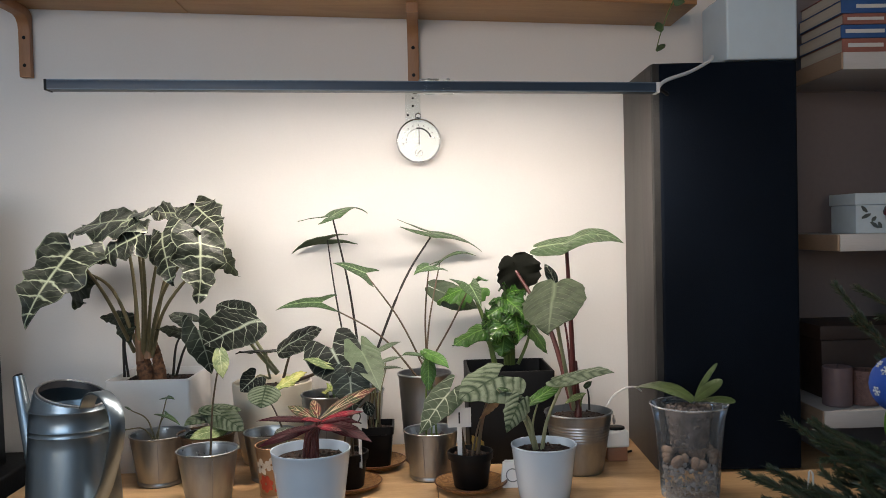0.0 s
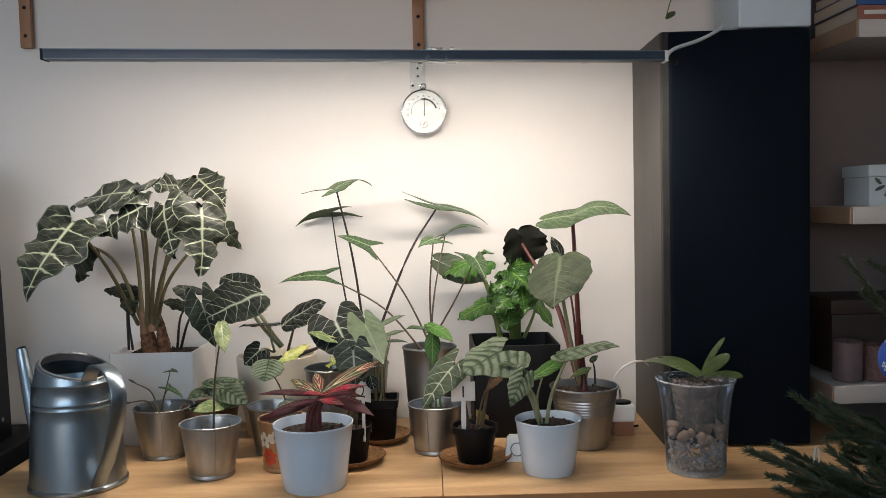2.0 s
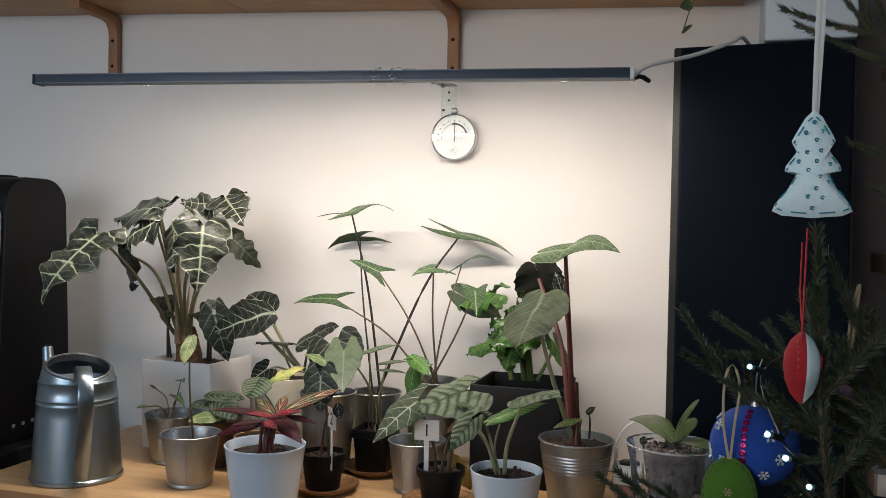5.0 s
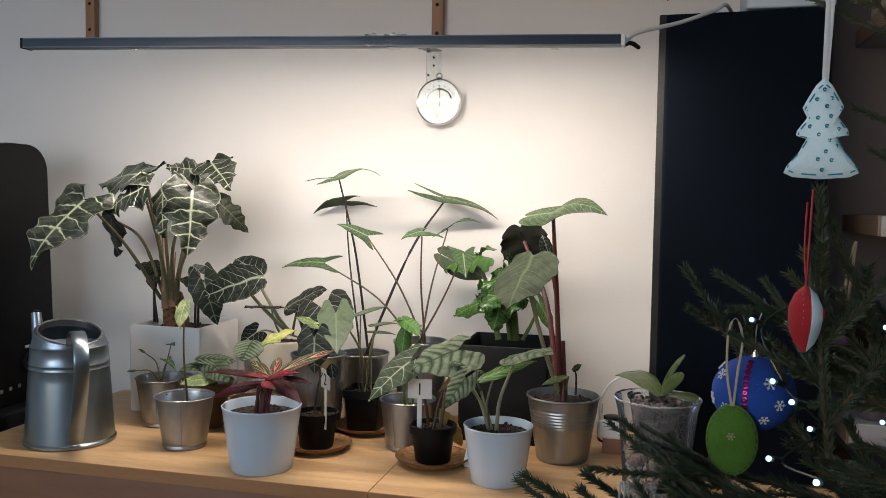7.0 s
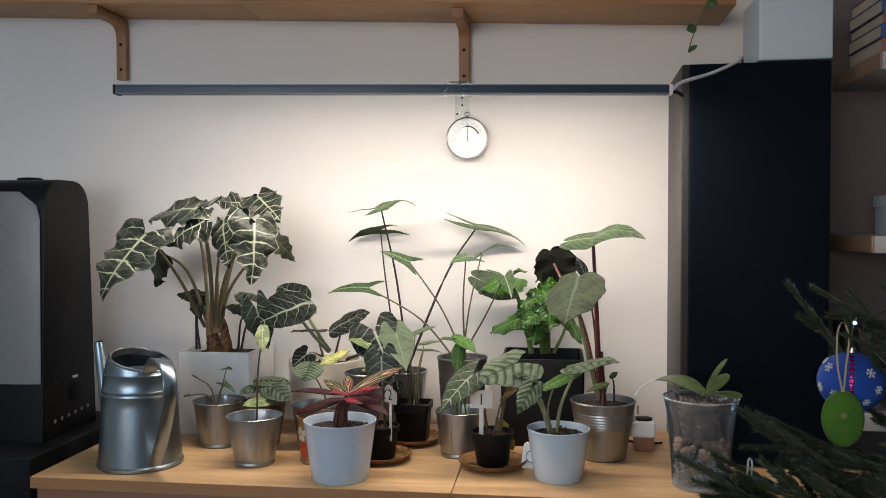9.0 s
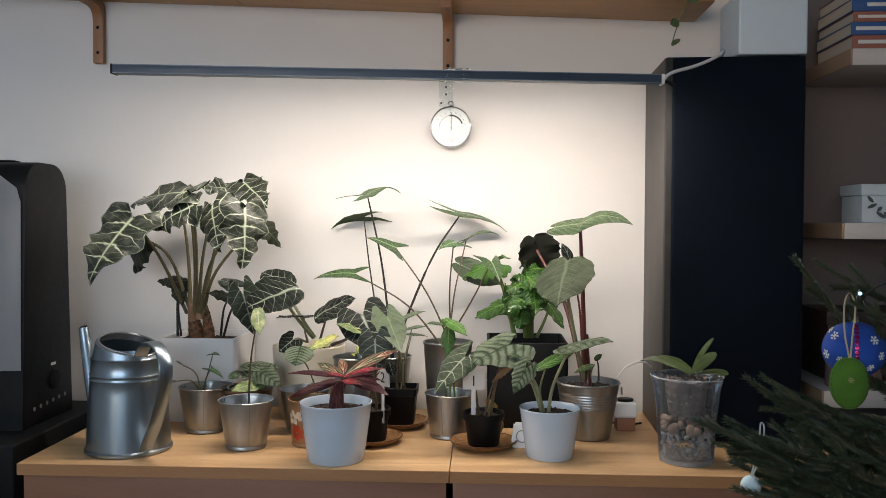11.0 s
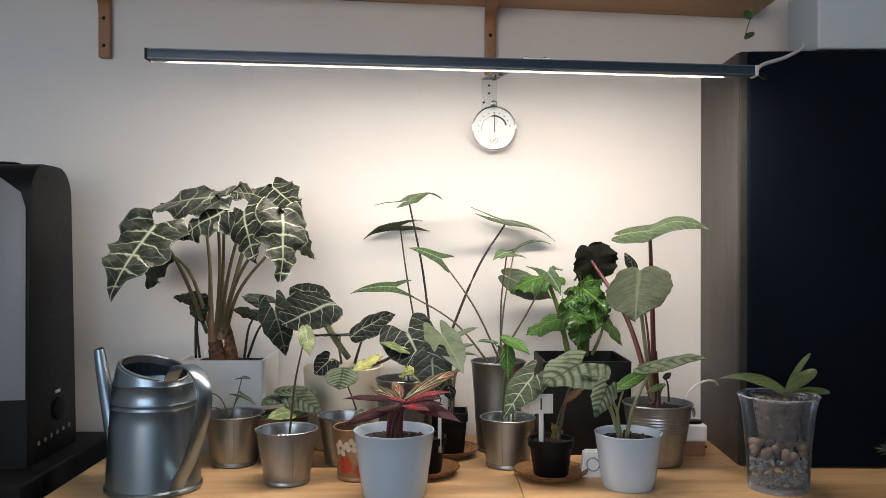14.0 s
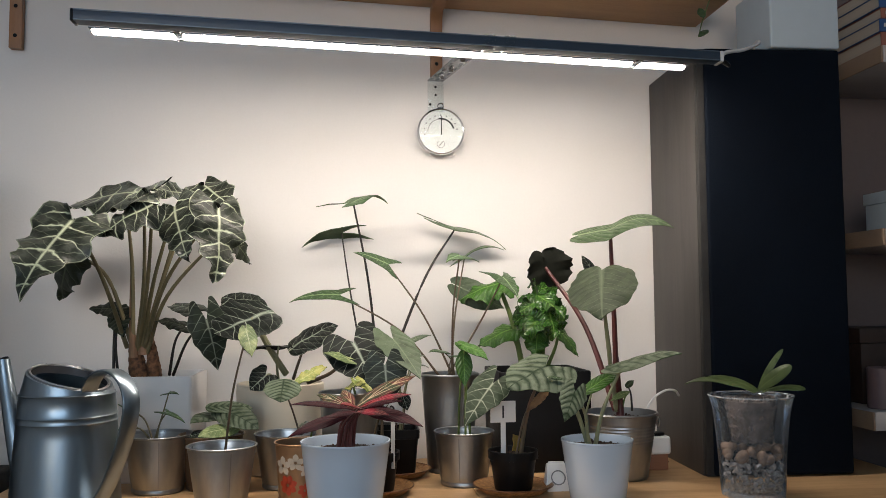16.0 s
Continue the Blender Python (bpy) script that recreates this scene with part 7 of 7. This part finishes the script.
def shoot(tip, way, kind, roll=0.0, size=1.0):
    """A dense shoot that ends at tip; way points back along it, towards the trunk."""
    o = Vector(tree.matrix_basis.translation)
    b = Vector(tip) - o
    d = -Vector(way).normalized()
    rot = d.to_track_quat("X", "Z").to_matrix().to_4x4()
    br = new("branch", SHOOTS[kind][0])
    br.parent = tree
    br.matrix_basis = Matrix.Translation(b - d * 0.22 * size) @ rot @ pose(0, 0, 0, roll, 0, 0) @ Matrix.Scale(size, 4)
    nd = tagged(new("needle_foliage", SHOOTS[kind][1]), kind="stuff")
    nd.parent = br


# the shoots that show against the loudspeaker and over the chest
shoot((0.460, -0.919, 1.187), (0.060, -0.020, -0.081), 0, 20, 0.9)
shoot((0.490, -0.911, 1.183), (0.075, -0.020, -0.041), 1, -30, 0.8)
shoot((0.405, -0.913, 1.029), (0.078, -0.020, -0.054), 2, 0)
shoot((0.370, -0.945, 0.981), (0.080, -0.020, -0.034), 0, 40)
shoot((0.391, -0.901, 0.916), (0.078, -0.020, -0.025), 1, 10)
shoot((0.369, -0.990, 0.908), (0.064, -0.020, -0.010), 2, 70)
shoot((0.408, -1.000, 0.970), (0.072, -0.020, -0.024), 0, -20)
shoot((0.451, -1.000, 0.994), (0.061, -0.020, -0.031), 1, 35)
shoot((0.419, -0.960, 1.016), (0.071, -0.020, -0.016), 2, 15)
shoot((0.381, -1.020, 0.981), (0.064, -0.020, -0.020), 1, 60)
shoot((0.470, -0.985, 0.985), (0.060, -0.020, -0.010), 0, 0)
shoot((0.388, -1.020, 0.954), (0.064, -0.020, -0.019), 2, -40)
shoot((0.430, -0.960, 0.900), (0.070, -0.020, -0.012), 0, 25)
shoot((0.318, -1.005, 0.994), (0.080, -0.010, -0.030), 1, 5)
shoot((0.559, -1.035, 1.262), (0.013, 0.000, -0.178), 0, 30)
shoot((0.570, -1.020, 1.240), (0.060, 0.020, -0.118), 2, -15)
shoot((0.545, -0.995, 1.190), (0.075, -0.010, -0.080), 1, 50, 0.9)
shoot((0.497, -1.010, 1.137), (0.100, -0.010, -0.040), 2, 20, 0.8)
for tip, way, kind in (((0.530, -0.900, 1.050), (0.09, -0.02, -0.05), 0), ((0.560, -0.880, 1.130), (0.09, -0.02, -0.06), 1), ((0.550, -0.900, 0.980), (0.09, -0.02, -0.02), 2),
                       ((0.600, -0.900, 1.090), (0.09, -0.02, -0.04), 1), ((0.620, -0.920, 1.170), (0.08, -0.02, -0.07), 0), ((0.575, -0.940, 1.010), (0.09, -0.03, -0.03), 2),
                       ((0.640, -0.990, 1.110), (0.08, -0.02, -0.05), 0), ((0.610, -0.970, 1.040), (0.08, -0.02, -0.02), 1), ((0.590, -1.070, 1.050), (0.09, -0.02, -0.03), 2),
                       ((0.620, -1.090, 1.120), (0.08, -0.02, -0.06), 1), ((0.520, -0.920, 0.930), (0.09, -0.02, -0.02), 0), ((0.560, -1.060, 0.985), (0.09, -0.02, -0.02), 1),
                       ((0.680, -1.020, 1.190), (0.07, -0.02, -0.08), 2), ((0.500, -0.960, 0.960), (0.09, -0.02, -0.02), 1), ((0.660, -0.930, 1.230), (0.06, -0.02, -0.10), 0)):
    shoot(tip, way, kind, 97.0 * tip[0] * 10 % 60)
# the longer branches behind them
branch((0.74, -1.04, 0.92), (0.424, -0.930, 1.030), 2, 10, 0.9)
branch((0.72, -1.08, 0.86), (0.396, -1.000, 1.048), 3, 0, 0.9)
branch((0.68, -1.10, 0.84), (0.318, -1.050, 1.004), 4, 10, 0.95)
branch((0.80, -1.06, 1.16), (0.535, -1.110, 1.455), 2, 50, 0.5)
branch((0.80, -0.98, 0.86), (0.388, -0.895, 0.930), 0, 5, 0.8)
branch((0.80, -1.02, 0.80), (0.400, -0.930, 0.895), 2, -5, 0.8)
branch((0.92, -1.00, 1.15), (0.640, -0.930, 1.275), 3, 0, 0.6)
branch((0.92, -1.06, 1.00), (0.560, -1.130, 1.060), 4, 0, 0.8)
branch((0.92, -1.06, 0.94), (0.545, -1.230, 1.010), 1, 0, 0.8)
branch((0.92, -1.04, 0.90), (0.500, -1.130, 0.960), 3, 0, 0.9)
branch((0.72, -1.10, 0.80), (0.360, -1.030, 0.965), 0, 15, 0.9)
branch((0.74, -1.12, 0.86), (0.440, -1.060, 1.000), 1, -10, 0.9)
rngt = random.Random(21)
for level in range(8):
    z = 0.30 + 0.092 * level
    reach = 0.62 - 0.12 * (level / 7)
    for k in range(6):
        a = radians(118 + 31 * k + rngt.uniform(-10, 10) + 13 * (level % 2))
        r = reach * rngt.uniform(0.82, 1.0) * (0.72 if 225 < math.degrees(a) < 300 else 1.0)
        branch((0.98 + 0.03 * math.cos(a), -1.03 + 0.03 * math.sin(a), z + 0.02), (0.98 + r * math.cos(a), -1.03 + r * math.sin(a), z - 0.03 + 0.07 * rngt.random()), rngt.randrange(5), rngt.uniform(-25, 25))
for level in range(5):
    z = 1.08 + 0.14 * level
    for k in range(4):
        a = radians(-60 + 60 * k + 20 * level)
        r = 0.30 - 0.03 * level
        branch((0.98, -1.03, z), (0.98 + r * math.cos(a), -1.03 + r * math.sin(a), z + 0.05), rngt.randrange(5), rngt.uniform(-25, 25))

# ---- ornaments ----


def ribbon(parent, pts, mat, w=0.0018, flat=0.35, name="ribbon"):
    o = Vector(parent.matrix_basis.translation)
    return part(name, tube(curve([Vector(p) - o for p in pts], 8), w, w, 6, flat=flat), mat, parent)


def felt_tree():
    f = thing("felt_tree_ornament", pose(0.5455, -1.118, 1.2700, 0, 0, -4), "pale felt tree ornament with teal stitched dots", "ornament")
    half = [(0.0, 0.071), (0.0055, 0.066), (0.0125, 0.054), (0.0145, 0.0500), (0.0080, 0.0490), (0.0115, 0.042), (0.0180, 0.0335), (0.0185, 0.030), (0.0105, 0.0285), (0.0160, 0.018), (0.0245, 0.008), (0.0265, 0.003), (0.0200, 0.0), (0.0, -0.0015)]
    bm = bmesh.new()
    pts = half + [(-x, z) for x, z in half[-2:0:-1]]
    rings = []
    for s, y in ((0.22, -0.0095), (0.60, -0.0078), (0.88, -0.0044), (1.0, -0.0012), (1.0, 0.0012), (0.88, 0.0044), (0.60, 0.0078), (0.22, 0.0095)):
        ring_ = []
        for x, z in pts:
            ring_.append(bm.verts.new((x * s * 0.94, y, z if s == 1.0 else 0.026 + (z - 0.026) * (s * 0.97 + 0.03))))
        rings.append(ring_)
    n = len(pts)
    for a, b in zip(rings, rings[1:]):
        for i in range(n):
            bm.faces.new((a[i], a[(i + 1) % n], b[(i + 1) % n], b[i]))
    bm.faces.new(rings[0][::-1])
    bm.faces.new(rings[-1])
    bmesh.ops.recalc_face_normals(bm, faces=list(bm.faces))
    part("body", bm, FELT_WHITE, f)
    dots = [(0.0, 0.062), (-0.005, 0.055), (0.005, 0.056), (0.0015, 0.050), (-0.004, 0.042), (0.0045, 0.043), (-0.009, 0.036), (0.002, 0.036), (0.010, 0.034), (-0.003, 0.030), (0.004, 0.026), (-0.006, 0.021), (0.009, 0.022), (0.002, 0.018), (-0.011, 0.012), (-0.003, 0.0125), (0.006, 0.012), (0.014, 0.013), (0.0, 0.005), (0.011, 0.006), (-0.018, 0.006)]
    for x, z in dots:
        d = part("stitched_dot", tube([(0.0010 * math.cos(a), 0, 0.0010 * math.sin(a)) for a in np.linspace(0, 5.6, 8)], 0.0006, 0.0006, 5), TEAL, f)
        d.location = (x, -0.0102 + 0.35 * abs(x) ** 1.0 + (0.003 if z > 0.055 or z < 0.008 else 0.0), z)
    for i in range(0, n, 1):
        (x0, z0), (x1, z1) = pts[i], pts[(i + 1) % n]
        a, b = Vector((x0 * 0.88, -0.0048, 0.026 + (z0 - 0.026) * 0.90)), Vector((x1 * 0.88, -0.0048, 0.026 + (z1 - 0.026) * 0.90))
        part("edge_stitch", tube([a.lerp(b, 0.2), a.lerp(b, 0.75)], 0.0005, 0.0005, 5), TEAL, f)
    ribbon(f, [(0.5455, -1.118, 1.339), (0.5465, -1.116, 1.40), (0.549, -1.112, 1.452)], WHITETHREAD, 0.0016, 0.3)
    ribbon(f, [(0.5470, -1.117, 1.339), (0.5495, -1.115, 1.40), (0.551, -1.111, 1.452)], WHITETHREAD, 0.0016, 0.3)


felt_tree()


def pad(name, label, x, y, z, rx, rz, th_, mat, turn, tip=0.0):
    """A stuffed felt pad with a stitched rim."""
    f = thing(name, pose(x, y, z, 0, 0, turn), label, "ornament")
    bm = bmesh.new()
    rings = []
    for s, yy in ((0.0, -1.0), (0.4, -0.9), (0.75, -0.6), (0.93, -0.25), (1.0, -0.1), (1.0, 0.1), (0.93, 0.25), (0.75, 0.6), (0.4, 0.9), (0.0, 1.0)):
        if s == 0:
            rings.append([bm.verts.new((0, yy * th_, 0))] * 32)
        else:
            rings.append([bm.verts.new((s * rx * math.cos(a) * (1 - tip * max(0, -math.sin(a)) ** 1.5 * 1.02), yy * th_, s * rz * (math.sin(a) * (1 + tip * 0.25 * (math.sin(a) < 0))))) for a in np.linspace(0, 2 * math.pi, 33)[:-1]])
    for a, b in zip(rings, rings[1:]):
        for i in range(32):
            vs_ = []
            for v in (a[i], a[(i + 1) % 32], b[(i + 1) % 32], b[i]):
                if v not in vs_:
                    vs_.append(v)
            if len(vs_) > 2:
                bm.faces.new(vs_)
    bmesh.ops.recalc_face_normals(bm, faces=list(bm.faces))
    part("body", bm, mat, f)
    return f


def snowflake(parent, m, size, mat=None):
    bm = bmesh.new()
    for k in range(3):
        a = k * math.pi / 3
        d = Vector((math.cos(a), 0, math.sin(a))) * size
        tube([-d, d], size * 0.10, size * 0.10, 4, bm)
        for s in (1, -1):
            for w in (1, -1):
                b = a + w * radians(45)
                e = Vector((math.cos(b), 0, math.sin(b))) * size * 0.35 * s
                tube([d * 0.55 * s, d * 0.55 * s + e], size * 0.08, size * 0.08, 4, bm)
    ob = part("snowflake", bm, mat or WHITETHREAD, parent, smooth=False)
    ob.matrix_basis = m


gr_o = pad("green_felt_ornament", "green felt disc ornament with sewn snowflake", 0.503, -0.988, 1.039, 0.0225, 0.032, 0.009, FELT_GREEN, -10)
for i in range(26):
    a = 2 * math.pi * i / 26
    p = Vector((0.0208 * math.cos(a), -0.0034, 0.0297 * math.sin(a)))
    q = Vector((0.0208 * math.cos(a + 0.13), -0.0034, 0.0297 * math.sin(a + 0.13)))
    part("edge_stitch", tube([p, q], 0.0004, 0.0004, 5), STALK_DARK, gr_o)
snowflake(gr_o, pose(0.0, -0.0096, 0.005), 0.0038, GOLD_RIBBON)
ribbon(gr_o, [(0.502, -0.99, 1.070), (0.497, -0.988, 1.10), (0.497, -0.985, 1.135), (0.503, -0.984, 1.148), (0.509, -0.985, 1.130), (0.506, -0.988, 1.10), (0.5035, -0.99, 1.070)], GOLD_RIBBON, 0.0011, 0.4)

blue = thing("blue_bauble", pose(0.5245, -0.950, 1.0745, 0, 0, -18), "blue felt bauble with snowflakes and magenta sequins", "ornament")
bmq = bmesh.new()
bmesh.ops.create_uvsphere(bmq, u_segments=36, v_segments=20, radius=0.0375)
for v in bmq.verts:
    v.co.z *= 0.93
part("ball", bmq, FELT_BLUE, blue)
for i in range(13):
    e = radians(-62 + 10.5 * i)
    sq = part("sequin", lathe([(0.0006, 0), (0.0028, 0), (0.0030, 0.0004), (0.0018, 0.0008), (0.0006, 0.0006)], 12, close=True), MAGENTA, blue)
    sq.matrix_basis = pose(0.0, -0.0378 * math.cos(e), 0.0352 * math.sin(e), 90 - math.degrees(e), 0, 0)
for az, el, sz in ((-48, 30, 0.006), (-62, -8, 0.006), (-30, -15, 0.005), (35, 25, 0.006), (48, -5, 0.0055), (28, -28, 0.005), (-75, 40, 0.005)):
    snowflake(blue, pose(0, 0, 0, 0, 0, az) @ pose(0, 0, 0, -el, 0, 0) @ pose(0, -0.0376, 0), sz)
part("cap", tube([(0, 0, 0.0345), (0, 0, 0.041)], 0.005, 0.0045, 12), SILVER, blue)
ribbon(blue, [(0.5245, -0.950, 1.115), (0.525, -0.950, 1.135), (0.529, -0.949, 1.150)], WHITETHREAD, 0.0006, 1.0)

red = pad("red_felt_ornament", "red and white felt drop ornament on red ribbon", 0.5485, -1.060, 1.162, 0.0205, 0.024, 0.013, [FELT_RED, FELT_WHITE], -90, 0.85)
for f_ in red.children[0].data.polygons:
    f_.material_index = 1 if f_.center.y > 0.0006 else 0
part("patch", box(-0.006, 0.004, 0.0118, 0.0138, -0.002, 0.007, 0.0006), FELT_RED, red, "red felt patch")
for i in range(16):
    a = radians(205 + 14 * i)
    p = Vector((0.0175 * math.cos(a) * (1 - 0.6 * max(0, -math.sin(a)) ** 1.5), -0.0042, 0.0215 * math.sin(a)))
    part("stitch", tube([p, p + Vector((0.0012, 0, 0.0014))], 0.0004, 0.0004, 5), GOLD_RIBBON, red)
ribbon(red, [(0.5475, -1.06, 1.185), (0.553, -1.06, 1.215), (0.562, -1.06, 1.262)], FELT_RED, 0.0026, 0.3)
ribbon(red, [(0.5485, -1.06, 1.185), (0.5470, -1.062, 1.215), (0.5505, -1.062, 1.252)], FELT_RED, 0.0024, 0.3)

cane = thing("candy_cane", (0.604, -1.15, 1.3075), "red and white striped candy cane in clear wrap", "ornament")
cpts = curve([(0, 0, 0), (0, 0, 0.036), (0.0, 0, 0.079), (0.002, 0, 0.097), (0.010, 0, 0.106), (0.019, 0, 0.101), (0.021, 0, 0.090)], 6)
for i in range(0, len(cpts) - 1):
    part("stripe", tube([cpts[i], cpts[i + 1]], 0.0038, 0.0038, 10), CANDY if i % 2 else CANDYWHITE, cane)

star = thing("star_ornament", pose(0.616, -1.15, 1.2885, 0, 0, 10), "pale blue felt star ornament", "ornament")
bms = bmesh.new()
fr, bk = bms.verts.new((0, -0.005, 0)), bms.verts.new((0, 0.005, 0))
rim_ = [bms.verts.new(((0.0185 if i % 2 == 0 else 0.009) * math.sin(i * math.pi / 5 + 0.2), 0, (0.0185 if i % 2 == 0 else 0.009) * math.cos(i * math.pi / 5 + 0.2))) for i in range(10)]
for i in range(10):
    bms.faces.new((fr, rim_[i], rim_[(i + 1) % 10]))
    bms.faces.new((bk, rim_[(i + 1) % 10], rim_[i]))
bmesh.ops.recalc_face_normals(bms, faces=list(bms.faces))
part("body", bms, FELT_WHITE, star)
ribbon(star, [(0.619, -1.15, 1.306), (0.621, -1.15, 1.33)], WHITETHREAD, 0.0007, 1.0)

lav = thing("gold_ribbon_ornament", (0.590, -1.0, 1.138), "lilac bauble on a gold ribbon among branches", "ornament")
bml = bmesh.new()
bmesh.ops.create_uvsphere(bml, u_segments=20, v_segments=12, radius=0.007)
part("ball", bml, material("lilac_glitter", (0.20, 0.10, 0.22), 0.5, spots=0.4, scale=80, fine=400, bump=0.5), lav)
ribbon(lav, [(0.589, -1.0, 1.150), (0.590, -1.0, 1.19), (0.596, -1.0, 1.220), (0.594, -0.998, 1.19), (0.590, -1.0, 1.150)], GOLD_RIBBON, 0.0012, 0.4)

sb = thing("glass_bauble", (0.584, -1.235, 1.060), "red glass bauble with silver cap", "ornament")
bmg = bmesh.new()
bmesh.ops.create_uvsphere(bmg, u_segments=24, v_segments=16, radius=0.018)
part("ball", bmg, material("red_glass", (0.25, 0.01, 0.012), 0.12, spots=0.1), sb)
part("cap", lathe([(0.0, 0.0172), (0.0078, 0.0165), (0.0080, 0.024), (0.0066, 0.0275), (0.0, 0.0285)], 18), SILVER, sb, "crimped silver cap")
part("loop", tube([(0.0048 * math.cos(a), 0, 0.0325 + 0.0048 * math.sin(a)) for a in np.linspace(0, 6.28, 14)], 0.0007, 0.0007, 5), SILVER, sb)

bird = thing("bird_ornament", (0.500, -1.0, 0.897), "white bird-shaped felt ornament on white string", "ornament")
bmb2 = bmesh.new()
bmesh.ops.create_uvsphere(bmb2, u_segments=20, v_segments=12, radius=1.0, matrix=Matrix.LocRotScale((0, 0, 0), Euler((0, 0.3, 0)), (0.022, 0.012, 0.013)))
bmesh.ops.create_uvsphere(bmb2, u_segments=16, v_segments=10, radius=0.0095, matrix=Matrix.Translation((-0.017, 0, 0.012)))
part("body", bmb2, FELT_WHITE, bird)
part("beak", tube([(-0.0255, 0, 0.012), (-0.031, 0, 0.0105)], 0.0016, 0.0003, 6), FELT_RED, bird)
ribbon(bird, [(0.50, -1.0, 0.91), (0.505, -1.0, 0.95)], WHITETHREAD, 0.0006, 1.0)
wb = thing("white_bauble", (0.395, -0.965, 0.905), "small white bauble on a pale ribbon", "ornament")
bmw2 = bmesh.new()
bmesh.ops.create_uvsphere(bmw2, u_segments=20, v_segments=12, radius=0.0125)
part("ball", bmw2, FELT_WHITE, wb)
ribbon(wb, [(0.395, -0.965, 0.917), (0.403, -0.965, 0.95), (0.406, -0.965, 0.983), (0.410, -0.966, 0.975), (0.405, -0.966, 0.94), (0.3965, -0.965, 0.917)], WHITETHREAD, 0.0011, 0.5)

# ---- string of lights ----
LEDS = ((0.620, -1.00, 1.315), (0.628, -1.00, 1.249), (0.622, -1.00, 1.148), (0.517, -0.981, 1.147), (0.536, -1.092, 1.099), (0.520, -1.10, 1.056), (0.538, -1.19, 1.068), (0.557, -1.05, 1.069), (0.565, -1.03, 1.18), (0.60, -1.12, 1.02), (0.63, -0.97, 1.06), (0.526, -1.06, 1.108))
lights = thing("string_lights", (0.6, -1.05, 1.0), "dark cable string lights with cold white LEDs", "lights")
o_l = Vector((0.6, -1.05, 1.0))
wire = bmesh.new()
order = (0, 1, 2, 8, 3, 11, 4, 7, 5, 6, 9, 10)
tube(curve([Vector(LEDS[i]) - o_l + Vector((0.012, 0.018, -0.006)) for i in order], 8), 0.0011, 0.0011, 5, wire)
part("wire", wire, CABLEGREEN, lights)
rngl = random.Random(2)
for p in LEDS:
    q = Vector(p) - o_l
    h_ = part("bulb_socket", tube([q + Vector((0.012, 0.018, -0.006)), q + Vector((0.0025, 0.0035, -0.001))], 0.0026, 0.0024, 8), CABLEGREEN, lights)
    bmk = bmesh.new()
    bmesh.ops.create_icosphere(bmk, subdivisions=2, radius=0.0023, matrix=Matrix.Translation(q))
    part("bulb", bmk, LEDGLOW, h_, "glowing cold white LED")
